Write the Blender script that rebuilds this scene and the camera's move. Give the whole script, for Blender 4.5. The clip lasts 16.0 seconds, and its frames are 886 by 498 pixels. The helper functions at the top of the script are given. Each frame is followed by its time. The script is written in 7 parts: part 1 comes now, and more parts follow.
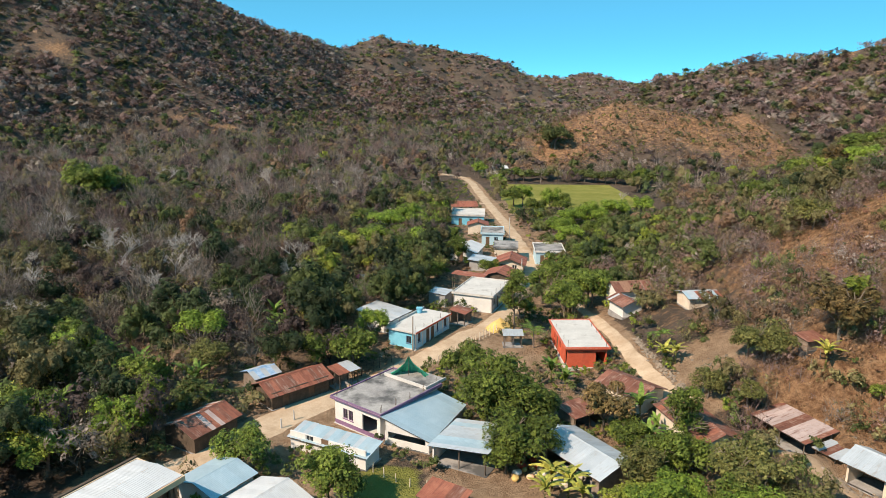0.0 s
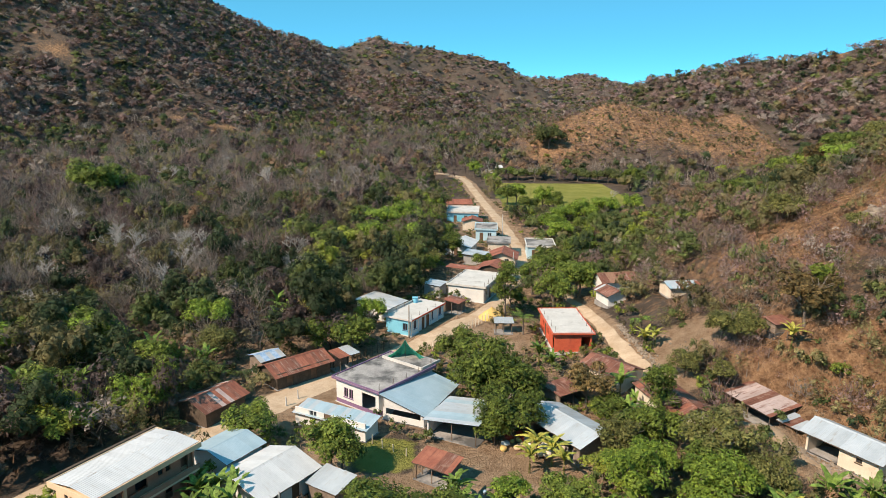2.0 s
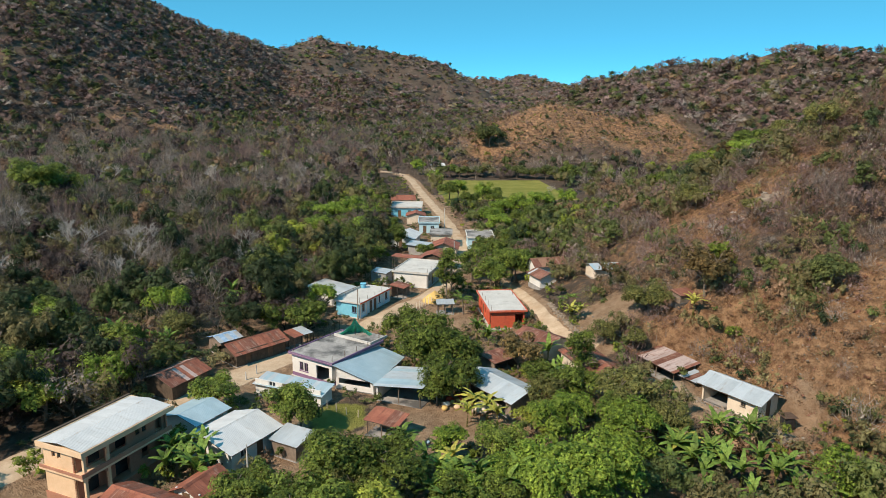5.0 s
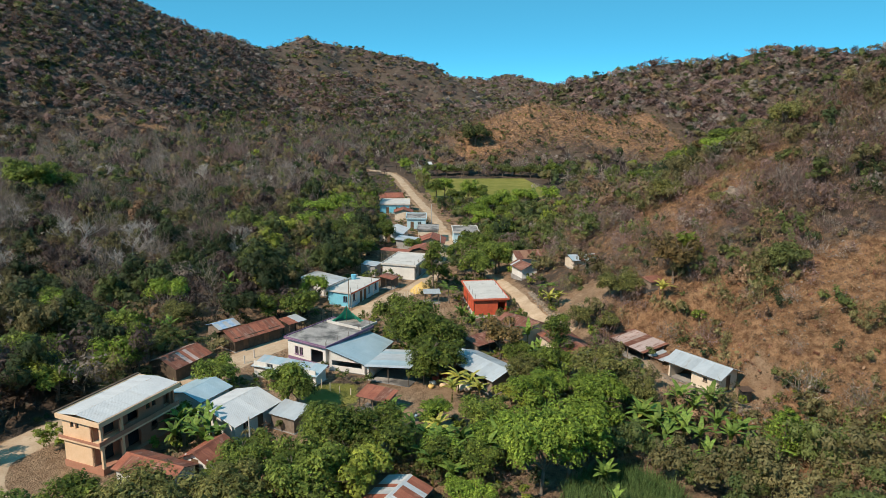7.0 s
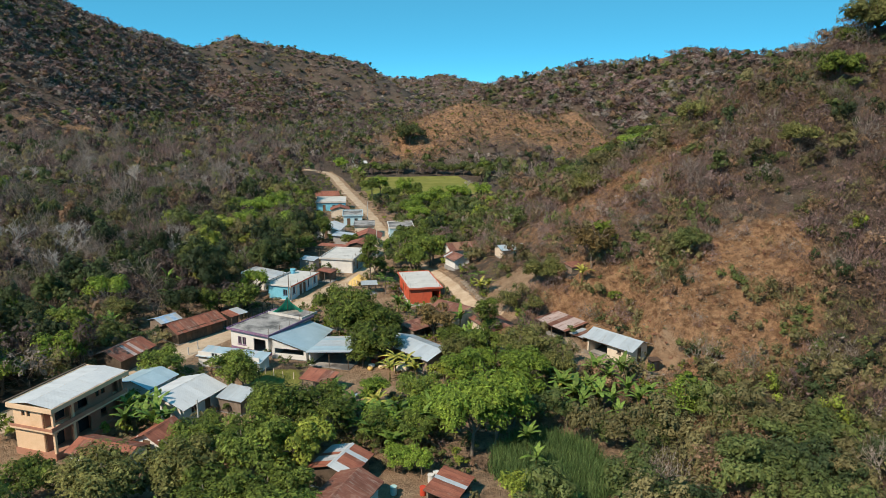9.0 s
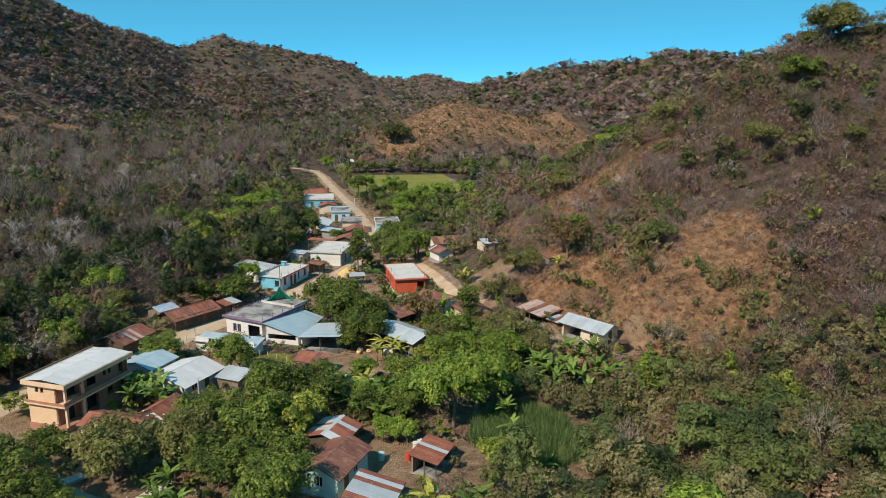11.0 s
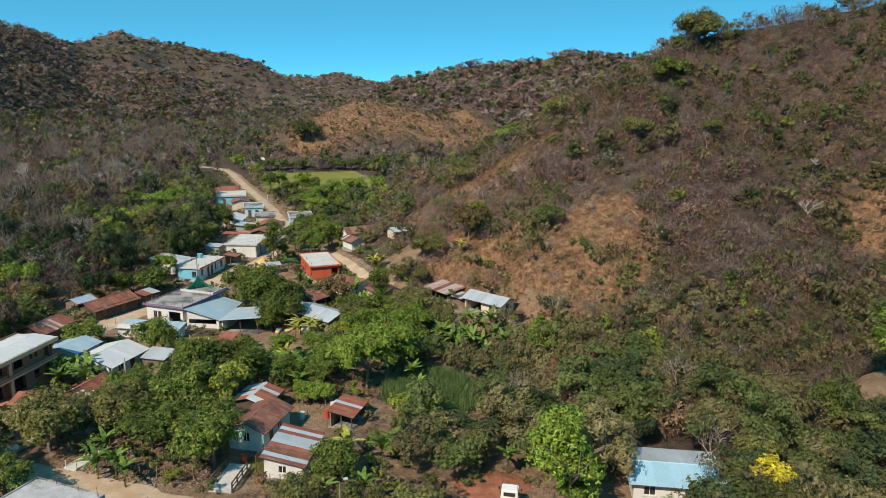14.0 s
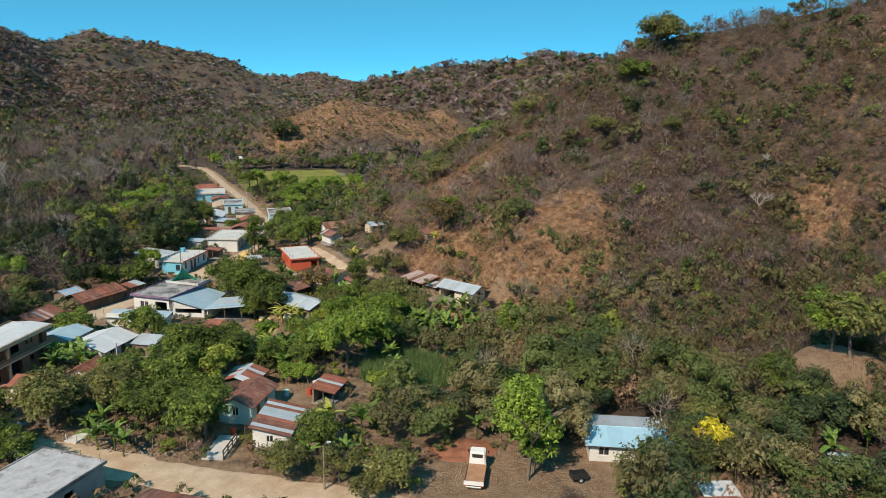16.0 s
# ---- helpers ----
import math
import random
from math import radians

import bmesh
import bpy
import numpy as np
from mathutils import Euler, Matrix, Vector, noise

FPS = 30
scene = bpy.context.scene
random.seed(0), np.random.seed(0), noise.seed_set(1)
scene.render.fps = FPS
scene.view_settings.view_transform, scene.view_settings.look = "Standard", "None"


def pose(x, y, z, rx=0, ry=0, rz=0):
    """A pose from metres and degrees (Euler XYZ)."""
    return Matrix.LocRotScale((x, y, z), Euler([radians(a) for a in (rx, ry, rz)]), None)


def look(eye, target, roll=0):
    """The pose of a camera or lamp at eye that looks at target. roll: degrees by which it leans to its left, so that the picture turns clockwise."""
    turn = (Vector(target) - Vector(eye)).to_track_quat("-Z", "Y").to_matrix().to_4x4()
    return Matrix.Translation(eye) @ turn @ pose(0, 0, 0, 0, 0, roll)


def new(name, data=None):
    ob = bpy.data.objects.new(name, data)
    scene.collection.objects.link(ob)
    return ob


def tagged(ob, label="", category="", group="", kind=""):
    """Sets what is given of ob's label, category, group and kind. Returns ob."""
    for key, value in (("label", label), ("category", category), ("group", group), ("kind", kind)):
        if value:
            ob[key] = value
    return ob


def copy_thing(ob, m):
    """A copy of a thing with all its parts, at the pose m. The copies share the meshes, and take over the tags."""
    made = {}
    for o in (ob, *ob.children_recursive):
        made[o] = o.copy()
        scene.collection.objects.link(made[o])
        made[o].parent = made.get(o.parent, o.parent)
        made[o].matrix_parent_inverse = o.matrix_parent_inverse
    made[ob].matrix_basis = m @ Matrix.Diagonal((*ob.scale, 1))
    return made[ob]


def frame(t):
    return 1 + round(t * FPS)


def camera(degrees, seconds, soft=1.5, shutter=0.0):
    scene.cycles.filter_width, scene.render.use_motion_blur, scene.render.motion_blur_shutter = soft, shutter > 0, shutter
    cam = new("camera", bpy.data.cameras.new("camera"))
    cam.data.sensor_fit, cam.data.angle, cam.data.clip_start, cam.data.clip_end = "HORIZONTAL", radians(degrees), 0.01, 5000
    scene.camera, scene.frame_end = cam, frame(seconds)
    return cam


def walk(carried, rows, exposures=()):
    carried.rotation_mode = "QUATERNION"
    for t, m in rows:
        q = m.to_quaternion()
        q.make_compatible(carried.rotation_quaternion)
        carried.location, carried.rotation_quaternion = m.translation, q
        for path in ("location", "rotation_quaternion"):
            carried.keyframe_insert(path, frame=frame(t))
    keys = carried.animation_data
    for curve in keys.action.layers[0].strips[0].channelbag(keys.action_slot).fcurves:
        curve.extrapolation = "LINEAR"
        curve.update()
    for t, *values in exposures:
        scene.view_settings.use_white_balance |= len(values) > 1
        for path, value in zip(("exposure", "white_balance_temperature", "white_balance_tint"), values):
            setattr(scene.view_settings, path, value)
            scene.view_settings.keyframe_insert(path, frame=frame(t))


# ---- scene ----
# A drone backs away along a valley over a hillside village: metres, x right, y ahead, z up.
cam = camera(66.0, 16.0, soft=0.65)
METRES, EYE, TILT, LEAN, TURN = 50.4, 33.0, 0.0, 0.0, 0.0
ROWS = [
    (0.0, 0.0, 0.0, 0.0, 0.11, -12.61, -0.49),
    (0.5, -0.0003, -0.0274, -0.001, 1.05, -12.6, -0.53),
    (1.0, 0.0005, -0.0558, -0.0014, 2.17, -12.6, -0.54),
    (1.5, 0.0029, -0.0846, -0.0013, 2.23, -12.58, -0.53),
    (2.0, 0.006, -0.1144, -0.0011, -0.19, -12.55, -0.53),
    (2.5, 0.0068, -0.1447, -0.0012, -2.96, -12.52, -0.57),
    (3.0, 0.0065, -0.1751, -0.0014, -4.58, -12.5, -0.6),
    (3.5, 0.0066, -0.2054, -0.0021, -4.74, -12.49, -0.65),
    (6.0, 0.0026, -0.3608, -0.0025, -5.24, -12.48, -0.64),
    (6.5, 0.0009, -0.3923, -0.002, -5.82, -12.48, -0.62),
    (7.0, -0.0003, -0.4241, -0.0013, -5.9, -12.49, -0.59),
    (7.5, -0.0008, -0.4558, -0.0011, -7.26, -12.49, -0.58),
    (8.0, -0.0041, -0.4877, -0.0007, -9.1, -12.49, -0.57),
    (8.5, -0.0069, -0.5191, -0.0004, -9.72, -12.49, -0.53),
    (9.0, -0.0085, -0.5507, -0.0003, -11.28, -12.48, -0.5),
    (11.5, -0.0329, -0.7072, 0.0009, -12.46, -12.49, -0.67),
    (12.0, -0.0382, -0.7388, -0.0005, -12.47, -12.49, -0.7),
    (12.5, -0.0438, -0.7705, -0.0019, -12.48, -12.5, -0.72),
    (13.0, -0.0462, -0.803, -0.003, -13.34, -12.51, -0.71),
    (13.5, -0.0523, -0.8351, -0.0046, -16.16, -12.49, -0.72),
    (14.0, -0.0592, -0.8675, -0.0055, -19.72, -12.49, -0.66),
    (14.5, -0.0686, -0.8988, -0.0055, -21.51, -12.49, -0.62),
    (15.0, -0.0769, -0.9294, -0.0059, -21.61, -12.5, -0.63),
    (15.5, -0.0846, -0.9598, -0.0057, -21.62, -12.5, -0.65),
    (16.0, -0.0935, -0.9901, -0.0063, -21.63, -12.51, -0.7),
]
walk(cam, [(t, pose(0, 0, EYE, TILT, LEAN, TURN) @ pose(METRES * x, METRES * y, METRES * z, 90 + pitch, roll, yaw)) for t, x, y, z, yaw, pitch, roll in ROWS],
     exposures=[(0.0, 0.82, 8000, 15.5), (3.7, 0.80, 7950, 15), (5.8, 0.50, 7550, 11.5), (16.0, 0.46, 7550, 11.5)])

# ---- world, sun ----
SUN_DIR = Vector((-0.70, -0.52, 0.85)).normalized()  # towards the sun
world = bpy.data.worlds.new("sky_world")
scene.world = world
world.use_nodes = True
wn = world.node_tree
wn.nodes.clear()
sky = wn.nodes.new("ShaderNodeTexSky")
sky.sky_type = "NISHITA"
sky.sun_disc = False
sky.sun_elevation = math.asin(SUN_DIR.z)
sky.sun_rotation = math.atan2(SUN_DIR.x, SUN_DIR.y)
sky.altitude = 12000
sky.air_density, sky.dust_density, sky.ozone_density = 1.0, 0.0, 2.5
bgn = wn.nodes.new("ShaderNodeBackground")
bgn.inputs["Strength"].default_value = 0.15
won = wn.nodes.new("ShaderNodeOutputWorld")
vivid = wn.nodes.new("ShaderNodeHueSaturation")
vivid.inputs["Saturation"].default_value = 1.2
vivid.inputs["Hue"].default_value = 0.48
gain = wn.nodes.new("ShaderNodeMix")
gain.data_type, gain.blend_type = "RGBA", "MULTIPLY"
gain.inputs["Factor"].default_value = 1.0
gain.inputs["B"].default_value = (0.62, 1.12, 1.0, 1.0)
wn.links.new(sky.outputs[0], vivid.inputs["Color"])
wn.links.new(vivid.outputs[0], gain.inputs["A"])
even = wn.nodes.new("ShaderNodeMix")  # a flat blue mixed in evens the sky colour out
even.data_type = "RGBA"
even.inputs["Factor"].default_value = 0.48
even.inputs["B"].default_value = (0.38, 2.65, 4.8, 1.0)
wn.links.new(gain.outputs["Result"], even.inputs["A"])
wn.links.new(even.outputs["Result"], bgn.inputs["Color"])
wn.links.new(bgn.outputs[0], won.inputs["Surface"])
sun_data = bpy.data.lights.new("sun", "SUN")
sun_data.energy, sun_data.angle, sun_data.color = 3.5, radians(0.53), (1.0, 0.915, 0.81)
sun_ob = new("sun", sun_data)
sun_ob.matrix_world = look(SUN_DIR * 100, (0, 0, 0))

# ---- materials ----
def node(nt, kind, **inputs):
    n = nt.nodes.new(kind)
    for k, v in inputs.items():
        n.inputs[k.replace("_", " ")].default_value = v
    return n


def rgba(c):
    return (c[0], c[1], c[2], 1.0)


def surface(name, c1, c2, scale=1.0, rough=0.8, metal=0.0, bump=0.3, grain=12.0, spot=None, spot_scale=0.35,
            spot_at=0.55, rnd=0.0, island=0.0, spec=0.3, streak=None, streak_at=0.5):
    """Two-tone noise colour with finer grain, broad stains, relief and piece-to-piece change, all at real size."""
    m = bpy.data.materials.new(name)
    m.use_nodes = True
    nt = m.node_tree
    nt.nodes.clear()
    link = nt.links.new
    geo = nt.nodes.new("ShaderNodeNewGeometry")
    pos = geo.outputs["Position"]
    n1 = node(nt, "ShaderNodeTexNoise", Scale=scale, Detail=6.0, Roughness=0.65)
    n2 = node(nt, "ShaderNodeTexNoise", Scale=scale * grain, Detail=3.0, Roughness=0.6)
    link(pos, n1.inputs["Vector"]), link(pos, n2.inputs["Vector"])
    add = nt.nodes.new("ShaderNodeMath")
    add.operation = "MULTIPLY_ADD"
    link(n2.outputs["Fac"], add.inputs[0])
    add.inputs[1].default_value = 0.45
    link(n1.outputs["Fac"], add.inputs[2])
    ramp = nt.nodes.new("ShaderNodeMapRange")
    link(add.outputs[0], ramp.inputs["Value"])
    ramp.inputs["From Min"].default_value, ramp.inputs["From Max"].default_value = 0.5, 0.95
    mix = nt.nodes.new("ShaderNodeMix")
    mix.data_type = "RGBA"
    mix.inputs["A"].default_value, mix.inputs["B"].default_value = rgba(c1), rgba(c2)
    link(ramp.outputs[0], mix.inputs["Factor"])
    colour = mix.outputs["Result"]
    if spot:
        n3 = node(nt, "ShaderNodeTexNoise", Scale=spot_scale, Detail=5.0, Roughness=0.6)
        link(pos, n3.inputs["Vector"])
        r3 = nt.nodes.new("ShaderNodeMapRange")
        link(n3.outputs["Fac"], r3.inputs["Value"])
        r3.inputs["From Min"].default_value, r3.inputs["From Max"].default_value = spot_at, spot_at + 0.14
        m3 = nt.nodes.new("ShaderNodeMix")
        m3.data_type = "RGBA"
        link(r3.outputs[0], m3.inputs["Factor"])
        link(colour, m3.inputs["A"])
        m3.inputs["B"].default_value = rgba(spot)
        colour = m3.outputs["Result"]
    if streak:  # runs of rust or dirt down each sheet
        tex = nt.nodes.new("ShaderNodeTexCoord")
        shift = nt.nodes.new("ShaderNodeVectorMath")
        shift.operation = "MULTIPLY_ADD"
        link(tex.outputs["Object"], shift.inputs[0])
        shift.inputs[1].default_value = (4.5, 0.55, 1.0)
        info = nt.nodes.new("ShaderNodeObjectInfo")
        far = nt.nodes.new("ShaderNodeMath")
        far.operation = "MULTIPLY"
        link(info.outputs["Random"], far.inputs[0])
        far.inputs[1].default_value = 60.0
        link(far.outputs[0], shift.inputs[2])
        n4 = node(nt, "ShaderNodeTexNoise", Scale=1.0, Detail=5.0, Roughness=0.65)
        link(shift.outputs[0], n4.inputs["Vector"])
        r4 = nt.nodes.new("ShaderNodeMapRange")
        link(n4.outputs["Fac"], r4.inputs["Value"])
        r4.inputs["From Min"].default_value, r4.inputs["From Max"].default_value = streak_at, streak_at + 0.16
        m4 = nt.nodes.new("ShaderNodeMix")
        m4.data_type = "RGBA"
        link(r4.outputs[0], m4.inputs["Factor"]), link(colour, m4.inputs["A"])
        m4.inputs["B"].default_value = rgba(streak)
        colour = m4.outputs["Result"]
    if rnd or island:
        hsv = nt.nodes.new("ShaderNodeHueSaturation")
        r = nt.nodes.new("ShaderNodeMapRange")
        amount = rnd or island
        src = nt.nodes.new("ShaderNodeObjectInfo").outputs["Random"] if rnd else geo.outputs["Random Per Island"]
        link(src, r.inputs["Value"])
        r.inputs["To Min"].default_value, r.inputs["To Max"].default_value = 1 - amount, 1 + amount
        link(r.outputs[0], hsv.inputs["Value"])
        link(colour, hsv.inputs["Color"])
        colour = hsv.outputs["Color"]
    bsdf = nt.nodes.new("ShaderNodeBsdfPrincipled")
    link(colour, bsdf.inputs["Base Color"])
    bsdf.inputs["Roughness"].default_value, bsdf.inputs["Metallic"].default_value = rough, metal
    bsdf.inputs["Specular IOR Level"].default_value = spec
    if bump:
        b = node(nt, "ShaderNodeBump", Strength=bump, Distance=0.05)
        link(add.outputs[0], b.inputs["Height"])
        link(b.outputs[0], bsdf.inputs["Normal"])
    out = nt.nodes.new("ShaderNodeOutputMaterial")
    link(bsdf.outputs[0], out.inputs["Surface"])
    return m


def foliage(name, c1, c2, tint=False, translucent=0.2, obj=0.25, speck=3.0, lace=0.0):
    """Leaves: each leaf differs, each tree differs, and some light comes through."""
    m = bpy.data.materials.new(name)
    m.use_nodes = True
    nt = m.node_tree
    nt.nodes.clear()
    link = nt.links.new
    geo = nt.nodes.new("ShaderNodeNewGeometry")
    if tint:
        att = nt.nodes.new("ShaderNodeAttribute")
        att.attribute_name = "tint"
        colour = att.outputs["Color"]
    else:
        mix = nt.nodes.new("ShaderNodeMix")
        mix.data_type = "RGBA"
        mix.inputs["A"].default_value, mix.inputs["B"].default_value = rgba(c1), rgba(c2)
        n1 = node(nt, "ShaderNodeTexNoise", Scale=0.45, Detail=3.0)
        link(geo.outputs["Position"], n1.inputs["Vector"])
        avg = nt.nodes.new("ShaderNodeMath")
        avg.operation = "MULTIPLY_ADD"
        link(geo.outputs["Random Per Island"], avg.inputs[0])
        avg.inputs[1].default_value = 0.6
        sub = nt.nodes.new("ShaderNodeMapRange")
        link(n1.outputs["Fac"], sub.inputs["Value"])
        sub.inputs["From Min"].default_value, sub.inputs["From Max"].default_value = 0.35, 0.65
        sub.inputs["To Min"].default_value, sub.inputs["To Max"].default_value = -0.1, 0.5
        link(sub.outputs[0], avg.inputs[2])
        link(avg.outputs[0], mix.inputs["Factor"])
        colour = mix.outputs["Result"]
    hsv = nt.nodes.new("ShaderNodeHueSaturation")
    r = nt.nodes.new("ShaderNodeMapRange")
    link(geo.outputs["Random Per Island"], r.inputs["Value"])
    r.inputs["To Min"].default_value, r.inputs["To Max"].default_value = 0.72, 1.25
    v = r.outputs[0]
    if obj and not tint:
        r2 = nt.nodes.new("ShaderNodeMapRange")
        link(nt.nodes.new("ShaderNodeObjectInfo").outputs["Random"], r2.inputs["Value"])
        r2.inputs["To Min"].default_value, r2.inputs["To Max"].default_value = 1 - obj, 1 + obj
        mul = nt.nodes.new("ShaderNodeMath")
        mul.operation = "MULTIPLY"
        link(v, mul.inputs[0]), link(r2.outputs[0], mul.inputs[1])
        v = mul.outputs[0]
    # speckle varies leaf tone and puts shaded gaps between leaves into the colour
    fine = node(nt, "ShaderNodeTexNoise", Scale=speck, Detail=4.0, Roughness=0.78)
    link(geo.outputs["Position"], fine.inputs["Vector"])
    gap_shade = nt.nodes.new("ShaderNodeMapRange")
    link(fine.outputs["Fac"], gap_shade.inputs["Value"])
    gap_shade.inputs["From Min"].default_value, gap_shade.inputs["From Max"].default_value = 0.33, 0.68
    gap_shade.inputs["To Min"].default_value, gap_shade.inputs["To Max"].default_value = (0.5, 1.4) if tint else (0.36, 1.55)
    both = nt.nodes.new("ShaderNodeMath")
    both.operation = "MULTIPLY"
    link(v, both.inputs[0]), link(gap_shade.outputs[0], both.inputs[1])
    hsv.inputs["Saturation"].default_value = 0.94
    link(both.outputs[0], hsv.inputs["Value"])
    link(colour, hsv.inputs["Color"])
    bump = node(nt, "ShaderNodeBump", Strength=0.4, Distance=0.15)
    link(fine.outputs["Fac"], bump.inputs["Height"])
    d = node(nt, "ShaderNodeBsdfPrincipled", Roughness=0.6)
    d.inputs["Specular IOR Level"].default_value = 0.2
    link(hsv.outputs[0], d.inputs["Base Color"])
    link(bump.outputs[0], d.inputs["Normal"])
    t = nt.nodes.new("ShaderNodeBsdfTranslucent")
    link(hsv.outputs[0], t.inputs["Color"])
    ms = nt.nodes.new("ShaderNodeMixShader")
    ms.inputs[0].default_value = translucent
    link(d.outputs[0], ms.inputs[1]), link(t.outputs[0], ms.inputs[2])
    out = nt.nodes.new("ShaderNodeOutputMaterial")
    shade = ms.outputs[0]
    if lace:  # each spray is a lace of leaflets with gaps between
        cut = node(nt, "ShaderNodeTexNoise", Scale=lace, Detail=2.5, Roughness=0.6)
        link(geo.outputs["Position"], cut.inputs["Vector"])
        gap = nt.nodes.new("ShaderNodeMath")
        gap.operation = "GREATER_THAN"
        link(cut.outputs["Fac"], gap.inputs[0])
        gap.inputs[1].default_value = 0.51
        spray = nt.nodes.new("ShaderNodeAttribute")
        spray.attribute_name = "tint"
        only = nt.nodes.new("ShaderNodeMath")
        only.operation = "MULTIPLY"
        link(gap.outputs[0], only.inputs[0]), link(spray.outputs["Alpha"], only.inputs[1])
        clear = nt.nodes.new("ShaderNodeBsdfTransparent")
        open_mix = nt.nodes.new("ShaderNodeMixShader")
        link(only.outputs[0], open_mix.inputs[0]), link(shade, open_mix.inputs[1]), link(clear.outputs[0], open_mix.inputs[2])
        shade = open_mix.outputs[0]
    link(shade, out.inputs["Surface"])
    return m


def ground_material():
    """Forest litter, dry straw grass, bare earth and turf, mixed by the sheet's own cover attribute and broken by noise."""
    m = bpy.data.materials.new("hill_ground")
    m.use_nodes = True
    nt = m.node_tree
    nt.nodes.clear()
    link = nt.links.new
    geo = nt.nodes.new("ShaderNodeNewGeometry")
    pos = geo.outputs["Position"]
    att = nt.nodes.new("ShaderNodeAttribute")
    att.attribute_name = "cover"
    sep = nt.nodes.new("ShaderNodeSeparateColor")
    link(att.outputs["Color"], sep.inputs[0])

    def two(c1, c2, s, lo=0.35, hi=0.65):
        n = node(nt, "ShaderNodeTexNoise", Scale=s, Detail=8.0, Roughness=0.7)
        link(pos, n.inputs["Vector"])
        r = nt.nodes.new("ShaderNodeMapRange")
        link(n.outputs["Fac"], r.inputs["Value"])
        r.inputs["From Min"].default_value, r.inputs["From Max"].default_value = lo, hi
        mx = nt.nodes.new("ShaderNodeMix")
        mx.data_type = "RGBA"
        mx.inputs["A"].default_value, mx.inputs["B"].default_value = rgba(c1), rgba(c2)
        link(r.outputs[0], mx.inputs["Factor"])
        return mx.outputs["Result"], n.outputs["Fac"]

    litter, _ = two((0.09, 0.068, 0.055), (0.205, 0.15, 0.118), 0.5)
    straw, _ = two((0.20, 0.105, 0.06), (0.50, 0.295, 0.17), 0.9, 0.4, 0.62)
    earth, _ = two((0.29, 0.185, 0.12), (0.49, 0.34, 0.23), 0.6)
    turf, _ = two((0.21, 0.22, 0.05), (0.34, 0.32, 0.095), 0.12)
    edge = node(nt, "ShaderNodeTexNoise", Scale=0.8, Detail=6.0, Roughness=0.7)
    link(pos, edge.inputs["Vector"])
    canopy, _ = two((0.05, 0.043, 0.034), (0.13, 0.10, 0.082), 0.12, 0.38, 0.62)
    patch = node(nt, "ShaderNodeTexNoise", Scale=0.9, Detail=5.0, Roughness=0.7)
    link(pos, patch.inputs["Vector"])
    mixc = nt.nodes.new("ShaderNodeMix")
    mixc.data_type = "RGBA"
    link(patch.outputs["Fac"], mixc.inputs["Factor"]), link(litter, mixc.inputs["A"]), link(canopy, mixc.inputs["B"])
    colour = mixc.outputs["Result"]
    for other, channel in ((straw, 0), (earth, 1), (turf, 2)):
        a = nt.nodes.new("ShaderNodeMath")
        a.operation = "ADD"
        link(sep.outputs[channel], a.inputs[0]), link(edge.outputs["Fac"], a.inputs[1])
        r = nt.nodes.new("ShaderNodeMapRange")
        link(a.outputs[0], r.inputs["Value"])
        r.inputs["From Min"].default_value, r.inputs["From Max"].default_value = 0.85, 1.1
        mx = nt.nodes.new("ShaderNodeMix")
        mx.data_type = "RGBA"
        link(r.outputs[0], mx.inputs["Factor"]), link(colour, mx.inputs["A"]), link(other, mx.inputs["B"])
        colour = mx.outputs["Result"]
    bsdf = node(nt, "ShaderNodeBsdfPrincipled", Roughness=0.95)
    bsdf.inputs["Specular IOR Level"].default_value = 0.1
    link(colour, bsdf.inputs["Base Color"])
    fine = node(nt, "ShaderNodeTexNoise", Scale=2.5, Detail=6.0, Roughness=0.75)
    link(pos, fine.inputs["Vector"])
    b = node(nt, "ShaderNodeBump", Strength=1.0, Distance=0.8)
    link(fine.outputs["Fac"], b.inputs["Height"])
    link(b.outputs[0], bsdf.inputs["Normal"])
    out = nt.nodes.new("ShaderNodeOutputMaterial")
    link(bsdf.outputs[0], out.inputs["Surface"])
    return m


GROUND = ground_material()
ROAD = surface("dirt_road", (0.37, 0.26, 0.172), (0.56, 0.43, 0.315), 0.5, 0.95, bump=0.4, grain=9, spot=(0.40, 0.265, 0.165), spot_scale=0.16)
STONE = surface("field_stone", (0.15, 0.12, 0.095), (0.33, 0.27, 0.215), 1.5, 0.9, bump=0.5, rnd=0.25)
ZINC = surface("zinc_sheet", (0.40, 0.45, 0.49), (0.52, 0.56, 0.59), 0.6, 0.5, 0.25, bump=0.05, spot=(0.42, 0.40, 0.38), spot_scale=0.5, spot_at=0.62, rnd=0.1, streak=(0.36, 0.33, 0.31), streak_at=0.56)
ZINC_BLUE = surface("blue_zinc_sheet", (0.30, 0.43, 0.50), (0.42, 0.54, 0.60), 0.5, 0.5, 0.2, bump=0.05, spot=(0.45, 0.45, 0.44), spot_scale=0.6, spot_at=0.64, rnd=0.06)
ZINC_WHITE = surface("pale_roof_sheet", (0.50, 0.52, 0.54), (0.62, 0.63, 0.64), 0.5, 0.55, 0.1, bump=0.05, spot=(0.45, 0.42, 0.40), spot_scale=0.5, spot_at=0.63, rnd=0.06, streak=(0.45, 0.43, 0.42), streak_at=0.57)
RUST = surface("rusted_sheet", (0.15, 0.055, 0.04), (0.27, 0.115, 0.08), 0.9, 0.75, 0.15, bump=0.1, spot=(0.36, 0.22, 0.17), spot_scale=0.8, spot_at=0.60, rnd=0.22, streak=(0.34, 0.23, 0.19), streak_at=0.52)
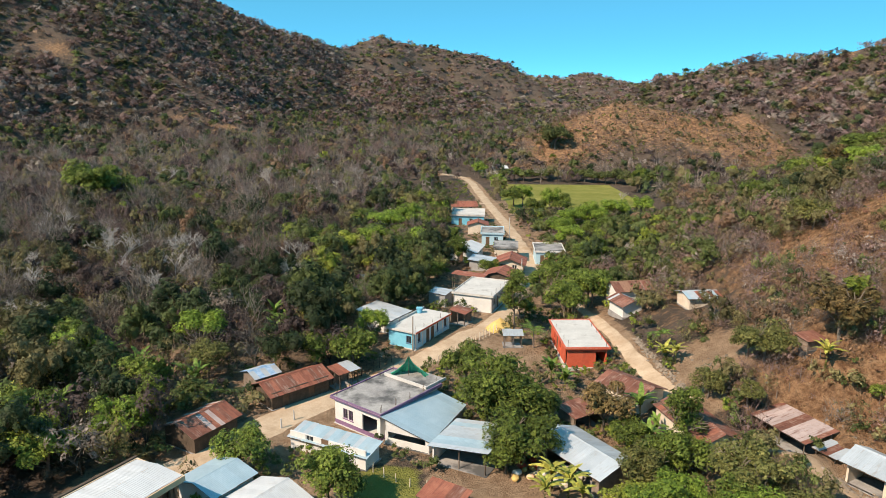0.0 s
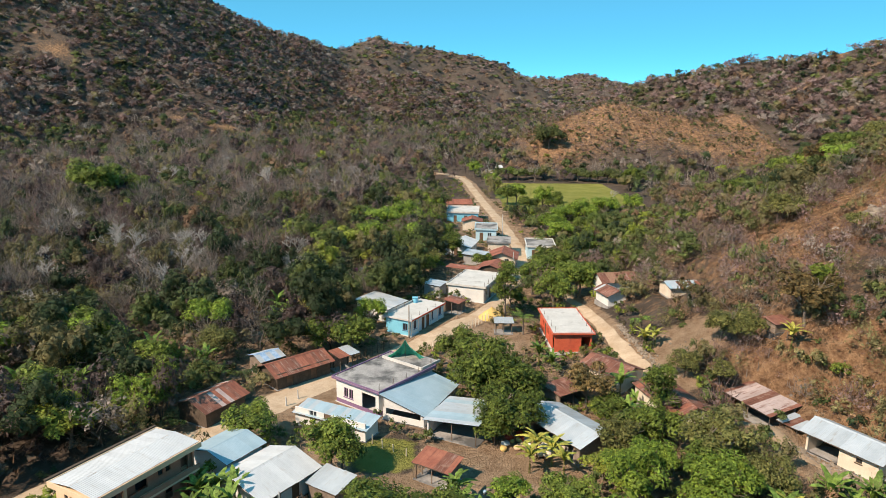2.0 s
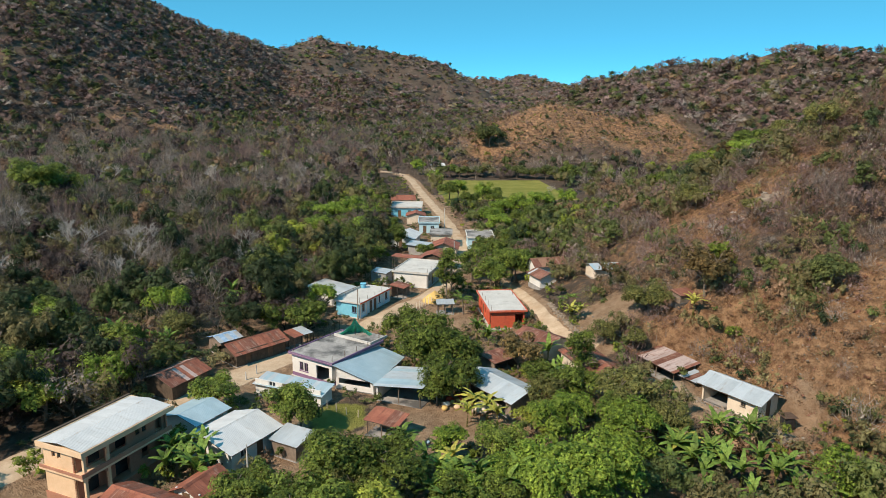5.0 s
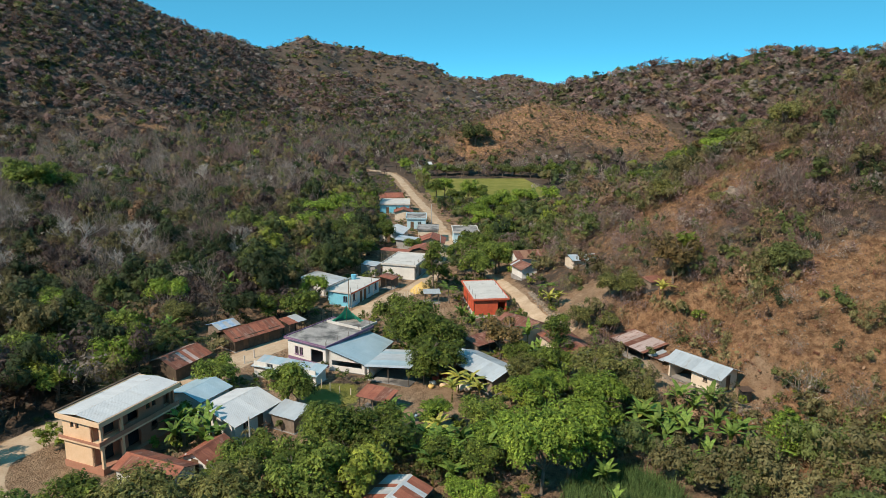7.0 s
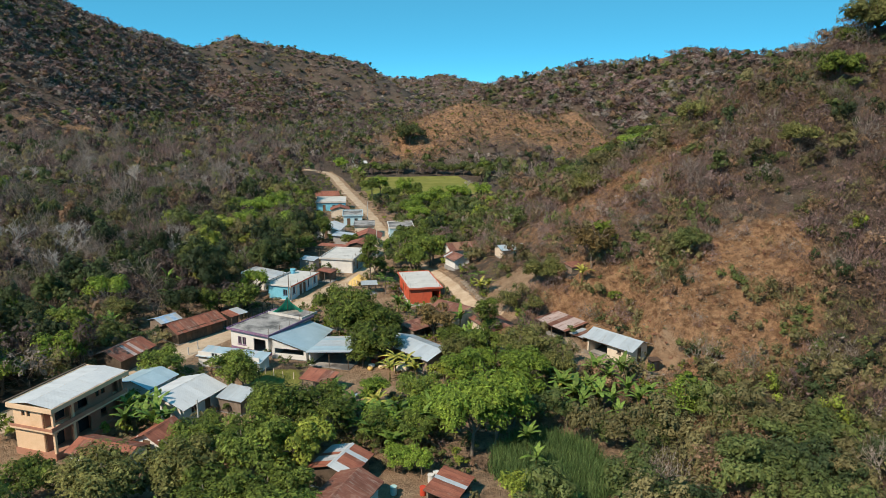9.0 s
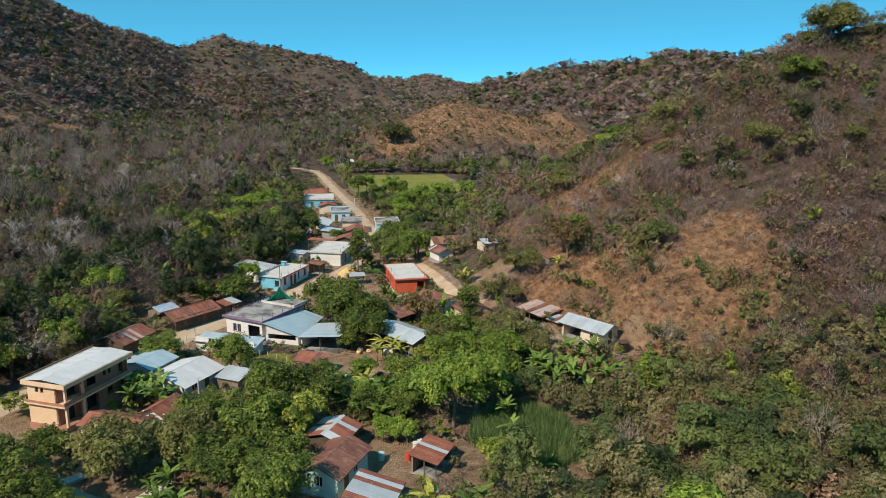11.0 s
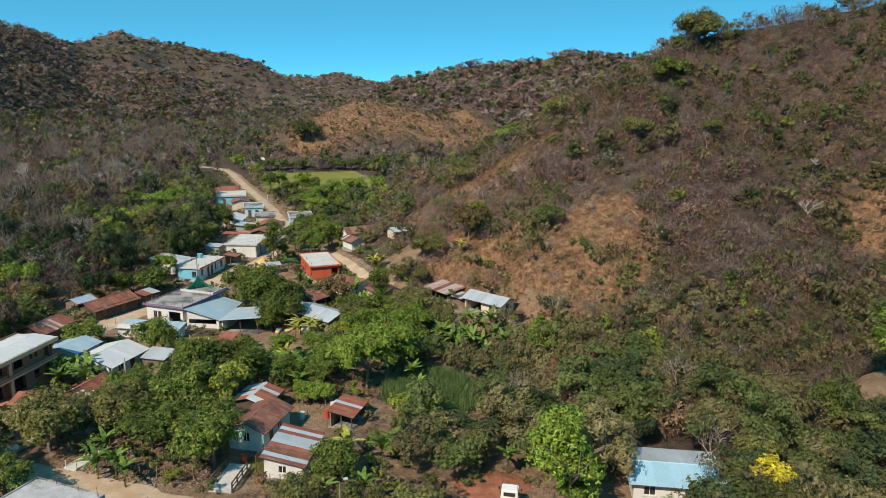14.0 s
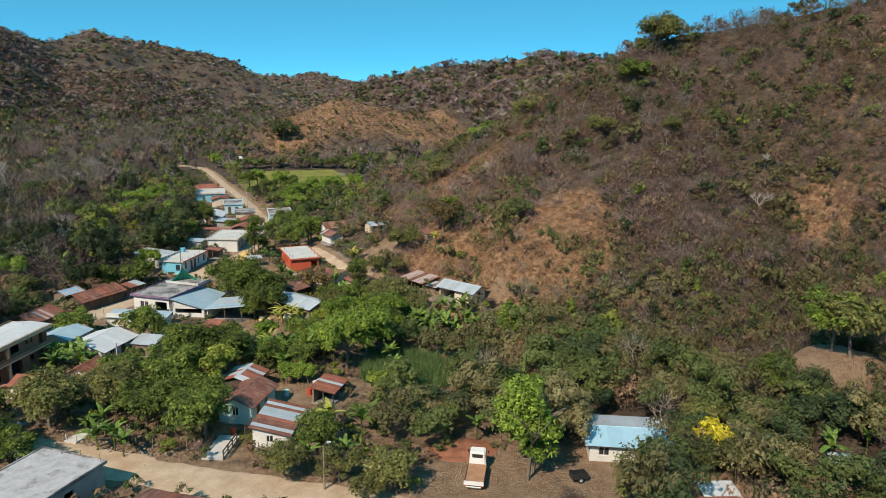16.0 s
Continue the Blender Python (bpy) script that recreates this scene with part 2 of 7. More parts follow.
RUST_RED = surface("red_rust_sheet", (0.24, 0.075, 0.05), (0.36, 0.14, 0.09), 0.9, 0.7, 0.1, bump=0.1, spot=(0.42, 0.30, 0.25), spot_scale=0.7, spot_at=0.62, rnd=0.18, streak=(0.19, 0.07, 0.05), streak_at=0.5)
ZINC_SKY = surface("sky_blue_sheet", (0.30, 0.52, 0.64), (0.40, 0.62, 0.73), 0.5, 0.5, 0.1, bump=0.05, spot=(0.45, 0.52, 0.55), spot_scale=0.6, spot_at=0.64, rnd=0.06)
RUST_PALE = surface("pale_pink_rust_sheet", (0.38, 0.29, 0.27), (0.50, 0.40, 0.38), 0.9, 0.65, 0.15, bump=0.1, rnd=0.15, streak=(0.20, 0.09, 0.07), streak_at=0.54)
TRODDEN = surface("trodden_earth", (0.24, 0.165, 0.11), (0.37, 0.265, 0.18), 0.7, 0.95, bump=0.4, grain=9)
CLAY = surface("clay_tile", (0.20, 0.10, 0.07), (0.33, 0.19, 0.13), 3.0, 0.9, bump=0.5, rnd=0.2)
CONCRETE = surface("weathered_concrete", (0.22, 0.21, 0.21), (0.40, 0.385, 0.37), 0.5, 0.9, bump=0.2, spot=(0.10, 0.10, 0.10), spot_scale=0.3, spot_at=0.47)
CONCRETE_PALE = surface("pale_concrete", (0.44, 0.43, 0.41), (0.60, 0.585, 0.56), 0.4, 0.9, bump=0.15, spot=(0.36, 0.34, 0.32), spot_scale=0.5, spot_at=0.58)
CONCRETE_MOTTLED = surface("mottled_concrete", (0.31, 0.305, 0.315), (0.50, 0.49, 0.50), 1.3, 0.9, bump=0.2, spot=(0.23, 0.22, 0.22), spot_scale=0.8, spot_at=0.55)
BLOCK = surface("grey_block_wall", (0.28, 0.27, 0.27), (0.42, 0.41, 0.40), 1.0, 0.9, bump=0.3)
PEACH = surface("peach_paint", (0.64, 0.44, 0.28), (0.77, 0.56, 0.39), 0.6, 0.8, bump=0.08, spot=(0.56, 0.40, 0.26), spot_scale=0.4, spot_at=0.63)
# salmon paint darkened: the long side's gallery shade is in this colour
SALMON_SHADED = surface("salmon_paint_shaded", (0.34, 0.155, 0.105), (0.45, 0.225, 0.155), 0.6, 0.8, bump=0.08)
WHITE = surface("white_paint", (0.58, 0.57, 0.55), (0.72, 0.71, 0.69), 0.7, 0.8, bump=0.08, spot=(0.5, 0.47, 0.43), spot_scale=0.5, spot_at=0.64)
CREAM = surface("cream_plaster", (0.58, 0.48, 0.38), (0.74, 0.65, 0.54), 0.8, 0.9, bump=0.2, spot=(0.46, 0.36, 0.27), spot_scale=0.5)
PURPLE = surface("purple_paint", (0.16, 0.09, 0.17), (0.25, 0.15, 0.26), 0.7, 0.7, bump=0.08)
CYAN = surface("turquoise_paint", (0.12, 0.44, 0.60), (0.20, 0.57, 0.74), 0.6, 0.75, bump=0.08, spot=(0.3, 0.55, 0.6), spot_scale=0.5, spot_at=0.65)
CYAN_PALE = surface("pale_blue_paint", (0.36, 0.56, 0.66), (0.48, 0.67, 0.76), 0.6, 0.75, bump=0.08)
BLUEFRAME = surface("dark_blue_frames", (0.05, 0.10, 0.18), (0.09, 0.16, 0.26), 1.0, 0.6, bump=0.05)
TEAL = surface("mint_paint", (0.34, 0.52, 0.50), (0.48, 0.66, 0.63), 0.6, 0.8, bump=0.08, spot=(0.5, 0.5, 0.46), spot_scale=0.6, spot_at=0.62)
REDPAINT = surface("vermilion_paint", (0.52, 0.085, 0.045), (0.66, 0.14, 0.075), 0.6, 0.75, bump=0.08, spot=(0.42, 0.08, 0.05), spot_scale=0.5)
WOOD = surface("grey_planks", (0.15, 0.115, 0.09), (0.29, 0.23, 0.19), 2.0, 0.9, bump=0.3, rnd=0.25)
WOOD_DARK = surface("dark_timber", (0.06, 0.045, 0.035), (0.13, 0.095, 0.07), 2.0, 0.9, bump=0.3)
BARK = surface("bark", (0.11, 0.085, 0.065), (0.24, 0.20, 0.165), 3.0, 0.95, bump=0.6)
BARK_PALE = surface("pale_bark", (0.28, 0.255, 0.235), (0.46, 0.43, 0.40), 2.0, 0.95, bump=0.3)
GLASS = surface("window_glass", (0.02, 0.025, 0.03), (0.04, 0.045, 0.05), 1.0, 0.12, bump=0.0, spec=0.5)
DOORWOOD = surface("door_wood", (0.10, 0.06, 0.04), (0.18, 0.11, 0.07), 2.0, 0.7, bump=0.2)
BLACKPLASTIC = surface("black_plastic", (0.018, 0.019, 0.022), (0.035, 0.036, 0.04), 1.0, 0.4, bump=0.05)
GREENNET = surface("green_netting", (0.03, 0.40, 0.27), (0.08, 0.58, 0.42), 2.0, 0.8, bump=0.2)
BLUETARP = surface("blue_tarp", (0.10, 0.26, 0.48), (0.45, 0.58, 0.72), 1.6, 0.6, bump=0.2)
TRUCKWHITE = surface("truck_paint", (0.70, 0.70, 0.68), (0.80, 0.79, 0.77), 1.0, 0.35, bump=0.02)
BEDWOOD = surface("truck_bed_boards", (0.30, 0.15, 0.085), (0.44, 0.25, 0.15), 1.5, 0.85, bump=0.2)
RUBBER = surface("tyre_rubber", (0.015, 0.015, 0.015), (0.03, 0.03, 0.03), 3.0, 0.9, bump=0.1)
IRON = surface("iron_bar", (0.10, 0.065, 0.05), (0.2, 0.13, 0.1), 3.0, 0.7, 0.5, bump=0.1)
YELLOWSAND = surface("yellow_sand", (0.55, 0.36, 0.12), (0.68, 0.48, 0.19), 1.0, 0.95, bump=0.3)
PLASTIC_RED = surface("red_plastic", (0.5, 0.05, 0.03), (0.6, 0.09, 0.05), 1.0, 0.5, bump=0.0)
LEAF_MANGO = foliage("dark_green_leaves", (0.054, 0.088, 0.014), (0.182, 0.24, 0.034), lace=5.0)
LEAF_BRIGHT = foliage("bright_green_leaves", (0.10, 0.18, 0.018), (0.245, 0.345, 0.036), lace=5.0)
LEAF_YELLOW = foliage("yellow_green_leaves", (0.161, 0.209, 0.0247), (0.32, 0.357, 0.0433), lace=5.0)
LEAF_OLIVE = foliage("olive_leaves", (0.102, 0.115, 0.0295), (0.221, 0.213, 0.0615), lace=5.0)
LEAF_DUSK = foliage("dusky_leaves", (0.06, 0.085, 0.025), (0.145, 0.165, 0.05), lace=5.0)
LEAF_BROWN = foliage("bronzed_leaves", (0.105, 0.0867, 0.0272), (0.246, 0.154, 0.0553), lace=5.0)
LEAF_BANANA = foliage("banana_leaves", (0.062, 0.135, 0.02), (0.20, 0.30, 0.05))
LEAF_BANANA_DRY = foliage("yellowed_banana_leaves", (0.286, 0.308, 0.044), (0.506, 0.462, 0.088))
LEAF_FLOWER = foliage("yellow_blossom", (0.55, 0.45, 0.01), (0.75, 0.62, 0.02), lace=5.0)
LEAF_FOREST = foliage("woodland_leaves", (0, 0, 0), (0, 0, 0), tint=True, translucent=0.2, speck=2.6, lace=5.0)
GRASS_STRAW = foliage("straw_grass_blades", (0.23, 0.135, 0.075), (0.44, 0.275, 0.15))
CANE = foliage("cane_grass_blades", (0.055, 0.115, 0.035), (0.13, 0.20, 0.065))

# ---- the lie of the land ----
RIDGE_LEFT = [(-620, 330, 205), (-325, 563, 160), (-226, 694, 124), (-190, 752, 103), (-130, 860, 92)]
RIDGE_BACK = [(-130, 860, 92), (-74, 947, 107), (38, 999, 90), (80, 985, 66), (159, 1088, 56)]
RIDGE_FAR = [(60, 1420, 64), (250, 1276, 84), (300, 1340, 76), (390, 1448, 68), (800, 1500, 78)]
RIDGE_RIGHT = [(138, 478, 36), (160, 472, 43), (205, 458, 56), (245, 430, 55), (290, 380, 56), (420, 300, 88), (600, 200, 110)]
KNOLL = [(55, 352, 8), (72, 360, 20), (94, 364, 30), (122, 358, 24), (148, 346, 10), (165, 335, 0)]
SPUR = [(35, 101, -3.5), (58, 84, 11), (75, 80, 23), (95, 90, 37), (118, 100, 45)]
SHOULDER = [(118, 100, 45), (135, 88, 50.5), (150, 70, 56), (180, 20, 62), (195, -70, 64)]
BENCH = [(98, 2, 9), (84, -40, 9)]
SIDE = [(110, 150, 18), (190, 190, 42)]
REAR = [(-500, -300, 70), (0, -500, 60), (400, -350, 90)]
RIDGES = ((RIDGE_LEFT, 0.70, 8.0), (RIDGE_BACK, 0.40, 12.0), (RIDGE_FAR, 0.28, 20.0), (RIDGE_RIGHT, 0.40, 10.0),
          (KNOLL, 0.42, 9.0), (SPUR, 0.60, 4.0), (SHOULDER, 0.88, 4.0), (BENCH, 0.40, 5.0), (SIDE, 0.38, 8.0), (REAR, 0.3, 20.0))


TERRACES = [(40.5, 55.3, 5.0, -1.75), (36.6, 65.0, 3.8, -2.0), (45.0, 49.5, 3.0, -2.2), (68, 4, 5.0, 3.4), (48, 252, 62.0, -2.9), (38.6, 98.5, 4.2, 2.3), (43.5, 62.5, 3.6, 0.6)]


def along(x, y, line):
    """Distance to a polyline, and its third value at the nearest place."""
    near, val = np.full(np.shape(x), 1e9), np.zeros(np.shape(x))
    for a, b in zip(line, line[1:]):
        dx, dy = b[0] - a[0], b[1] - a[1]
        t = np.clip(((x - a[0]) * dx + (y - a[1]) * dy) / (dx * dx + dy * dy), 0, 1)
        d = np.hypot(x - a[0] - t * dx, y - a[1] - t * dy)
        m = d < near
        near = np.where(m, d, near)
        if len(a) > 2:
            val = np.where(m, a[2] + t * (b[2] - a[2]), val)
    return near, val


def wave(x, y, size, seed):
    """Smooth value noise, -1 to 1."""
    r = np.random.RandomState(seed).rand(64, 64) * 2 - 1
    u, v = np.asarray(x, float) / size + seed * 3.7, np.asarray(y, float) / size + seed * 1.3
    i, j = np.floor(u).astype(int), np.floor(v).astype(int)
    f, g = u - i, v - j
    f, g = f * f * (3 - 2 * f), g * g * (3 - 2 * g)
    a, b = r[i % 64, j % 64], r[(i + 1) % 64, j % 64]
    c, d = r[i % 64, (j + 1) % 64], r[(i + 1) % 64, (j + 1) % 64]
    return (a * (1 - f) + b * f) * (1 - g) + (c * (1 - f) + d * f) * g


def land(x, y):
    """Height of the ground."""
    x, y = np.asarray(x, float), np.asarray(y, float)
    floor = -3.4 + 0.012 * np.clip(y - 150, 0, 900) + 0.02 * np.clip(-x - 40, 0, 200)
    rise = np.clip((y - 84) / 13, 0, 1) * np.clip((215 - y) / 25, 0, 1) * np.clip((19 - x) / 6, 0, 1) * np.clip((x + 60) / 30, 0, 1)
    floor = floor + 0.95 * rise * rise * (3 - 2 * rise)
    heights = [floor]
    for line, slope, soft in RIDGES:
        crest = np.full(np.shape(x), -1e3)
        for a, b in zip(line, line[1:]):
            d, z = along(x, y, (a, b))
            crest = np.maximum(crest, z - slope * (np.sqrt(d * d + soft * soft) - soft))
        heights.append(crest)
    top = np.max(heights, 0)
    h = top + 2.5 * np.log(sum(np.exp((q - top) / 2.5) for q in heights))
    up = np.clip((h - floor) / 30.0, 0, 1)
    rough = 9 * wave(x, y, 95, 3) + 5 * wave(x, y, 41, 5) + 2.2 * wave(x, y, 17, 7) + 0.9 * wave(x, y, 7, 9)
    knoll = along(x, y, KNOLL)[0]
    crest = np.minimum(np.minimum(along(x, y, RIDGE_LEFT)[0], along(x, y, RIDGE_BACK)[0]), np.minimum(knoll, along(x, y, RIDGE_RIGHT)[0]))
    gully = (1 - np.abs(wave(x + 0.5 * y, y - 0.4 * x, 88, 13))) ** 3 + 0.45 * (1 - np.abs(wave(x, y, 37, 15))) ** 3
    h = h - 15 * gully * up * np.clip(crest / 70, 0, 1) * ((y > 150) | (x < -60))
    h = h + rough * up * np.where((x > 20) & (y < 140), 0.4, 1.0) * np.clip(0.35 + knoll / 90, 0, 1)
    for cx, cy, r, z in TERRACES:
        w = np.clip(1.6 - np.hypot(x - cx, y - cy) / r, 0, 1)
        w = w * w * (3 - 2 * w)
        h = h * (1 - w) + z * w
    return h

# ---- mesh helpers ----
class Mesh:
    """Collects vertices and faces for one mesh."""

    def __init__(self):
        self.v, self.f = [], []

    def add(self, verts, faces):
        k = len(self.v)
        self.v += [tuple(p) for p in verts]
        self.f += [tuple(i + k for i in q) for q in faces]
        return self

    def box(self, x0, x1, y0, y1, z0, z1, m=None):
        c = [(x, y, z) for z in (z0, z1) for y in (y0, y1) for x in (x0, x1)]
        if m is not None:
            c = [m @ Vector(p) for p in c]
        return self.add(c, [(0, 2, 3, 1), (4, 5, 7, 6), (0, 1, 5, 4), (2, 6, 7, 3), (0, 4, 6, 2), (1, 3, 7, 5)])

    def tube(self, a, b, r0, r1=None, n=8, cap=True):
        a, b = Vector(a), Vector(b)
        r1 = r0 if r1 is None else r1
        d = (b - a).normalized()
        s = d.orthogonal().normalized()
        t = d.cross(s)
        ring = [(s * math.cos(2 * math.pi * i / n) + t * math.sin(2 * math.pi * i / n)) for i in range(n)]
        faces = [(i, (i + 1) % n, n + (i + 1) % n, n + i) for i in range(n)]
        if cap:
            faces += [tuple(range(n))[::-1], tuple(range(n, 2 * n))]
        return self.add([a + q * r0 for q in ring] + [b + q * r1 for q in ring], faces)

    def run(self, points, r, n=3):
        """One unbroken wire through the points."""
        verts, faces = [], []
        for i, p in enumerate(points):
            d = (points[min(i + 1, len(points) - 1)] - points[max(i - 1, 0)]).normalized()
            s = Vector((-d.y, d.x, 0)).normalized()
            t = d.cross(s)
            verts += [p + (s * math.cos(2 * math.pi * j / n) + t * math.sin(2 * math.pi * j / n)) * r for j in range(n)]
            if i:
                faces += [((i - 1) * n + j, (i - 1) * n + (j + 1) % n, i * n + (j + 1) % n, i * n + j) for j in range(n)]
        return self.add(verts, faces)

    def data(self, name, material, smooth=False):
        me = bpy.data.meshes.new(name)
        me.from_pydata(self.v, [], self.f)
        me.materials.append(material)
        if smooth:
            me.shade_smooth()
        me.update()
        return me


def part(name, mesh, material, parent, label="", smooth=False, m=None):
    """Links a mesh (or mesh data) as one object under a thing or a part."""
    me = mesh.data(name, material, smooth) if isinstance(mesh, Mesh) else mesh
    ob = new(name, me)
    ob.parent = parent
    if m is not None:
        ob.matrix_basis = m
    return tagged(ob, label)


def thing(name, label, category, m, group="", kind=""):
    ob = new(name)
    ob.matrix_basis = m
    ob.empty_display_size = 0.3
    return tagged(ob, label, category, group, kind)


def quick_mesh(name, verts, faces, material, tint=None):
    """A large mesh from arrays of vertices and of triangles or quads."""
    me = bpy.data.meshes.new(name)
    n, k = faces.shape
    me.vertices.add(len(verts))
    me.vertices.foreach_set("co", np.ascontiguousarray(verts, np.float32).ravel())
    me.loops.add(n * k)
    me.loops.foreach_set("vertex_index", np.ascontiguousarray(faces, np.int32).ravel())
    me.polygons.add(n)
    me.polygons.foreach_set("loop_start", np.arange(0, n * k, k, dtype=np.int32))
    if tint is not None:
        att = me.attributes.new(tint[0], "FLOAT_COLOR", "POINT")
        rgb = np.ones((len(verts), 4), np.float32)
        rgb[:, :np.shape(tint[1])[1]] = tint[1]
        att.data.foreach_set("color", rgb.ravel())
    me.materials.append(material)
    me.update(calc_edges=True)
    me.validate()
    return me


# ---- roads, yards, fields ----
MAIN_ROAD = [(62, -50), (30, -16), (16, -2), (7, 5.8), (-6.9, 15.3), (-17.7, 23.9), (-27.6, 31.0), (-35, 37), (-38.5, 45), (-33.5, 54), (-23, 64.6), (-18, 73),
             (-10.5, 80.8), (-2.2, 90.3), (3.3, 97.6), (8.8, 105.2), (15, 124), (19.3, 146), (19.6, 164), (18, 194), (15.5, 230), (13.7, 260), (12.2, 285), (9, 303), (2, 312), (-8, 316)]
SIDE_ROAD = [(17.2, 131), (22.2, 122), (24.0, 111), (25.0, 101), (25.5, 93), (25.9, 85), (26.4, 79), (27.6, 74), (29.8, 71.2)]
FARM_PATH = [(33.6, 62.5), (34.8, 59.5), (39.5, 51.5), (43.5, 46.5)]
FAR_LANE = [(15.5, 232), (0, 236), (-18, 238), (-50, 236)]
LINKS = ((MAIN_ROAD, 2.6), (SIDE_ROAD, 1.5), (FARM_PATH, 1.2), (FAR_LANE, 1.6))
YARDS = [(-9.2, 47.6, 2.2), (-9, 56, 7), (3, 55, 7), (12, 58, 6), (6, 28, 5.5), (21.5, 4, 6.5), (34, 1.5, 5.5), (38, 53.5, 5.5), (33, 79, 5), (9, 92, 6), (-31, 42, 5),
         (-13, 70, 6), (68, 4, 6), (12, 122, 5), (40, -6, 4), (0, 20, 4), (44.5, 50.5, 3.5), (-1, 44, 3.5), (-14.5, 124.5, 4.5)]


def inside(x, y, cx, cy, half_l, half_w, yaw):
    c, s = math.cos(radians(yaw)), math.sin(radians(yaw))
    u, v = (x - cx) * c + (y - cy) * s, -(x - cx) * s + (y - cy) * c
    return (np.abs(u) < half_l) & (np.abs(v) < half_w)


def in_field(x, y):
    return (x > 22 + 2 * wave(x, y, 12, 2)) & (x < 71 + 3 * wave(x, y, 15, 4)) & (y > 222 + 0.05 * x) & (y < 290 - 0.25 * np.clip(x - 50, 0, 99))


def road_gap(x, y):
    g = np.full(np.shape(x), 1e9)
    for line, half in LINKS:
        g = np.minimum(g, along(x, y, line)[0] - half)
    return g


def bare_scar(x, y):
    """The cleared, straw-coloured patches of the near hillside, 0 to 1."""
    a = np.exp(-(((x - 51) / 9) ** 2 + ((y - 57) / 8.5) ** 2))
    b = 0.85 * np.exp(-(((x - 61) / 6) ** 2 + ((y - 54) / 8) ** 2)) + 0.7 * np.exp(-(((x - 67) / 3) ** 2 + ((y - 58) / 4) ** 2))
    c = np.exp(-(((x - 53) / 8) ** 2 + ((y - 92) / 8.5) ** 2)) + np.exp(-(((x - 63) / 7) ** 2 + ((y - 93) / 6) ** 2))
    d = 0.9 * np.exp(-(((x - 104) / 5) ** 2 + ((y - 38) / 7) ** 2)) + np.exp(-(((x - 44) / 4) ** 2 + ((y - 44) / 8) ** 2))
    d = d + np.exp(-(((x - 41) / 4.5) ** 2 + ((y - 69) / 6) ** 2)) + 0.8 * np.exp(-(((x - 55) / 6) ** 2 + ((y - 45) / 5) ** 2))
    return np.clip(1.05 * (a + b + c + d) * (1 + 0.5 * wave(x, y, 6, 43)), 0, 1)


def knoll_front(x, y):
    """The sparsely grown knoll behind the playing field, 0 to 1."""
    d = along(x, y, KNOLL)[0]
    return np.exp(-(d / 48) ** 4) * np.clip((y - 294 + 0.25 * np.clip(x - 55, 0, 99)) / 6, 0, 1) * (y < 385) * np.clip((x - 34) / 14, 0, 1) * np.clip((176 - x) / 14, 0, 1)


def hill_straw(x, y):
    """Straw clearings at the foot of the big hill and on the far ridge tops, 0 to 1."""
    a = np.exp(-(((x + 150) / 45) ** 2 + ((y - 452 - 0.35 * (x + 150)) / 9) ** 2))
    b = 0.9 * np.exp(-(((x + 250) / 30) ** 2 + ((y - 455) / 18) ** 2)) + 0.8 * np.exp(-(((x + 262) / 40) ** 2 + ((y - 560) / 9) ** 2))
    c = 0.8 * np.exp(-(((x - 245) / 25) ** 2 + ((y - 424) / 10) ** 2)) + 0.7 * np.exp(-(((x - 40) / 60) ** 2 + ((y - 985) / 14) ** 2))
    return np.clip((a + b + c) * (1 + 0.6 * wave(x, y, 11, 57)), 0, 1)


GRID = {}


def on_sheet(x, y):
    """Height of the ground mesh itself."""
    gx, gy, z = GRID["x"], GRID["y"], GRID["z"]
    x, y = np.asarray(x, float), np.asarray(y, float)
    i, j = np.clip(np.searchsorted(gx, x) - 1, 0, len(gx) - 2), np.clip(np.searchsorted(gy, y) - 1, 0, len(gy) - 2)
    u, v = (x - gx[i]) / (gx[i + 1] - gx[i]), (y - gy[j]) / (gy[j + 1] - gy[j])
    return np.minimum(z[j, i] * (1 - u) * (1 - v) + z[j, i + 1] * u * (1 - v) + z[j + 1, i] * (1 - u) * v + z[j + 1, i + 1] * u * v, land(x, y) + 0.3)


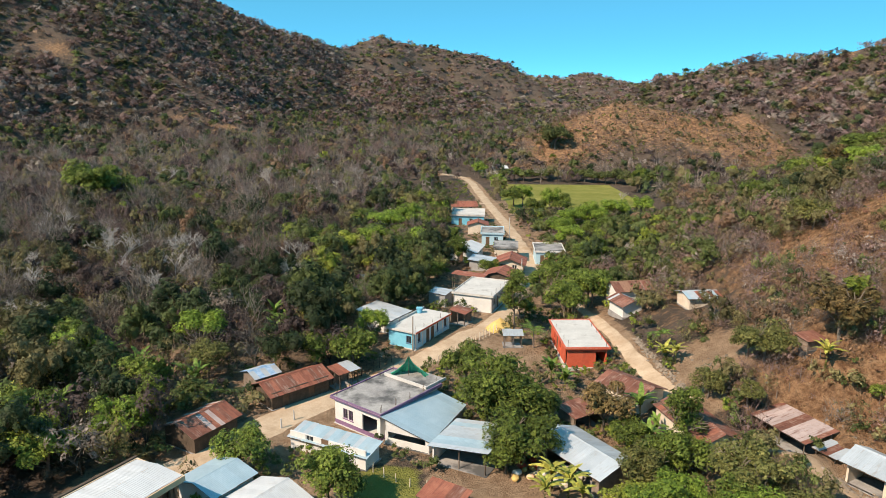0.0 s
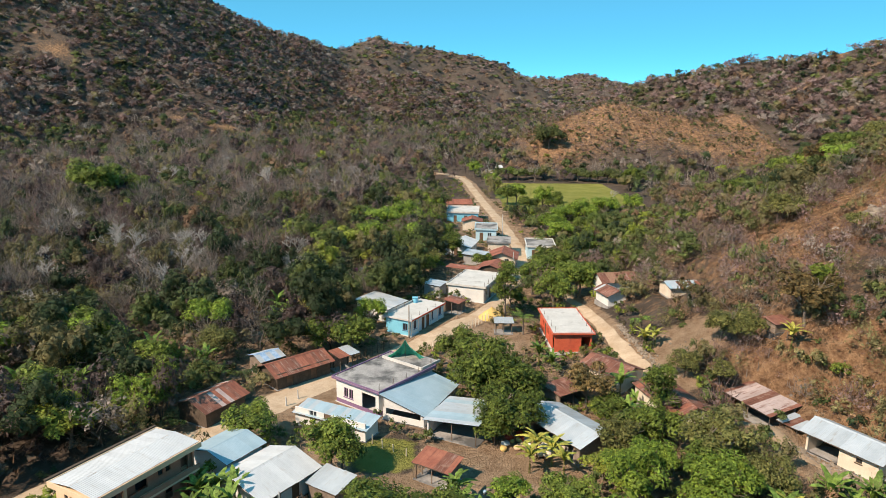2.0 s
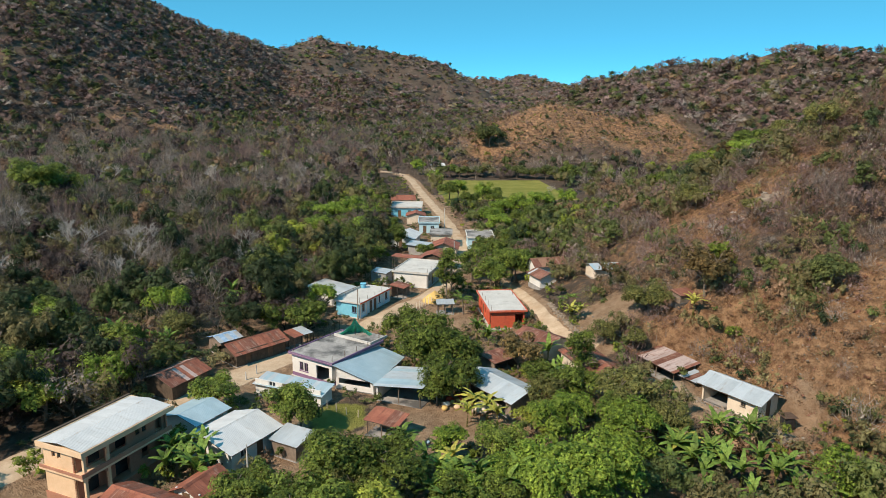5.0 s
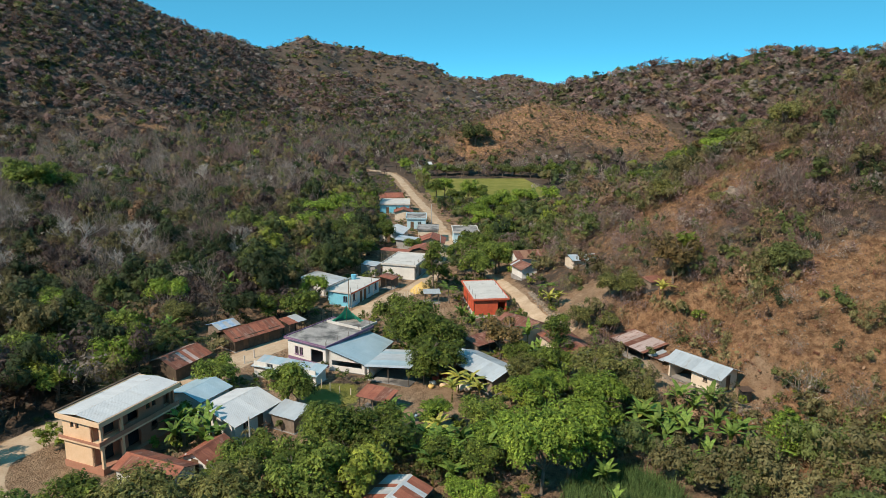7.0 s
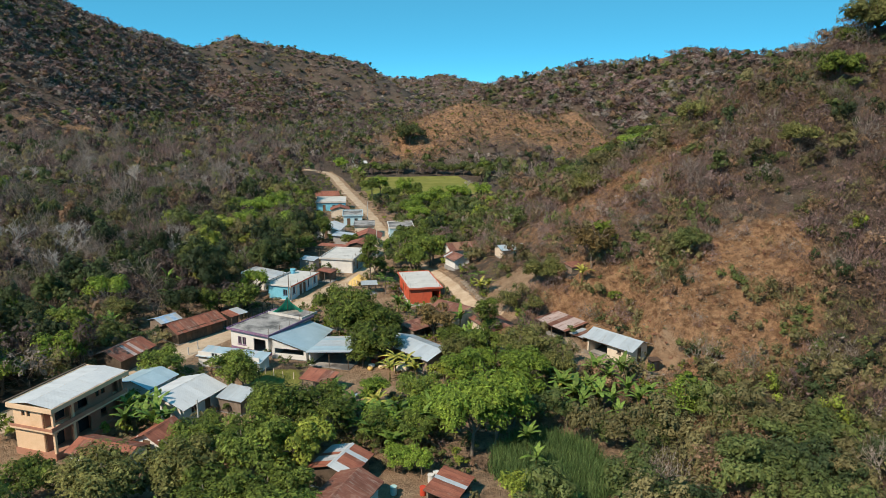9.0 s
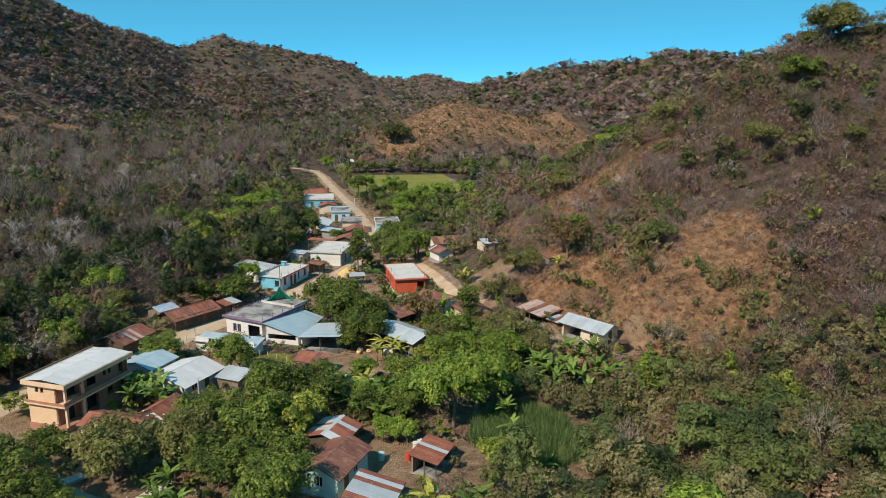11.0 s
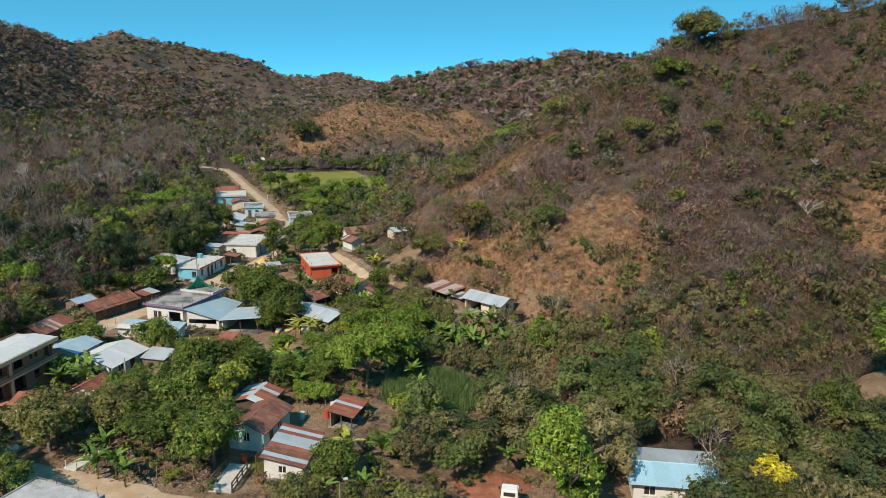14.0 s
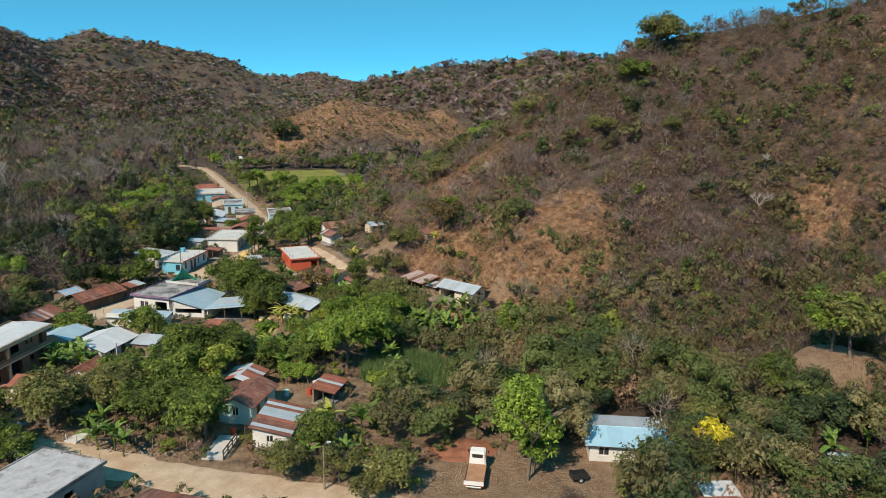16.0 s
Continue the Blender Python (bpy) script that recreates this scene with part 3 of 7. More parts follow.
def ground_sheet():
    s = np.linspace(-1, 1, 320)
    gx = 18 + 105 * s + 2800 * s ** 5
    t = np.linspace(-0.62, 1, 380)
    gy = 55 + 150 * t + 3000 * np.abs(t) ** 5 * np.sign(t)
    x, y = np.meshgrid(gx, gy)
    z = land(x, y)
    GRID.update(x=gx, y=gy, z=z)
    nx, ny = len(gx), len(gy)
    idx = np.arange(nx * ny).reshape(ny, nx)
    faces = np.stack([idx[:-1, :-1], idx[:-1, 1:], idx[1:, 1:], idx[1:, :-1]], -1).reshape(-1, 4)
    cover = np.zeros((ny, nx, 3), np.float32)
    cover[..., 0] = np.clip(0.75 * bare_scar(x, y) + 0.62 * knoll_front(x, y) + 0.7 * hill_straw(x, y) + 0.14 * wave(x, y, 60, 11) + 0.34 * ((x > 30) & (y < 140)), 0, 1)
    yard = np.zeros_like(x)
    for cx, cy, r in YARDS:
        yard = np.maximum(yard, np.clip(1.6 - np.hypot(x - cx, y - cy) / r, 0, 0.8))
    cover[..., 1] = np.maximum(np.maximum(yard, 0.52 * ((np.abs(x + 2) < 34) & (y > 0) & (y < 240) & (z < -1))), np.clip(0.75 - road_gap(x, y) / 2.2, 0, 0.75))
    lawn = 1.2 * np.exp(-(((x + 5.2) / 3.4) ** 4 + ((y - 58.8) / 3.6) ** 4)) + np.exp(-(((x - 1.5) / 2.5) ** 2 + ((y - 20.5) / 2.5) ** 2))
    cover[..., 2] = np.clip(in_field(x, y) * 0.85 + 0.8 * lawn, 0, 1)
    cover[..., 1] *= 1 - np.clip(lawn, 0, 1)
    me = quick_mesh("ground", np.stack([x, y, z], -1).reshape(-1, 3), faces, GROUND, ("cover", cover.reshape(-1, 3)))
    me.shade_smooth()
    return tagged(new("ground", me), "valley floor and hills of dry litter, straw grass and bare earth", "ground", kind="structure")


ground_sheet()


def road_strip(name, line, half, label, material=ROAD):
    pts = [Vector(p) for p in line]
    path = []
    for i in range(len(pts) - 1):
        p0, p1, p2, p3 = pts[max(i - 1, 0)], pts[i], pts[i + 1], pts[min(i + 2, len(pts) - 1)]
        n = max(2, int((p2 - p1).length / 0.9))
        for k in range(n):
            t = k / n
            path.append(0.5 * ((2 * p1) + (p2 - p0) * t + (2 * p0 - 5 * p1 + 4 * p2 - p3) * t * t + (3 * p1 - p0 - 3 * p2 + p3) * t ** 3))
    cols = 9
    v = []
    for i, p in enumerate(path):
        d = path[min(i + 1, len(path) - 1)] - path[max(i - 1, 0)]
        n = Vector((-d.y, d.x)).normalized()
        for c in range(cols):
            u = c / (cols - 1) * 2 - 1
            w = half * (1 - 0.34 * min(max((p.y - 66) / 50, 0), 1)) * (1 + 0.16 * float(wave(p.x, p.y, 3.1, 21 + (u > 0))) + 0.08 * float(wave(p.x, p.y, 1.1, 25)))
            q = p + n * u * w
            rut = -0.035 * math.exp(-((abs(u) - 0.42) / 0.13) ** 2)
            z = float(land(q.x, q.y)) + 0.05 + 0.05 * (1 - u * u) + rut - (0.09 if abs(u) == 1 else 0)
            v.append((q.x, q.y, z))
    idx = np.arange(len(path) * cols).reshape(-1, cols)
    faces = np.stack([idx[:-1, 1:], idx[:-1, :-1], idx[1:, :-1], idx[1:, 1:]], -1).reshape(-1, 4)
    me = quick_mesh(name, np.array(v), faces, material)
    me.shade_smooth()
    return tagged(new(name, me), label, "road", kind="structure")


road_strip("road", MAIN_ROAD, 2.5, "pale sandy dirt road with shallow wheel ruts")
road_strip("road", SIDE_ROAD, 1.3, "narrow sandy side road past the red house")
road_strip("pavement", FARM_PATH, 0.9, "trodden earth path along the foot of the hill", TRODDEN)
road_strip("road", FAR_LANE, 1.4, "far dirt lane branching between the trees")

# ---- houses ----
FOOTPRINTS = []  # x, y, half length, half width, yaw


def panel_with_openings(mesh, m, length, height, thick, openings):
    """A wall from x=0 to length, outer face at y=0, one closed body with holes for its openings."""
    xs = sorted({0.0, length, *[o[0] for o in openings], *[o[0] + o[1] for o in openings]})
    zs = sorted({-0.6, height, *[o[2] for o in openings], *[o[2] + o[3] for o in openings]})
    solid = {(i, j) for i in range(len(xs) - 1) for j in range(len(zs) - 1)
             if not any(o[0] - 1e-6 <= (xs[i] + xs[i + 1]) / 2 <= o[0] + o[1] + 1e-6 and o[2] - 1e-6 <= (zs[j] + zs[j + 1]) / 2 <= o[2] + o[3] + 1e-6 for o in openings)}
    verts, known, faces = [], {}, []

    def at(i, j, k):
        if (i, j, k) not in known:
            known[i, j, k] = len(verts)
            verts.append(m @ Vector((xs[i], thick * k, zs[j])))
        return known[i, j, k]

    for i, j in solid:
        faces.append((at(i, j, 0), at(i + 1, j, 0), at(i + 1, j + 1, 0), at(i, j + 1, 0)))
        faces.append((at(i, j, 1), at(i, j + 1, 1), at(i + 1, j + 1, 1), at(i + 1, j, 1)))
        if (i - 1, j) not in solid:
            faces.append((at(i, j, 0), at(i, j + 1, 0), at(i, j + 1, 1), at(i, j, 1)))
        if (i + 1, j) not in solid:
            faces.append((at(i + 1, j, 0), at(i + 1, j, 1), at(i + 1, j + 1, 1), at(i + 1, j + 1, 0)))
        if (i, j - 1) not in solid:
            faces.append((at(i, j, 0), at(i, j, 1), at(i + 1, j, 1), at(i + 1, j, 0)))
        if (i, j + 1) not in solid:
            faces.append((at(i, j + 1, 0), at(i + 1, j + 1, 0), at(i + 1, j + 1, 1), at(i, j + 1, 1)))
    mesh.add(verts, faces)


def sheet_data(length, width, material, seed=0):
    """One corrugated sheet: x across, y up the slope."""
    waves = 5
    v, f = [], []
    rng = random.Random(seed)
    bend = rng.uniform(-0.012, 0.012)
    for j in range(2):
        for i in range(waves * 2 + 1):
            v.append((width * i / (waves * 2), length * j, 0.012 * (i % 2) + (bend if j else 0)))
    n = waves * 2 + 1
    for i in range(n - 1):
        f.append((i, i + 1, n + i + 1, n + i))
    me = bpy.data.meshes.new("roof_sheet")
    me.from_pydata(v, [], f)
    me.materials.append(material)
    return me


def lay_sheets(roof, x0, x1, low, high, materials, rng):
    """Sheets side by side between a low edge and a high edge, both (y, z)."""
    run = math.hypot(high[0] - low[0], high[1] - low[1])
    count = max(2, round((x1 - x0) / (0.82 if len(materials) < 3 else 0.62)))
    w = (x1 - x0) / count
    ang = math.atan2(high[1] - low[1], abs(high[0] - low[0]))
    sign = 1 if high[0] > low[0] else -1
    kinds = [sheet_data(run, w * 1.04, k, i) for i, k in enumerate(materials)]
    for i in range(count):
        me = kinds[rng.randrange(len(kinds))]
        if sign > 0:
            m = Matrix.Translation((x0 + i * w, low[0], low[1] + 0.03 + 0.004 * (i % 2))) @ Matrix.Rotation(ang, 4, "X")
        else:
            m = Matrix.Translation((x0 + (i + 1) * w, low[0], low[1] + 0.03 + 0.004 * (i % 2))) @ Matrix.Rotation(math.pi, 4, "Z") @ Matrix.Rotation(ang, 4, "X")
        slip = rng.uniform(-0.03, 0.03)
        part("roof_sheet", me, None, roof, m=m @ Matrix.Translation((0, slip, 0)))


def window_in(house, m, u, w, z0, h, frame_mat):
    win = part("window", Mesh().box(u, u + 0.07, 0.05, 0.13, z0, z0 + h, m).box(u + w - 0.07, u + w, 0.05, 0.13, z0, z0 + h, m)
               .box(u + 0.07, u + w - 0.07, 0.05, 0.13, z0, z0 + 0.07, m).box(u + 0.07, u + w - 0.07, 0.05, 0.13, z0 + h - 0.07, z0 + h, m)
               .box(u + w / 2 - 0.03, u + w / 2 + 0.03, 0.06, 0.12, z0 + 0.07, z0 + h - 0.07, m), frame_mat, house)
    part("pane", Mesh().box(u + 0.07, u + w - 0.07, 0.085, 0.10, z0 + 0.07, z0 + h - 0.07, m), GLASS, win)
    part("sill", Mesh().box(u - 0.08, u + w + 0.08, -0.06, 0.06, z0 - 0.09, z0 - 0.004, m), frame_mat, win)


def house(name, label, x, y, yaw, length, width, h, walls, roof="shed", rise=0.8, over=0.45, sheets=(ZINC,), trim=WHITE, openings=None, open_sides="",
          base=None, group="", category="house", parapet=0.25, top=CONCRETE, band=None, rods=False, back_sheets=None, eave=None, pilasters=None):
    """A village house. Sides: s (-y), n (+y), w (-x), e (+x) of its own axes. roof: shed (high at n), shed_s (high at s), gable (ridge along x), flat, hip."""
    rng = random.Random(int(abs(x * 37 + y * 91)))
    c, s = math.cos(radians(yaw)), math.sin(radians(yaw))
    l2, w2 = length / 2, width / 2
    corners = [(x + u * c - v * s, y + u * s + v * c) for u in (-l2, l2) for v in (-w2, w2)]
    z = float(np.mean(land(np.array([p[0] for p in corners]), np.array([p[1] for p in corners])))) if base is None else base
    FOOTPRINTS.append((x, y, l2 + over, w2 + over, yaw))
    ob = thing(name, label, category, pose(x, y, z, 0, 0, yaw), group)
    openings = openings or {}
    sides = {"s": (Matrix.Translation((-l2, -w2, 0)), length), "n": (Matrix.Translation((l2, w2, 0)) @ Matrix.Rotation(math.pi, 4, "Z"), length),
             "w": (Matrix.Translation((-l2, w2, 0)) @ Matrix.Rotation(-math.pi / 2, 4, "Z"), width), "e": (Matrix.Translation((l2, -w2, 0)) @ Matrix.Rotation(math.pi / 2, 4, "Z"), width)}
    for side, (m, run) in sides.items():
        if side in open_sides:
            for k in range(max(2, round(run / 2.6)) + 1):
                u = 0.1 + (run - 0.2) * k / max(2, round(run / 2.6))
                part("post", Mesh().tube(m @ Vector((u, 0.1, -0.6)), m @ Vector((u, 0.1, h)), 0.07, 0.06, 6), WOOD, ob)
            continue
        inset = 0.18 if side in "ew" else 0.0
        holes = [(u - inset, w, z0, hh) for u, w, z0, hh, _ in openings.get(side, ())]
        w_mesh = Mesh()
        shifted = m @ Matrix.Translation((inset, 0, 0))
        panel_with_openings(w_mesh, shifted, run - 2 * inset, h, 0.18, holes)
        mat_side = walls[side] if isinstance(walls, dict) else walls
        if roof == "gable" and side in "ew":
            a, b, t3 = m @ Vector((0, 0.0, h)), m @ Vector((run, 0.0, h)), m @ Vector((run / 2, 0.0, h + rise * 0.96))
            d = (m.to_3x3() @ Vector((0, 0.18, 0)))
            w_mesh.add([a, b, t3, a + d, b + d, t3 + d], [(0, 1, 2), (5, 4, 3), (0, 3, 4, 1), (1, 4, 5, 2), (2, 5, 3, 0)])
        elif roof in ("shed", "shed_s") and side in "ew":
            high_first = (side == "w") == (roof == "shed")
            a, b = m @ Vector((0, 0, h)), m @ Vector((run, 0, h))
            t3 = (a if high_first else b) + Vector((0, 0, rise))
            d = (m.to_3x3() @ Vector((0, 0.18, 0)))
            w_mesh.add([a, b, t3, a + d, b + d, t3 + d], [(0, 1, 2), (5, 4, 3), (0, 3, 4, 1), (1, 4, 5, 2), (2, 5, 3, 0)])
        elif (roof == "shed" and side == "n") or (roof == "shed_s" and side == "s"):
            w_mesh.box(0, run, 0, 0.18, h, h + rise - 0.02, m)
        wall = part("wall", w_mesh, mat_side, ob)
        if band:
            part("painted_band", Mesh().box(0, run, -0.012, -0.002, 0, 0.55, m), band, wall)
        for u, w, z0, hh, what in openings.get(side, ()):
            if what == "window":
                window_in(ob, m, u, w, z0, hh, trim)
            elif what == "door":
                d = part("door", Mesh().box(u + 0.04, u + w - 0.04, 0.06, 0.11, z0 + 0.02, z0 + hh - 0.03, m).box(u, u + 0.04, 0.02, 0.16, z0, z0 + hh, m)
                         .box(u + w - 0.04, u + w, 0.02, 0.16, z0, z0 + hh, m), DOORWOOD, ob)
                part("handle", Mesh().box(u + w - 0.16, u + w - 0.12, 0.03, 0.06, z0 + 0.95, z0 + 1.1, m), IRON, d)
    part("floor_slab", Mesh().box(-l2 - 0.15, l2 + 0.15, -w2 - 0.15, w2 + 0.15, -0.8, 0.06), CONCRETE_PALE if roof == "flat" else CONCRETE, ob)
    if roof == "flat":
        deck = part("roof", Mesh().box(-l2 - over, l2 + over, -w2 - over, w2 + over, h, h + 0.16), top, ob)
        if parapet:
            p = Mesh()
            for x0, x1, y0, y1 in ((-l2 - over, l2 + over, -w2 - over, -w2 - over + 0.14), (-l2 - over, l2 + over, w2 + over - 0.14, w2 + over),
                                   (-l2 - over, -l2 - over + 0.14, -w2 - over + 0.14, w2 + over - 0.14), (l2 + over - 0.14, l2 + over, -w2 - over + 0.14, w2 + over - 0.14)):
                p.box(x0, x1, y0, y1, h + 0.16, h + 0.16 + parapet)
            part("parapet", p, trim, deck)
            part("fascia", Mesh().box(-l2 - over - 0.012, l2 + over + 0.012, -w2 - over - 0.012, w2 + over + 0.012, h - 0.05, h + 0.13), trim, deck)
        if eave:
            part("eave_band", Mesh().box(-l2 - over - 0.01, l2 + over + 0.01, -w2 - over - 0.03, -w2 - over - 0.002, h - 0.02, h + 0.24), eave, deck, "red painted roof edge")
            part("kerb", Mesh().box(-l2 - over, -l2 - over + 0.12, -w2 - over, w2 + over, h + 0.16, h + 0.24).box(-l2 - over + 0.12, l2 + over, w2 + over - 0.12, w2 + over, h + 0.16, h + 0.5), top, deck)
        if pilasters:
            for i in range(6):
                u = -l2 + 0.01 + i * (length - 0.26) / 5
                part("pilaster", Mesh().box(u, u + 0.24, -w2 - 0.05, -w2 - 0.002, 0.06, h), pilasters, ob, "white painted pilaster")
        if rods:
            for i in range(int(length / 2.4) + 1):
                for j in (-1, 1):
                    u = -l2 + 0.15 + i * (length - 0.3) / int(length / 2.4)
                    for q in (0, 0.12):
                        part("iron_rod", Mesh().tube((u + q, j * (w2 - 0.1), h), (u + q + rng.uniform(-0.08, 0.08), j * (w2 - 0.1), h + rng.uniform(0.6, 1.1)), 0.018, n=4), IRON, deck)
    else:
        ends = []
        lo, ll = w2 + over, l2 + over
        if roof == "gable":
            k = rise / w2
            ends = [((-lo, h - k * over), (0.0, h + rise)), ((lo, h - k * over), (0.0, h + rise))]
        elif roof == "shed":
            k = rise / width
            ends = [((-lo, h - k * over), (lo, h + rise + k * over))]
        elif roof == "shed_s":
            k = rise / width
            ends = [((lo, h - k * over), (-lo, h + rise + k * over))]
        frame_mesh = Mesh()
        for (y0, z0), (y1, z1) in ends:
            frame_mesh.add([(-ll + 0.03, y0, z0 - 0.05), (ll - 0.03, y0, z0 - 0.05), (ll - 0.03, y1, z1 - 0.05), (-ll + 0.03, y1, z1 - 0.05),
                            (-ll + 0.03, y0, z0 + 0.01), (ll - 0.03, y0, z0 + 0.01), (ll - 0.03, y1, z1 + 0.01), (-ll + 0.03, y1, z1 + 0.01)],
                           [(3, 2, 1, 0), (4, 5, 6, 7), (0, 1, 5, 4), (1, 2, 6, 5), (2, 3, 7, 6), (3, 0, 4, 7)])
        deck = part("roof", frame_mesh, WOOD_DARK, ob, "timber boarding under metal sheets")
        for i, (e0, e1) in enumerate(ends):
            lay_sheets(deck, -ll, ll, e0, e1, back_sheets if i and back_sheets else sheets, rng)
        if roof == "gable":
            part("ridge_cap", Mesh().add([(-ll, -0.22, h + rise - 0.03), (ll, -0.22, h + rise - 0.03), (ll, 0, h + rise + 0.085), (-ll, 0, h + rise + 0.085),
                                          (-ll, 0.22, h + rise - 0.03), (ll, 0.22, h + rise - 0.03)], [(0, 1, 2, 3), (3, 2, 5, 4)]), sheets[0], deck)
    return ob


def W(u, w=1.0, z0=1.0, h=1.1):
    return (u, w, z0, h, "window")


def D(u, w=0.9, h=2.05):
    return (u, w, 0.06, h, "door")


def gap(u, w, z0, h):
    return (u, w, z0, h, "opening")


VILLAGE = "houses of the village"


def two_storey():
    ob = thing("two_storey_house", "peach two-storey house with arched gallery and pale metal roof", "house", pose(-26.2, 47.4, -2.75, 0, 0, 62), VILLAGE)
    l2, w2, h1, h2 = 4.95, 2.5, 2.45, 4.65
    FOOTPRINTS.append((-26.2, 47.4, 5.6, 3.4, 62))
    front = Matrix.Translation((-l2, w2, 0)) @ Matrix.Rotation(-math.pi / 2, 4, "Z")
    back = Matrix.Translation((l2, -w2, 0)) @ Matrix.Rotation(math.pi / 2, 4, "Z")
    inner = Matrix.Translation((-l2, -w2 + 1.15, 0))
    far = Matrix.Translation((l2, w2, 0)) @ Matrix.Rotation(math.pi, 4, "Z")
    for m, run, z, high, holes, mat_w in ((front, 2 * w2 - 1.15, 0, h1, [], PEACH), (front, 2 * w2 - 1.15, h1 + 0.2, h2, [gap(0.9, 0.45, 1.05, 0.6), gap(1.6, 0.45, 1.05, 0.6)], PEACH),
                                          (back, 2 * w2, 0, h2, [], SALMON_SHADED), (far, 2 * l2, 0, h2, [], PEACH),
                                          (inner, 2 * l2, 0, h1, [gap(1.2, 1.2, 0.05, 2.1), gap(4.2, 1.5, 0.05, 2.2), gap(7.4, 1.2, 0.9, 1.2)], SALMON_SHADED),
                                          (inner, 2 * l2, h1 + 0.2, h2, [gap(1.4, 1.3, 0.15, 1.7), gap(4.4, 1.6, 0.15, 1.7), gap(7.4, 1.0, 0.7, 0.9)], SALMON_SHADED)):
        mesh = Mesh()
        shift = m @ Matrix.Translation((0.18 if m in (front, back) else 0, 0, z))
        panel_with_openings(mesh, shift, run - (0.36 if m is back else 0.18 if m is front else 0), high - z, 0.18, [o[:4] for o in holes])
        wall = part("wall", mesh, mat_w, ob)
        for u, w, z0, hh, _ in holes:
            part("pane", Mesh().box(u, u + w, 0.14, 0.16, z0, z0 + hh, shift), GLASS, wall)
    part("floor_slab", Mesh().box(-l2 - 0.1, l2 + 0.1, -w2 - 0.1, w2 + 0.1, -1.3, 0.05), SALMON_SHADED, ob, "red-brown polished porch floor")
    slab = part("balcony", Mesh().box(-l2 - 0.45, l2 + 0.1, -w2 - 0.35, w2 + 0.15, h1, h1 + 0.2), PEACH, ob)
    rail = Mesh().box(-l2 - 0.45, l2 + 0.1, -w2 - 0.35, -w2 - 0.23, h1 + 0.2, h1 + 0.62).box(-l2 - 0.45, -l2 - 0.33, -w2 - 0.23, w2 + 0.15, h1 + 0.2, h1 + 0.45)
    part("balustrade", rail, SALMON_SHADED, slab)
    for u in (-l2 + 0.1, -l2 + 2.55):
        for z0, z1 in ((0.05, h1), (h1 + 0.2, h2)):
            part("column", Mesh().box(u - 0.13, u + 0.13, -w2 - 0.13, -w2 + 0.13, z0, z1), PEACH, ob)
    outer = Matrix.Translation((-l2 + 2.69, -w2 + 0.44, 0))
    for z0, top, holes in ((0.0, h1, (gap(0.4, 2.2, 0.05, 2.15), gap(4.0, 0.9, 0.85, 1.0), gap(5.7, 1.0, 0.05, 2.05))),
                           (h1 + 0.2, h2, (gap(0.3, 2.1, 0.45, 1.35), gap(3.5, 0.5, 0.85, 0.65), gap(4.3, 0.5, 0.85, 0.65), gap(5.9, 0.85, 0.05, 1.75)))):
        mesh = Mesh()
        panel_with_openings(mesh, outer @ Matrix.Translation((0, 0, z0)), 2 * l2 - 2.7, top - z0 - 0.002, 0.18, [o[:4] for o in holes])
        part("facade", mesh, SALMON_SHADED, ob, "salmon painted facade with arched openings, gallery shade put into its colour")
        for u, w, low, hh, _ in holes:
            if w < 0.6:
                part("window", Mesh().box(u, u + w, 0.12, 0.15, z0 + low, z0 + low + hh, outer), GLASS, ob)
    # arched heads over the gallery bay and the facade's tall openings
    for a, b, crown_z in ((-l2 + 0.23, -l2 + 2.42, h1), (-l2 + 0.23, -l2 + 2.42, h2), (-l2 + 3.09, -l2 + 5.29, 2.2), (-l2 + 8.39, -l2 + 9.39, 2.1),
                          (-l2 + 2.99, -l2 + 5.09, h1 + 2.0), (-l2 + 8.59, -l2 + 9.44, h1 + 2.0)):
        arch = Mesh()
        n, deep = 12, min(0.75, 0.42 * (b - a))
        for i in range(n):
            u0, u1 = a + (b - a) * i / n, a + (b - a) * (i + 1) / n
            k = math.sqrt(max(0.0, 1 - (2 * (i + 0.5) / n - 1) ** 2))
            arch.box(u0, u1, -w2 - 0.05, -w2 + 0.10, crown_z - deep + deep * k - 0.02, crown_z)
        part("arch", arch, SALMON_SHADED, ob, m=Matrix.Translation((0, 0.5 if a > -l2 + 1 else 0, 0)))
    roof = part("roof", Mesh().box(-l2 - 0.45, l2 + 0.35, -w2 - 0.5, w2 + 0.35, h2, h2 + 0.15), PEACH, ob)
    band = Mesh()
    for x0, x1, y0, y1 in ((-l2 - 0.45, l2 + 0.35, -w2 - 0.5, -w2 - 0.38), (-l2 - 0.45, l2 + 0.35, w2 + 0.23, w2 + 0.35),
                           (-l2 - 0.45, -l2 - 0.33, -w2 - 0.38, w2 + 0.23), (l2 + 0.23, l2 + 0.35, -w2 - 0.38, w2 + 0.23)):
        band.box(x0, x1, y0, y1, h2 + 0.15, h2 + 0.5)
    part("parapet", band, PEACH, roof)
    rng = random.Random(4)
    for lo, hi in (((-w2 - 0.36, h2 + 0.5), (0.15, h2 + 0.72)), ((w2 + 0.2, h2 + 0.42), (0.15, h2 + 0.72))):
        lay_sheets(roof, -l2 - 0.3, l2 + 0.2, lo, hi, (ZINC_WHITE,), rng)
    part("gutter", Mesh().box(-l2 - 0.5, l2 + 0.4, w2 + 0.36, w2 + 0.62, h2 + 0.44, h2 + 0.62), WOOD_DARK, roof)


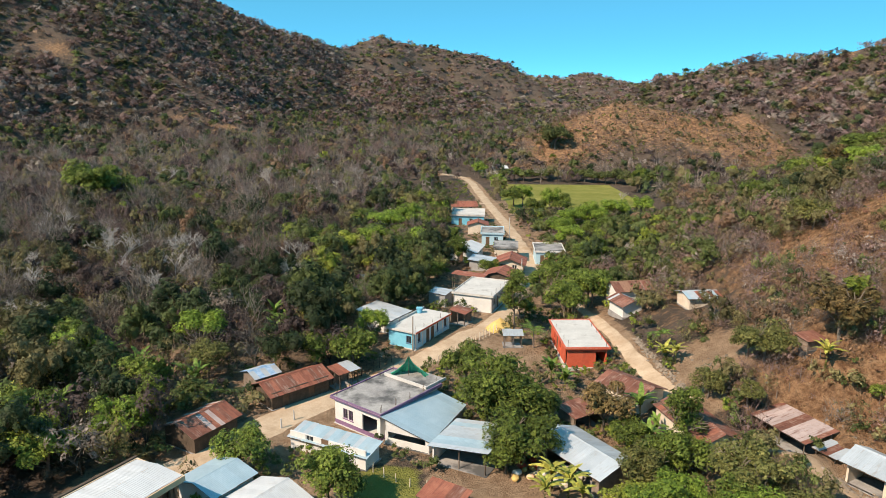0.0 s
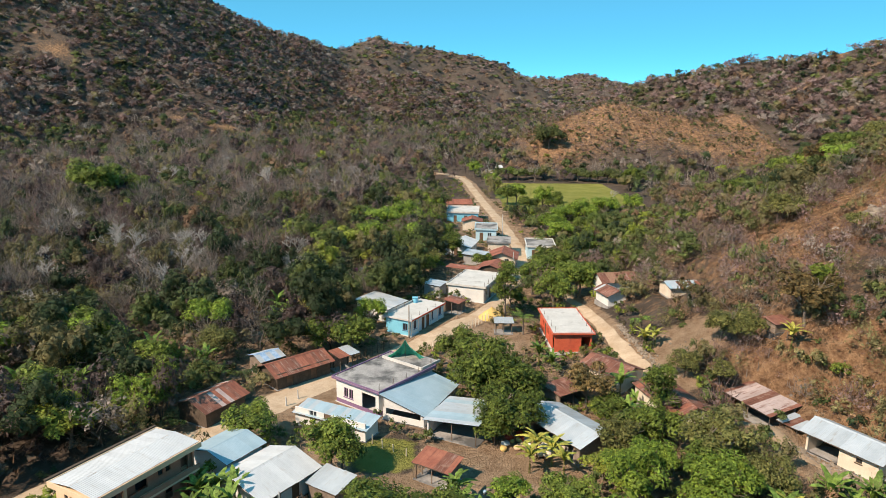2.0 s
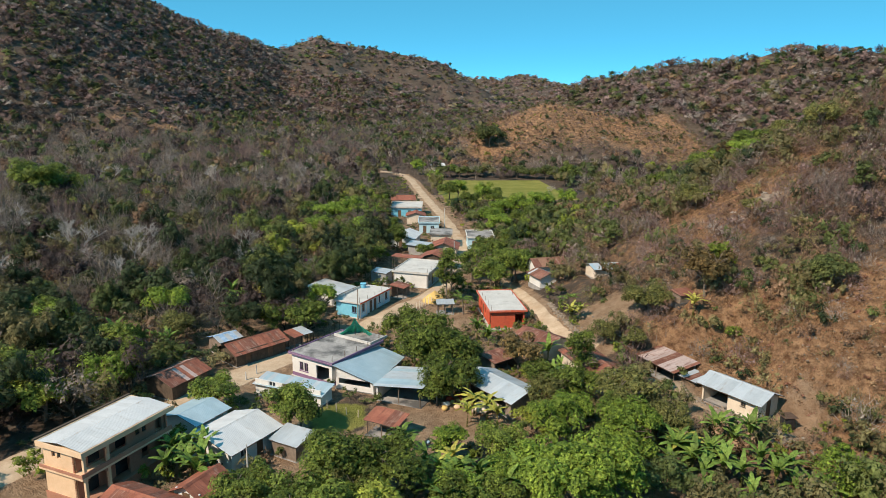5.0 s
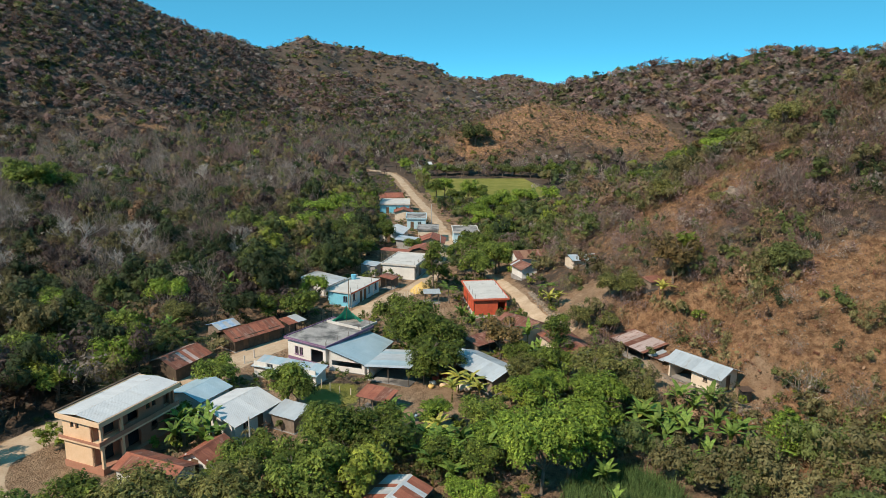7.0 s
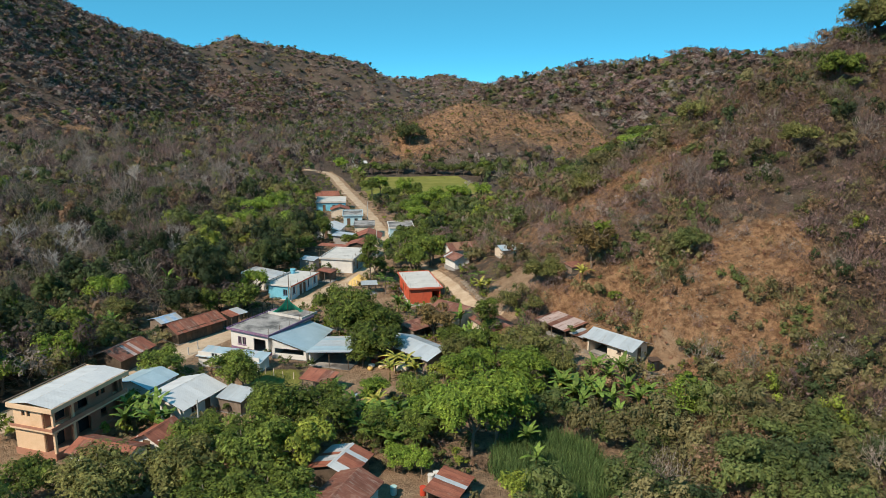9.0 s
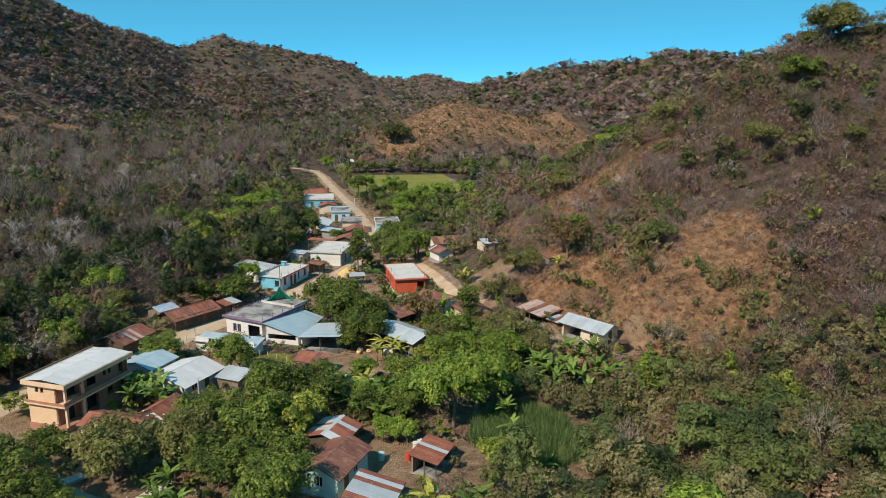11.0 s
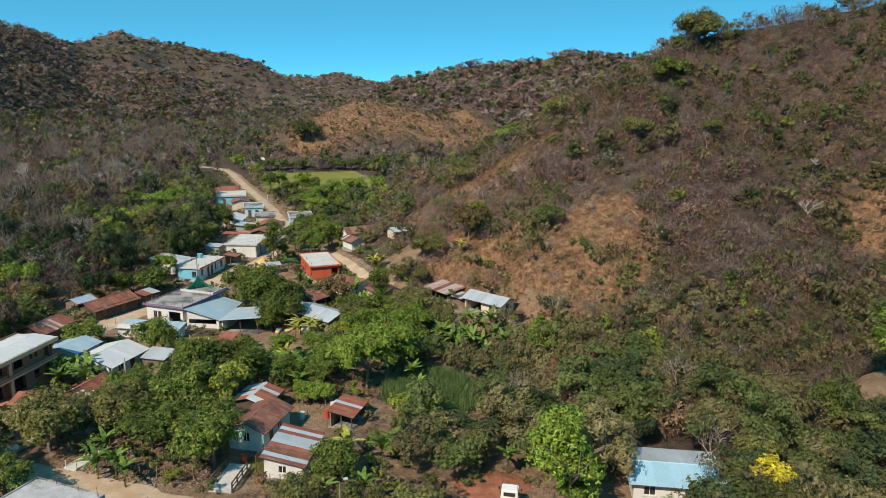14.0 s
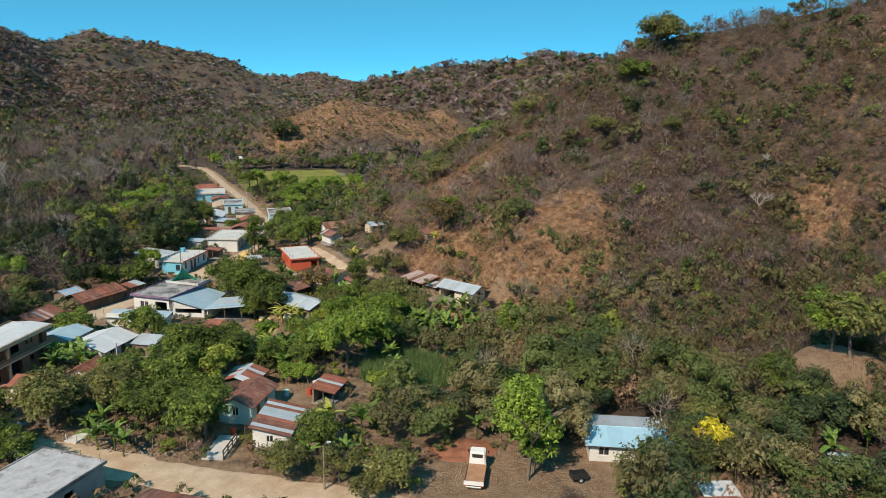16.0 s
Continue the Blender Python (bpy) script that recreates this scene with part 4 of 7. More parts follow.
two_storey()
house("house", "low house under blue-grey metal roof beside the peach house", -20.4, 55.8, 58, 4.4, 4.8, 2.6, WHITE, "gable", 0.6, 0.35, (ZINC_BLUE,), group=VILLAGE)
house("house", "broad house under pale metal gable roof", -15.6, 51.6, 56, 6.4, 6.2, 2.3, WHITE, "gable", 0.9, 0.5, (ZINC_WHITE,), openings={"s": [W(1.2), D(3.4)]}, group=VILLAGE)
house("plank_shed", "small plank shed with grey metal roof", -9.5, 50.8, -34, 3.3, 2.5, 1.8, WOOD, "shed", 0.45, 0.25, (ZINC,), category="shed")
house("house", "white and purple house with stained flat concrete roof", -6.3, 73.3, 52, 9.8, 7.0, 3.1,
      {"s": WHITE, "n": WHITE, "w": WHITE, "e": BLOCK}, "flat", over=0.4, trim=PURPLE, openings={"w": [W(1.3, 0.7, 1.0, 1.2), W(2.15, 0.7, 1.0, 1.2), gap(4.3, 2.2, 0.06, 2.3)]},
      parapet=0.12, band=PURPLE, rods=True, group=VILLAGE)
house("house", "house with broad blue-grey metal lean-to roof and low white wall", -1.8, 70.0, 66, 9.2, 5.2, 1.55, {"w": WHITE, "s": WHITE, "n": WHITE, "e": WHITE}, "shed", 1.5, 0.35,
      (ZINC_BLUE,), openings={"w": [gap(0.4, 4.4, 0.75, 0.75)], "s": [gap(0.6, 3.0, 0.7, 0.8), gap(4.4, 3.0, 0.7, 0.8)]}, group=VILLAGE)
house("open_shed", "open shed with pale blue metal roof on posts", 3.1, 64.4, 63, 6.0, 5.9, 2.0, WHITE, "shed_s", 0.7, 0.4, (ZINC_BLUE, ZINC), open_sides="wse", category="shed")
house("house", "narrow roadside house with low blue-grey roof", -11.1, 64.6, -27, 9.4, 2.5, 1.5, WHITE, "shed", 0.4, 0.3, (ZINC_BLUE, ZINC_BLUE, ZINC), openings={"s": [W(2), D(4)]}, group=VILLAGE)
house("house", "long dark house with rusted metal roof by the road", -18.6, 78.8, 44, 8.0, 4.4, 2.0, WOOD_DARK, "gable", 0.9, 0.5, (RUST_RED, RUST_RED, RUST), openings={"s": [D(1.4), D(5.0)]}, group=VILLAGE)
house("hut", "small hut roofed with crumpled blue tarpaulin", -23.0, 81.2, 44, 3.2, 3.2, 2.1, WOOD, "gable", 0.5, 0.3, (BLUETARP, ZINC), category="shed")
house("open_shed", "small open shelter with grey metal sheets", -12.6, 82.0, 44, 3.0, 2.4, 2.2, WOOD, "shed", 0.3, 0.2, (ZINC, RUST_RED), open_sides="swe", category="shed")
house("house", "house with sagging rusted gable roof among trees", -26.0, 67.9, 60, 5.8, 4.6, 2.1, WOOD_DARK, "gable", 0.9, 0.45, (RUST, RUST_RED, RUST, RUST_RED, RUST_PALE), group=VILLAGE)
house("house", "turquoise house with flat roof and red edge", -3.4, 98.1, 61, 10.2, 4.5, 2.45, {"w": CYAN, "s": CYAN_PALE, "n": CYAN, "e": CYAN}, "flat", over=0.3, trim=BLUEFRAME, top=CONCRETE_PALE,
      openings={"s": [W(0.8, 0.8, 0.9, 1.3), D(3.2), D(4.6), W(6.0, 0.8, 0.9, 1.3), W(8.6, 0.8, 0.9, 1.3)], "w": [W(3.0, 0.9, 0.8)]}, base=-2.6, parapet=0, eave=REDPAINT, pilasters=WHITE, rods=True, group=VILLAGE)
house("house", "pale metal-roofed house behind the turquoise one", -9.2, 102.4, 60, 5.2, 6.0, 2.3, WHITE, "shed", 0.6, 0.4, (ZINC_WHITE, ZINC), group=VILLAGE)
house("house", "unpainted block house with pale flat concrete roof", 6.9, 115.3, 69, 10.2, 6.8, 2.8, {"w": WHITE, "s": BLOCK, "n": BLOCK, "e": BLOCK}, "flat", over=0.3, trim=CONCRETE_PALE, top=CONCRETE_PALE, parapet=0.15,
      openings={"s": [W(1), D(3), W(5), gap(7.2, 2, 0.1, 2.4)]}, rods=True, group=VILLAGE)
house("shed", "grey block shed with flat metal roof", -0.4, 114.6, 69, 3.4, 3.0, 2.2, BLOCK, "shed", 0.2, 0.2, (ZINC,), category="shed")
house("house", "house with small red-brown metal roof", 11.2, 126.6, 69, 5.4, 5.4, 2.6, WOOD_DARK, "gable", 0.8, 0.4, (RUST_RED,), group=VILLAGE)
house("open_shed", "open shelter with rusted roof on the flat roof house yard", 5.0, 124.0, 69, 2.6, 6.0, 2.8, WOOD, "shed", 0.2, 0.2, (RUST_RED,), open_sides="swen", category="shed")
house("house", "white house with pale gable metal roof", 5.4, 150.0, 75, 8.0, 5.6, 2.2, WHITE, "gable", 0.9, 0.5, (ZINC_WHITE,), openings={"w": [D(2)], "s": [W(2), W(5)]}, group=VILLAGE)
house("house", "low house with pale grey lean-to roof", 8.8, 140.0, 75, 5.0, 5.4, 1.8, BLOCK, "shed", 0.5, 0.4, (ZINC,), group=VILLAGE)
house("house", "brown house with rust-red gable roof facing the road", 14.2, 139.5, 80, 6.4, 5.6, 2.3, CREAM, "gable", 1.1, 0.6, (RUST_RED,), openings={"w": [D(1.0), W(3.4)]}, group=VILLAGE)
house("house", "house with weathered grey flat roof by the road", 14.4, 152.5, 84, 7.0, 5.0, 2.7, CREAM, "flat", over=0.3, trim=CONCRETE, parapet=0.1, group=VILLAGE)
house("house", "pale blue house with dark flat roof", 12.3, 167.0, 86, 8.5, 5.2, 2.8, CYAN_PALE, "flat", over=0.3, trim=CYAN_PALE, parapet=0.2, openings={"w": [D(1), W(3)]}, group=VILLAGE)
house("house", "small house with rust-red roof", 9.2, 178.0, 86, 5.0, 5.0, 2.5, CREAM, "gable", 0.8, 0.4, (RUST_RED,), group=VILLAGE)
house("house", "wide turquoise house with pale flat roof", 7.2, 194.0, 86, 11.0, 9.0, 2.8, CYAN, "flat", over=0.3, trim=CONCRETE_PALE, top=CONCRETE_PALE, parapet=0.3, openings={"w": [D(2), W(5)]}, group=VILLAGE)
house("house", "salmon house with red-brown gable roof", 6.4, 214.0, 5, 7.2, 6.0, 2.5, PEACH, "gable", 1.0, 0.6, (RUST_RED,), openings={"s": [D(2), W(5)]}, group=VILLAGE)
house("house", "low house with grey metal roof", -1.8, 208.0, 5, 5.0, 4.4, 2.2, WOOD_DARK, "shed", 0.4, 0.4, (ZINC,), group=VILLAGE)
house("house", "rusted-roof house beside the far lane", -16.0, 224.0, 8, 7.0, 6.0, 2.5, CREAM, "gable", 0.9, 0.5, (RUST, RUST_RED), group=VILLAGE)
house("house", "white and pale blue house with grey flat roof", 24.0, 151.5, 86, 8.6, 6.2, 2.8, CYAN_PALE, "flat", over=0.3, trim=WHITE, parapet=0.2, openings={"w": [D(1), W(3.5)]}, group=VILLAGE)
house("house", "house with low red-brown roof among trees", 25.0, 140.5, 86, 5.0, 6.0, 2.5, CREAM, "gable", 0.8, 0.4, (RUST_RED,), group=VILLAGE)
house("shed", "far white-roofed shed beside the playing field", 25.5, 316.0, 10, 7.0, 5.0, 2.6, WHITE, "gable", 0.9, 0.4, (ZINC_WHITE,), category="shed")
house("house", "vermilion house with pale flat concrete roof", 19.3, 92.0, 92, 11.2, 5.4, 2.8, REDPAINT, "flat", over=0.4, trim=REDPAINT, top=CONCRETE_PALE, parapet=0.08,
      openings={"w": [gap(3.9, 1.3, 0.06, 2.2)], "n": [gap(9.6, 1.4, 0.06, 2.2), W(6), D(4), W(2)]}, rods=True, group=VILLAGE)
house("house", "white house with old brown tile-coloured roof", 31.0, 109.5, 12, 6.2, 4.2, 2.4, WHITE, "gable", 1.0, 0.4, (CLAY, RUST), group=VILLAGE)
house("shed", "white annexe with patched striped metal gable roof", 29.0, 103.6, 104, 4.4, 3.2, 2.0, WHITE, "gable", 0.7, 0.5, (RUST, ZINC, RUST), category="shed")
house("shed", "earth hut with patched metal roof on the hillside", 38.6, 98.9, 8, 4.8, 3.9, 1.9, CREAM, "gable", 0.5, 0.4, (ZINC, ZINC_BLUE, RUST_RED), base=2.4, category="shed")
house("open_shed", "long open shed with striped rust and grey roof", 36.6, 65.4, 110, 6.4, 3.6, 1.95, WOOD, "shed_s", 0.55, 0.4, (RUST, RUST_PALE, RUST_PALE), open_sides="nw", base=-2.0, category="shed")
house("open_shed", "small lean-to with grey roof between shed and farmhouse", 38.2, 60.6, 115, 2.2, 2.4, 1.7, WOOD, "shed_s", 0.2, 0.25, (ZINC, RUST), open_sides="nwe", base=-2.0, category="shed")
house("farmhouse", "cream plastered farmhouse with pale metal roof and porch", 41.0, 55.2, 120, 7.0, 3.9, 2.35, CREAM, "gable", 0.75, 0.55, (ZINC,), trim=WOOD_DARK,
      openings={"n": [gap(0.2, 3.1, 0.06, 2.1), W(4.9, 0.6, 1.2, 0.5)], "w": [D(1.6)]}, base=-1.75, group=VILLAGE)
house("shed", "collapsed plank hen house on the slope", 41.5, 73.0, 20, 2.6, 1.8, 1.2, WOOD, "shed", 0.3, 0.2, (RUST,), category="shed")
house("house", "house with rusted gable roof below the side road", 22.4, 75.6, -52, 6.0, 4.6, 2.1, CREAM, "gable", 0.8, 0.4, (RUST,), group=VILLAGE)
house("open_shed", "low shed with rusted sheets", 15.9, 71.4, 35, 4.8, 2.6, 1.9, WOOD, "shed", 0.4, 0.25, (RUST,), open_sides="s", category="shed")
house("house", "long house with red rusted roof beside the side road", 26.9, 66.0, 102, 9.0, 4.4, 1.9, CREAM, "gable", 0.9, 0.35, (RUST, RUST_RED), group=VILLAGE)
house("house", "workshop with pale grey metal roof and cluttered yard", 14.4, 61.6, 122, 8.4, 4.8, 2.2, WOOD, "gable", 0.75, 0.45, (ZINC,), openings={"n": [gap(1, 3.5, 0.06, 1.9), gap(5, 2.5, 0.06, 1.9)]}, group=VILLAGE)
house("open_shed", "small shelter with red and grey rusted sheets", 0.3, 54.2, -32, 3.8, 2.3, 1.9, WOOD, "shed", 0.4, 0.25, (RUST_RED, RUST_RED, RUST), open_sides="sw", category="shed")
house("house", "small white house with rust-red gable roof", -16.4, 42.4, 60, 3.6, 3.2, 1.9, WHITE, "gable", 0.8, 0.45, (RUST_RED,), openings={"w": [D(1)]}, group=VILLAGE)
house("house", "low house with red-brown metal roof beside the peach house", -20.9, 40.2, -28, 6.4, 3.4, 1.8, WHITE, "gable", 0.6, 0.35, (RUST_RED, RUST), group=VILLAGE)
house("house", "house with striped rust and zinc roof", 1.9, 33.0, 57, 4.0, 4.0, 2.1, WOOD_DARK, "gable", 0.6, 0.4, (ZINC_WHITE, RUST_RED, ZINC), group=VILLAGE)
house("house", "mint-green house with rusted metal roof", 1.7, 26.6, 57, 6.0, 4.0, 2.4, TEAL, "gable", 0.8, 0.4, (RUST,), openings={"s": [D(1.2), W(3.2, 0.8)], "w": [W(1.6, 0.8)]}, group=VILLAGE)
house("open_shed", "small courtyard shed with red rusted roof", 11.5, 27.5, 55, 4.2, 2.7, 1.6, WOOD, "shed", 0.4, 0.25, (RUST_RED, RUST_RED, ZINC), open_sides="sw", category="shed")
house("house", "white-walled house with patchwork rust and zinc roof", 4.4, 20.2, 64, 6.4, 3.8, 1.6, WHITE, "shed", 0.7, 0.35, (ZINC, RUST_RED, ZINC, RUST_RED, RUST), openings={"w": [W(1.4, 0.8, 0.6, 0.8)]}, group=VILLAGE)
house("house", "white house with sky-blue metal gable roof", 37.9, 4.3, -27, 8.0, 6.2, 2.1, WHITE, "gable", 0.42, 0.5, (ZINC_SKY,), openings={"s": [W(0.9, 1.1, 0.8, 1.1), D(4.6)]}, base=-3.5, back_sheets=(ZINC,), group=VILLAGE)
house("shed", "low shed with bright pale sheet roof", 39.4, -7.6, -19, 3.0, 2.3, 1.4, WOOD, "shed", 0.2, 0.2, (ZINC_WHITE,), category="shed")
house("shed", "rusted-roof lean-to beside the pale shed", 37.4, -10.4, -19, 3.6, 3.0, 1.7, WOOD, "shed", 0.2, 0.2, (RUST_RED,), category="shed")
house("hut", "tiny plank hut with grey metal roof", 53.2, -8.8, -30, 1.8, 1.5, 1.5, WOOD, "shed", 0.2, 0.2, (ZINC,), category="shed")
house("hut", "plank hut with rusted and grey roof", 50.6, -11.8, -25, 3.6, 2.0, 1.5, WOOD, "shed", 0.3, 0.2, (ZINC, RUST_RED, RUST), category="shed")
house("house", "block house with stained flat concrete roof by the road", -18.3, 13.4, -40, 7.2, 9.6, 2.7, BLOCK, "flat", over=0.25, trim=CONCRETE, top=CONCRETE_MOTTLED, parapet=0.1,
      openings={"e": [gap(5.2, 1.0, 0.06, 2.0)]}, rods=True, group=VILLAGE)
house("house", "roadside house with rusted red metal roof", -7.2, 5.4, -35, 6.4, 5.6, 2.0, CREAM, "gable", 0.6, 0.35, (RUST_RED, RUST), group=VILLAGE)
house("open_shed", "market-stall shelter with grey roof on posts", 10.3, 94.6, 0, 2.6, 2.0, 1.8, WOOD, "shed", 0.2, 0.2, (ZINC,), open_sides="swen", category="shed")
house("open_shed", "lean-to with red rusted sheets beside the turquoise house", 3.0, 104.4, 61, 2.6, 2.6, 2.0, WOOD, "shed", 0.3, 0.2, (RUST_RED, RUST), open_sides="sw", category="shed")


# ---- plants ----
import functools

def branches(rng, height, spread, levels=3, forks=4, radius=0.16, lean=0.15):
    """Segments (a, b, r0, r1) of a trunk with limbs."""
    segs = []

    def grow(p, d, length, r, level):
        q = p + d * length
        segs.append((p, q, r, r * 0.62))
        if level == 0:
            return
        for _ in range(forks if level > 1 else forks - 1):
            a = rng.uniform(0, 2 * math.pi)
            side = Vector((math.cos(a), math.sin(a), rng.uniform(-0.05, 0.5)))
            nd = (d * rng.uniform(0.5, 0.9) + side * spread).normalized()
            grow(p + (q - p) * rng.uniform(0.65, 1.0), nd, length * rng.uniform(0.55, 0.8), r * 0.55, level - 1)

    grow(Vector((0, 0, -0.3)), Vector((rng.uniform(-lean, lean), rng.uniform(-lean, lean), 1)).normalized(), height, radius, levels)
    return segs


def limbs_mesh(segs, n=5):
    mesh = Mesh()
    for a, b, r0, r1 in segs:
        mesh.tube(a, b, r0, r1, n, cap=False)
    return mesh


def leaf_cards(rs, centres, radii, count, size, up=0.6, squash=0.8):
    """Small folded leaf sprays scattered over clumps; gives vertices and triangles."""
    pick = rs.randint(0, len(centres), count)
    d = rs.normal(size=(count, 3))
    d /= np.linalg.norm(d, axis=1, keepdims=True)
    d[:, 2] = np.where(d[:, 2] < -0.35, -d[:, 2], d[:, 2])
    rad = np.asarray(radii)[pick][:, None] * rs.uniform(0.70, 1.08, (count, 1))
    c = np.asarray(centres)[pick] + d * rad * np.array([1, 1, squash])
    nrm = d + rs.normal(size=(count, 3)) * 0.36 + np.array([0, 0, up])
    nrm /= np.linalg.norm(nrm, axis=1, keepdims=True)
    t = np.cross(nrm, rs.normal(size=(count, 3)))
    t /= np.linalg.norm(t, axis=1, keepdims=True)
    b = np.cross(nrm, t)
    s = size * rs.uniform(0.6, 1.4, (count, 1))
    fold = nrm * s * 0.22
    v = np.stack([c - t * s, c + b * s * 0.62 - fold, c + t * s, c - b * s * 0.62 - fold], 1).reshape(-1, 3)
    v = np.concatenate([v, np.ones((len(v), 1))], 1)
    k = np.arange(count)[:, None] * 4
    f = np.concatenate([k + [0, 1, 2], k + [0, 2, 3]], 1).reshape(-1, 3)
    return v, f


@functools.lru_cache(None)
def icosahedron(fine=True):
    bm = bmesh.new()
    bmesh.ops.create_icosphere(bm, subdivisions=1, radius=1)
    v, f = np.array([v.co[:] for v in bm.verts]), np.array([[v.index for v in f.verts] for f in bm.faces])
    bm.free()
    return v, f


def join(pieces):
    vs, fs, k = [], [], 0
    for v, f in pieces:
        if v.shape[1] == 3:
            v = np.concatenate([v, np.zeros((len(v), 1))], 1)
        vs.append(v), fs.append(f + k)
        k += len(v)
    return np.concatenate(vs), np.concatenate(fs)


def crown(rs, radius, tall, clumps, count, size, base=0.9, core=0.55, dome=1.0, fine=True):
    """A crown of clumps round a unit-like ellipsoid standing on z=base; radius and tall in metres."""
    centres, radii = [], []
    for i in range(clumps):
        a, r = rs.uniform(0, 2 * math.pi), math.sqrt(rs.uniform(0, 1)) * radius * 0.74
        top = math.sqrt(max(0.0, 1 - (r / radius) ** 2))
        z = base + tall * (0.22 + 0.62 * rs.uniform(0.25, 1.0) * top ** dome)
        q = radius * rs.uniform(0.24, 0.42)
        centres.append((r * math.cos(a), r * math.sin(a), z)), radii.append(q)
    pieces = [leaf_cards(rs, centres, radii, count, size)]
    iv, jf = icosahedron(fine)
    for c, q in zip(centres, radii):
        lump = (np.asarray(c) + iv * q * core * rs.uniform(0.85, 1.15, (len(iv), 1)) * np.array([1, 1, 0.8]))
        pieces.append((np.concatenate([lump, np.ones((len(lump), 1))], 1), jf))
    return join(pieces)


def tree_kind(name, label, seed, radius, tall, leaf, bark=BARK, clumps=16, count=2300, size=0.25, base=0.8, trunk=0.17, dome=1.0, core=0.55):
    """A tree standing at the origin, crown radius and height given; kept as the pattern of its kind."""
    rs, rng = np.random.RandomState(seed), random.Random(seed)
    ob = thing(name, label, "tree", pose(0, 0, 0))
    segs = branches(rng, base + tall * 0.38, 0.8, 2, 5, trunk)
    part("trunk", limbs_mesh(segs), bark, ob, smooth=True)
    v, f = crown(rs, radius, tall, clumps, count, size, base, core, dome)
    me = quick_mesh("crown", v[:, :3], f, leaf, ("tint", v[:, [3, 3, 3, 3]]))
    me.shade_smooth()
    part("crown", me, None, ob)
    return ob


def layered_kind(seed):
    rs, rng = np.random.RandomState(seed), random.Random(seed)
    ob = thing("tree", "tree with tiers of bright green leaves", "tree", pose(0, 0, 0))
    part("trunk", Mesh().tube((0, 0, -0.4), (0.1, 0, 5.6), 0.14, 0.03, 7), BARK, ob)
    centres, radii = [], []
    for i in range(9):
        z = 1.7 + i * 0.5
        reach = 2.4 * math.sin(math.pi * (0.28 + 0.66 * i / 8))
        for k in range(7):
            a = k * 0.9 + i
            centres.append((reach * 0.62 * math.cos(a), reach * 0.62 * math.sin(a), z)), radii.append(reach * 0.42)
    v, f = leaf_cards(rs, centres, radii, 3000, 0.17, up=0.9, squash=0.2)
    part("crown", quick_mesh("crown", v[:, :3], f, LEAF_BRIGHT, ("tint", v[:, [3, 3, 3, 3]])), None, ob)
    return ob


def bare_kind(seed, height=5.5):
    rng = random.Random(seed)
    ob = thing("tree", "leafless grey tree with spreading limbs", "tree", pose(0, 0, 0))
    segs = branches(rng, height * 0.42, 0.75, 4, 4, 0.15)
    part("trunk", limbs_mesh(segs, 4), BARK_PALE, ob)
    return ob


def banana_kind(seed, leaf, label, reach=2.1, leaves=10):
    rng = random.Random(seed)
    ob = thing("banana_plant", label, "plant", pose(0, 0, 0))
    part("stem", Mesh().tube((0, 0, -0.3), (0.05, 0.02, 1.9), 0.13, 0.07, 7), LEAF_OLIVE, ob)
    mesh = Mesh()
    n = 7
    for i in range(n + 1):
        u = i / n
        w = 0.27 * math.sin(math.pi * min(1, 0.12 + 0.88 * u)) ** 0.6 + 0.02
        y, z = reach * (0.92 * u), reach * (0.62 * u - 0.78 * u * u)
        rag = 1 - 0.25 * (i % 2) * (u > 0.3)
        mesh.v += [(-w * rag, y, z + 0.10 * w - 0.25 * w * u), (0, y, z), (w * rag, y, z + 0.10 * w - 0.25 * w * u)]
        if i:
            k = 3 * i
            mesh.f += [(k - 3, k - 2, k + 1, k), (k - 2, k - 1, k + 2, k + 1)]
    data = mesh.data("leaf", leaf)
    for i in range(leaves):
        m = Matrix.Translation((0, 0, 1.8)) @ Matrix.Rotation(i * 2.4 + rng.uniform(-0.3, 0.3), 4, "Z") @ Matrix.Rotation(radians(rng.uniform(8, 72)), 4, "X") @ Matrix.Scale(rng.uniform(0.75, 1.1), 4)
        part("leaf", data, None, ob, m=m)
    return ob


def palm_kind(seed):
    rng = random.Random(seed)
    ob = thing("palm", "palm with drooping green fronds", "palm", pose(0, 0, 0))
    part("trunk", Mesh().tube((0, 0, -0.3), (0.1, 0.1, 2.6), 0.14, 0.09, 7), BARK, ob)
    mesh = Mesh()
    for i in range(14):
        u = i / 13
        y, z = 2.0 * u, 0.75 * u - 1.15 * u * u
        for sgn in (-1, 1):
            l = 0.55 * math.sin(math.pi * (0.15 + 0.8 * u))
            mesh.add([(0, y, z), (sgn * l, y + 0.22, z - 0.35 * l), (0, y + 0.1, z)], [(0, 1, 2)])
    data = mesh.data("frond", LEAF_BANANA)
    for i in range(13):
        m = Matrix.Translation((0.1, 0.1, 2.55)) @ Matrix.Rotation(i * 2.4, 4, "Z") @ Matrix.Rotation(radians(rng.uniform(-15, 40)), 4, "X")
        part("frond", data, None, ob, m=m)
    return ob


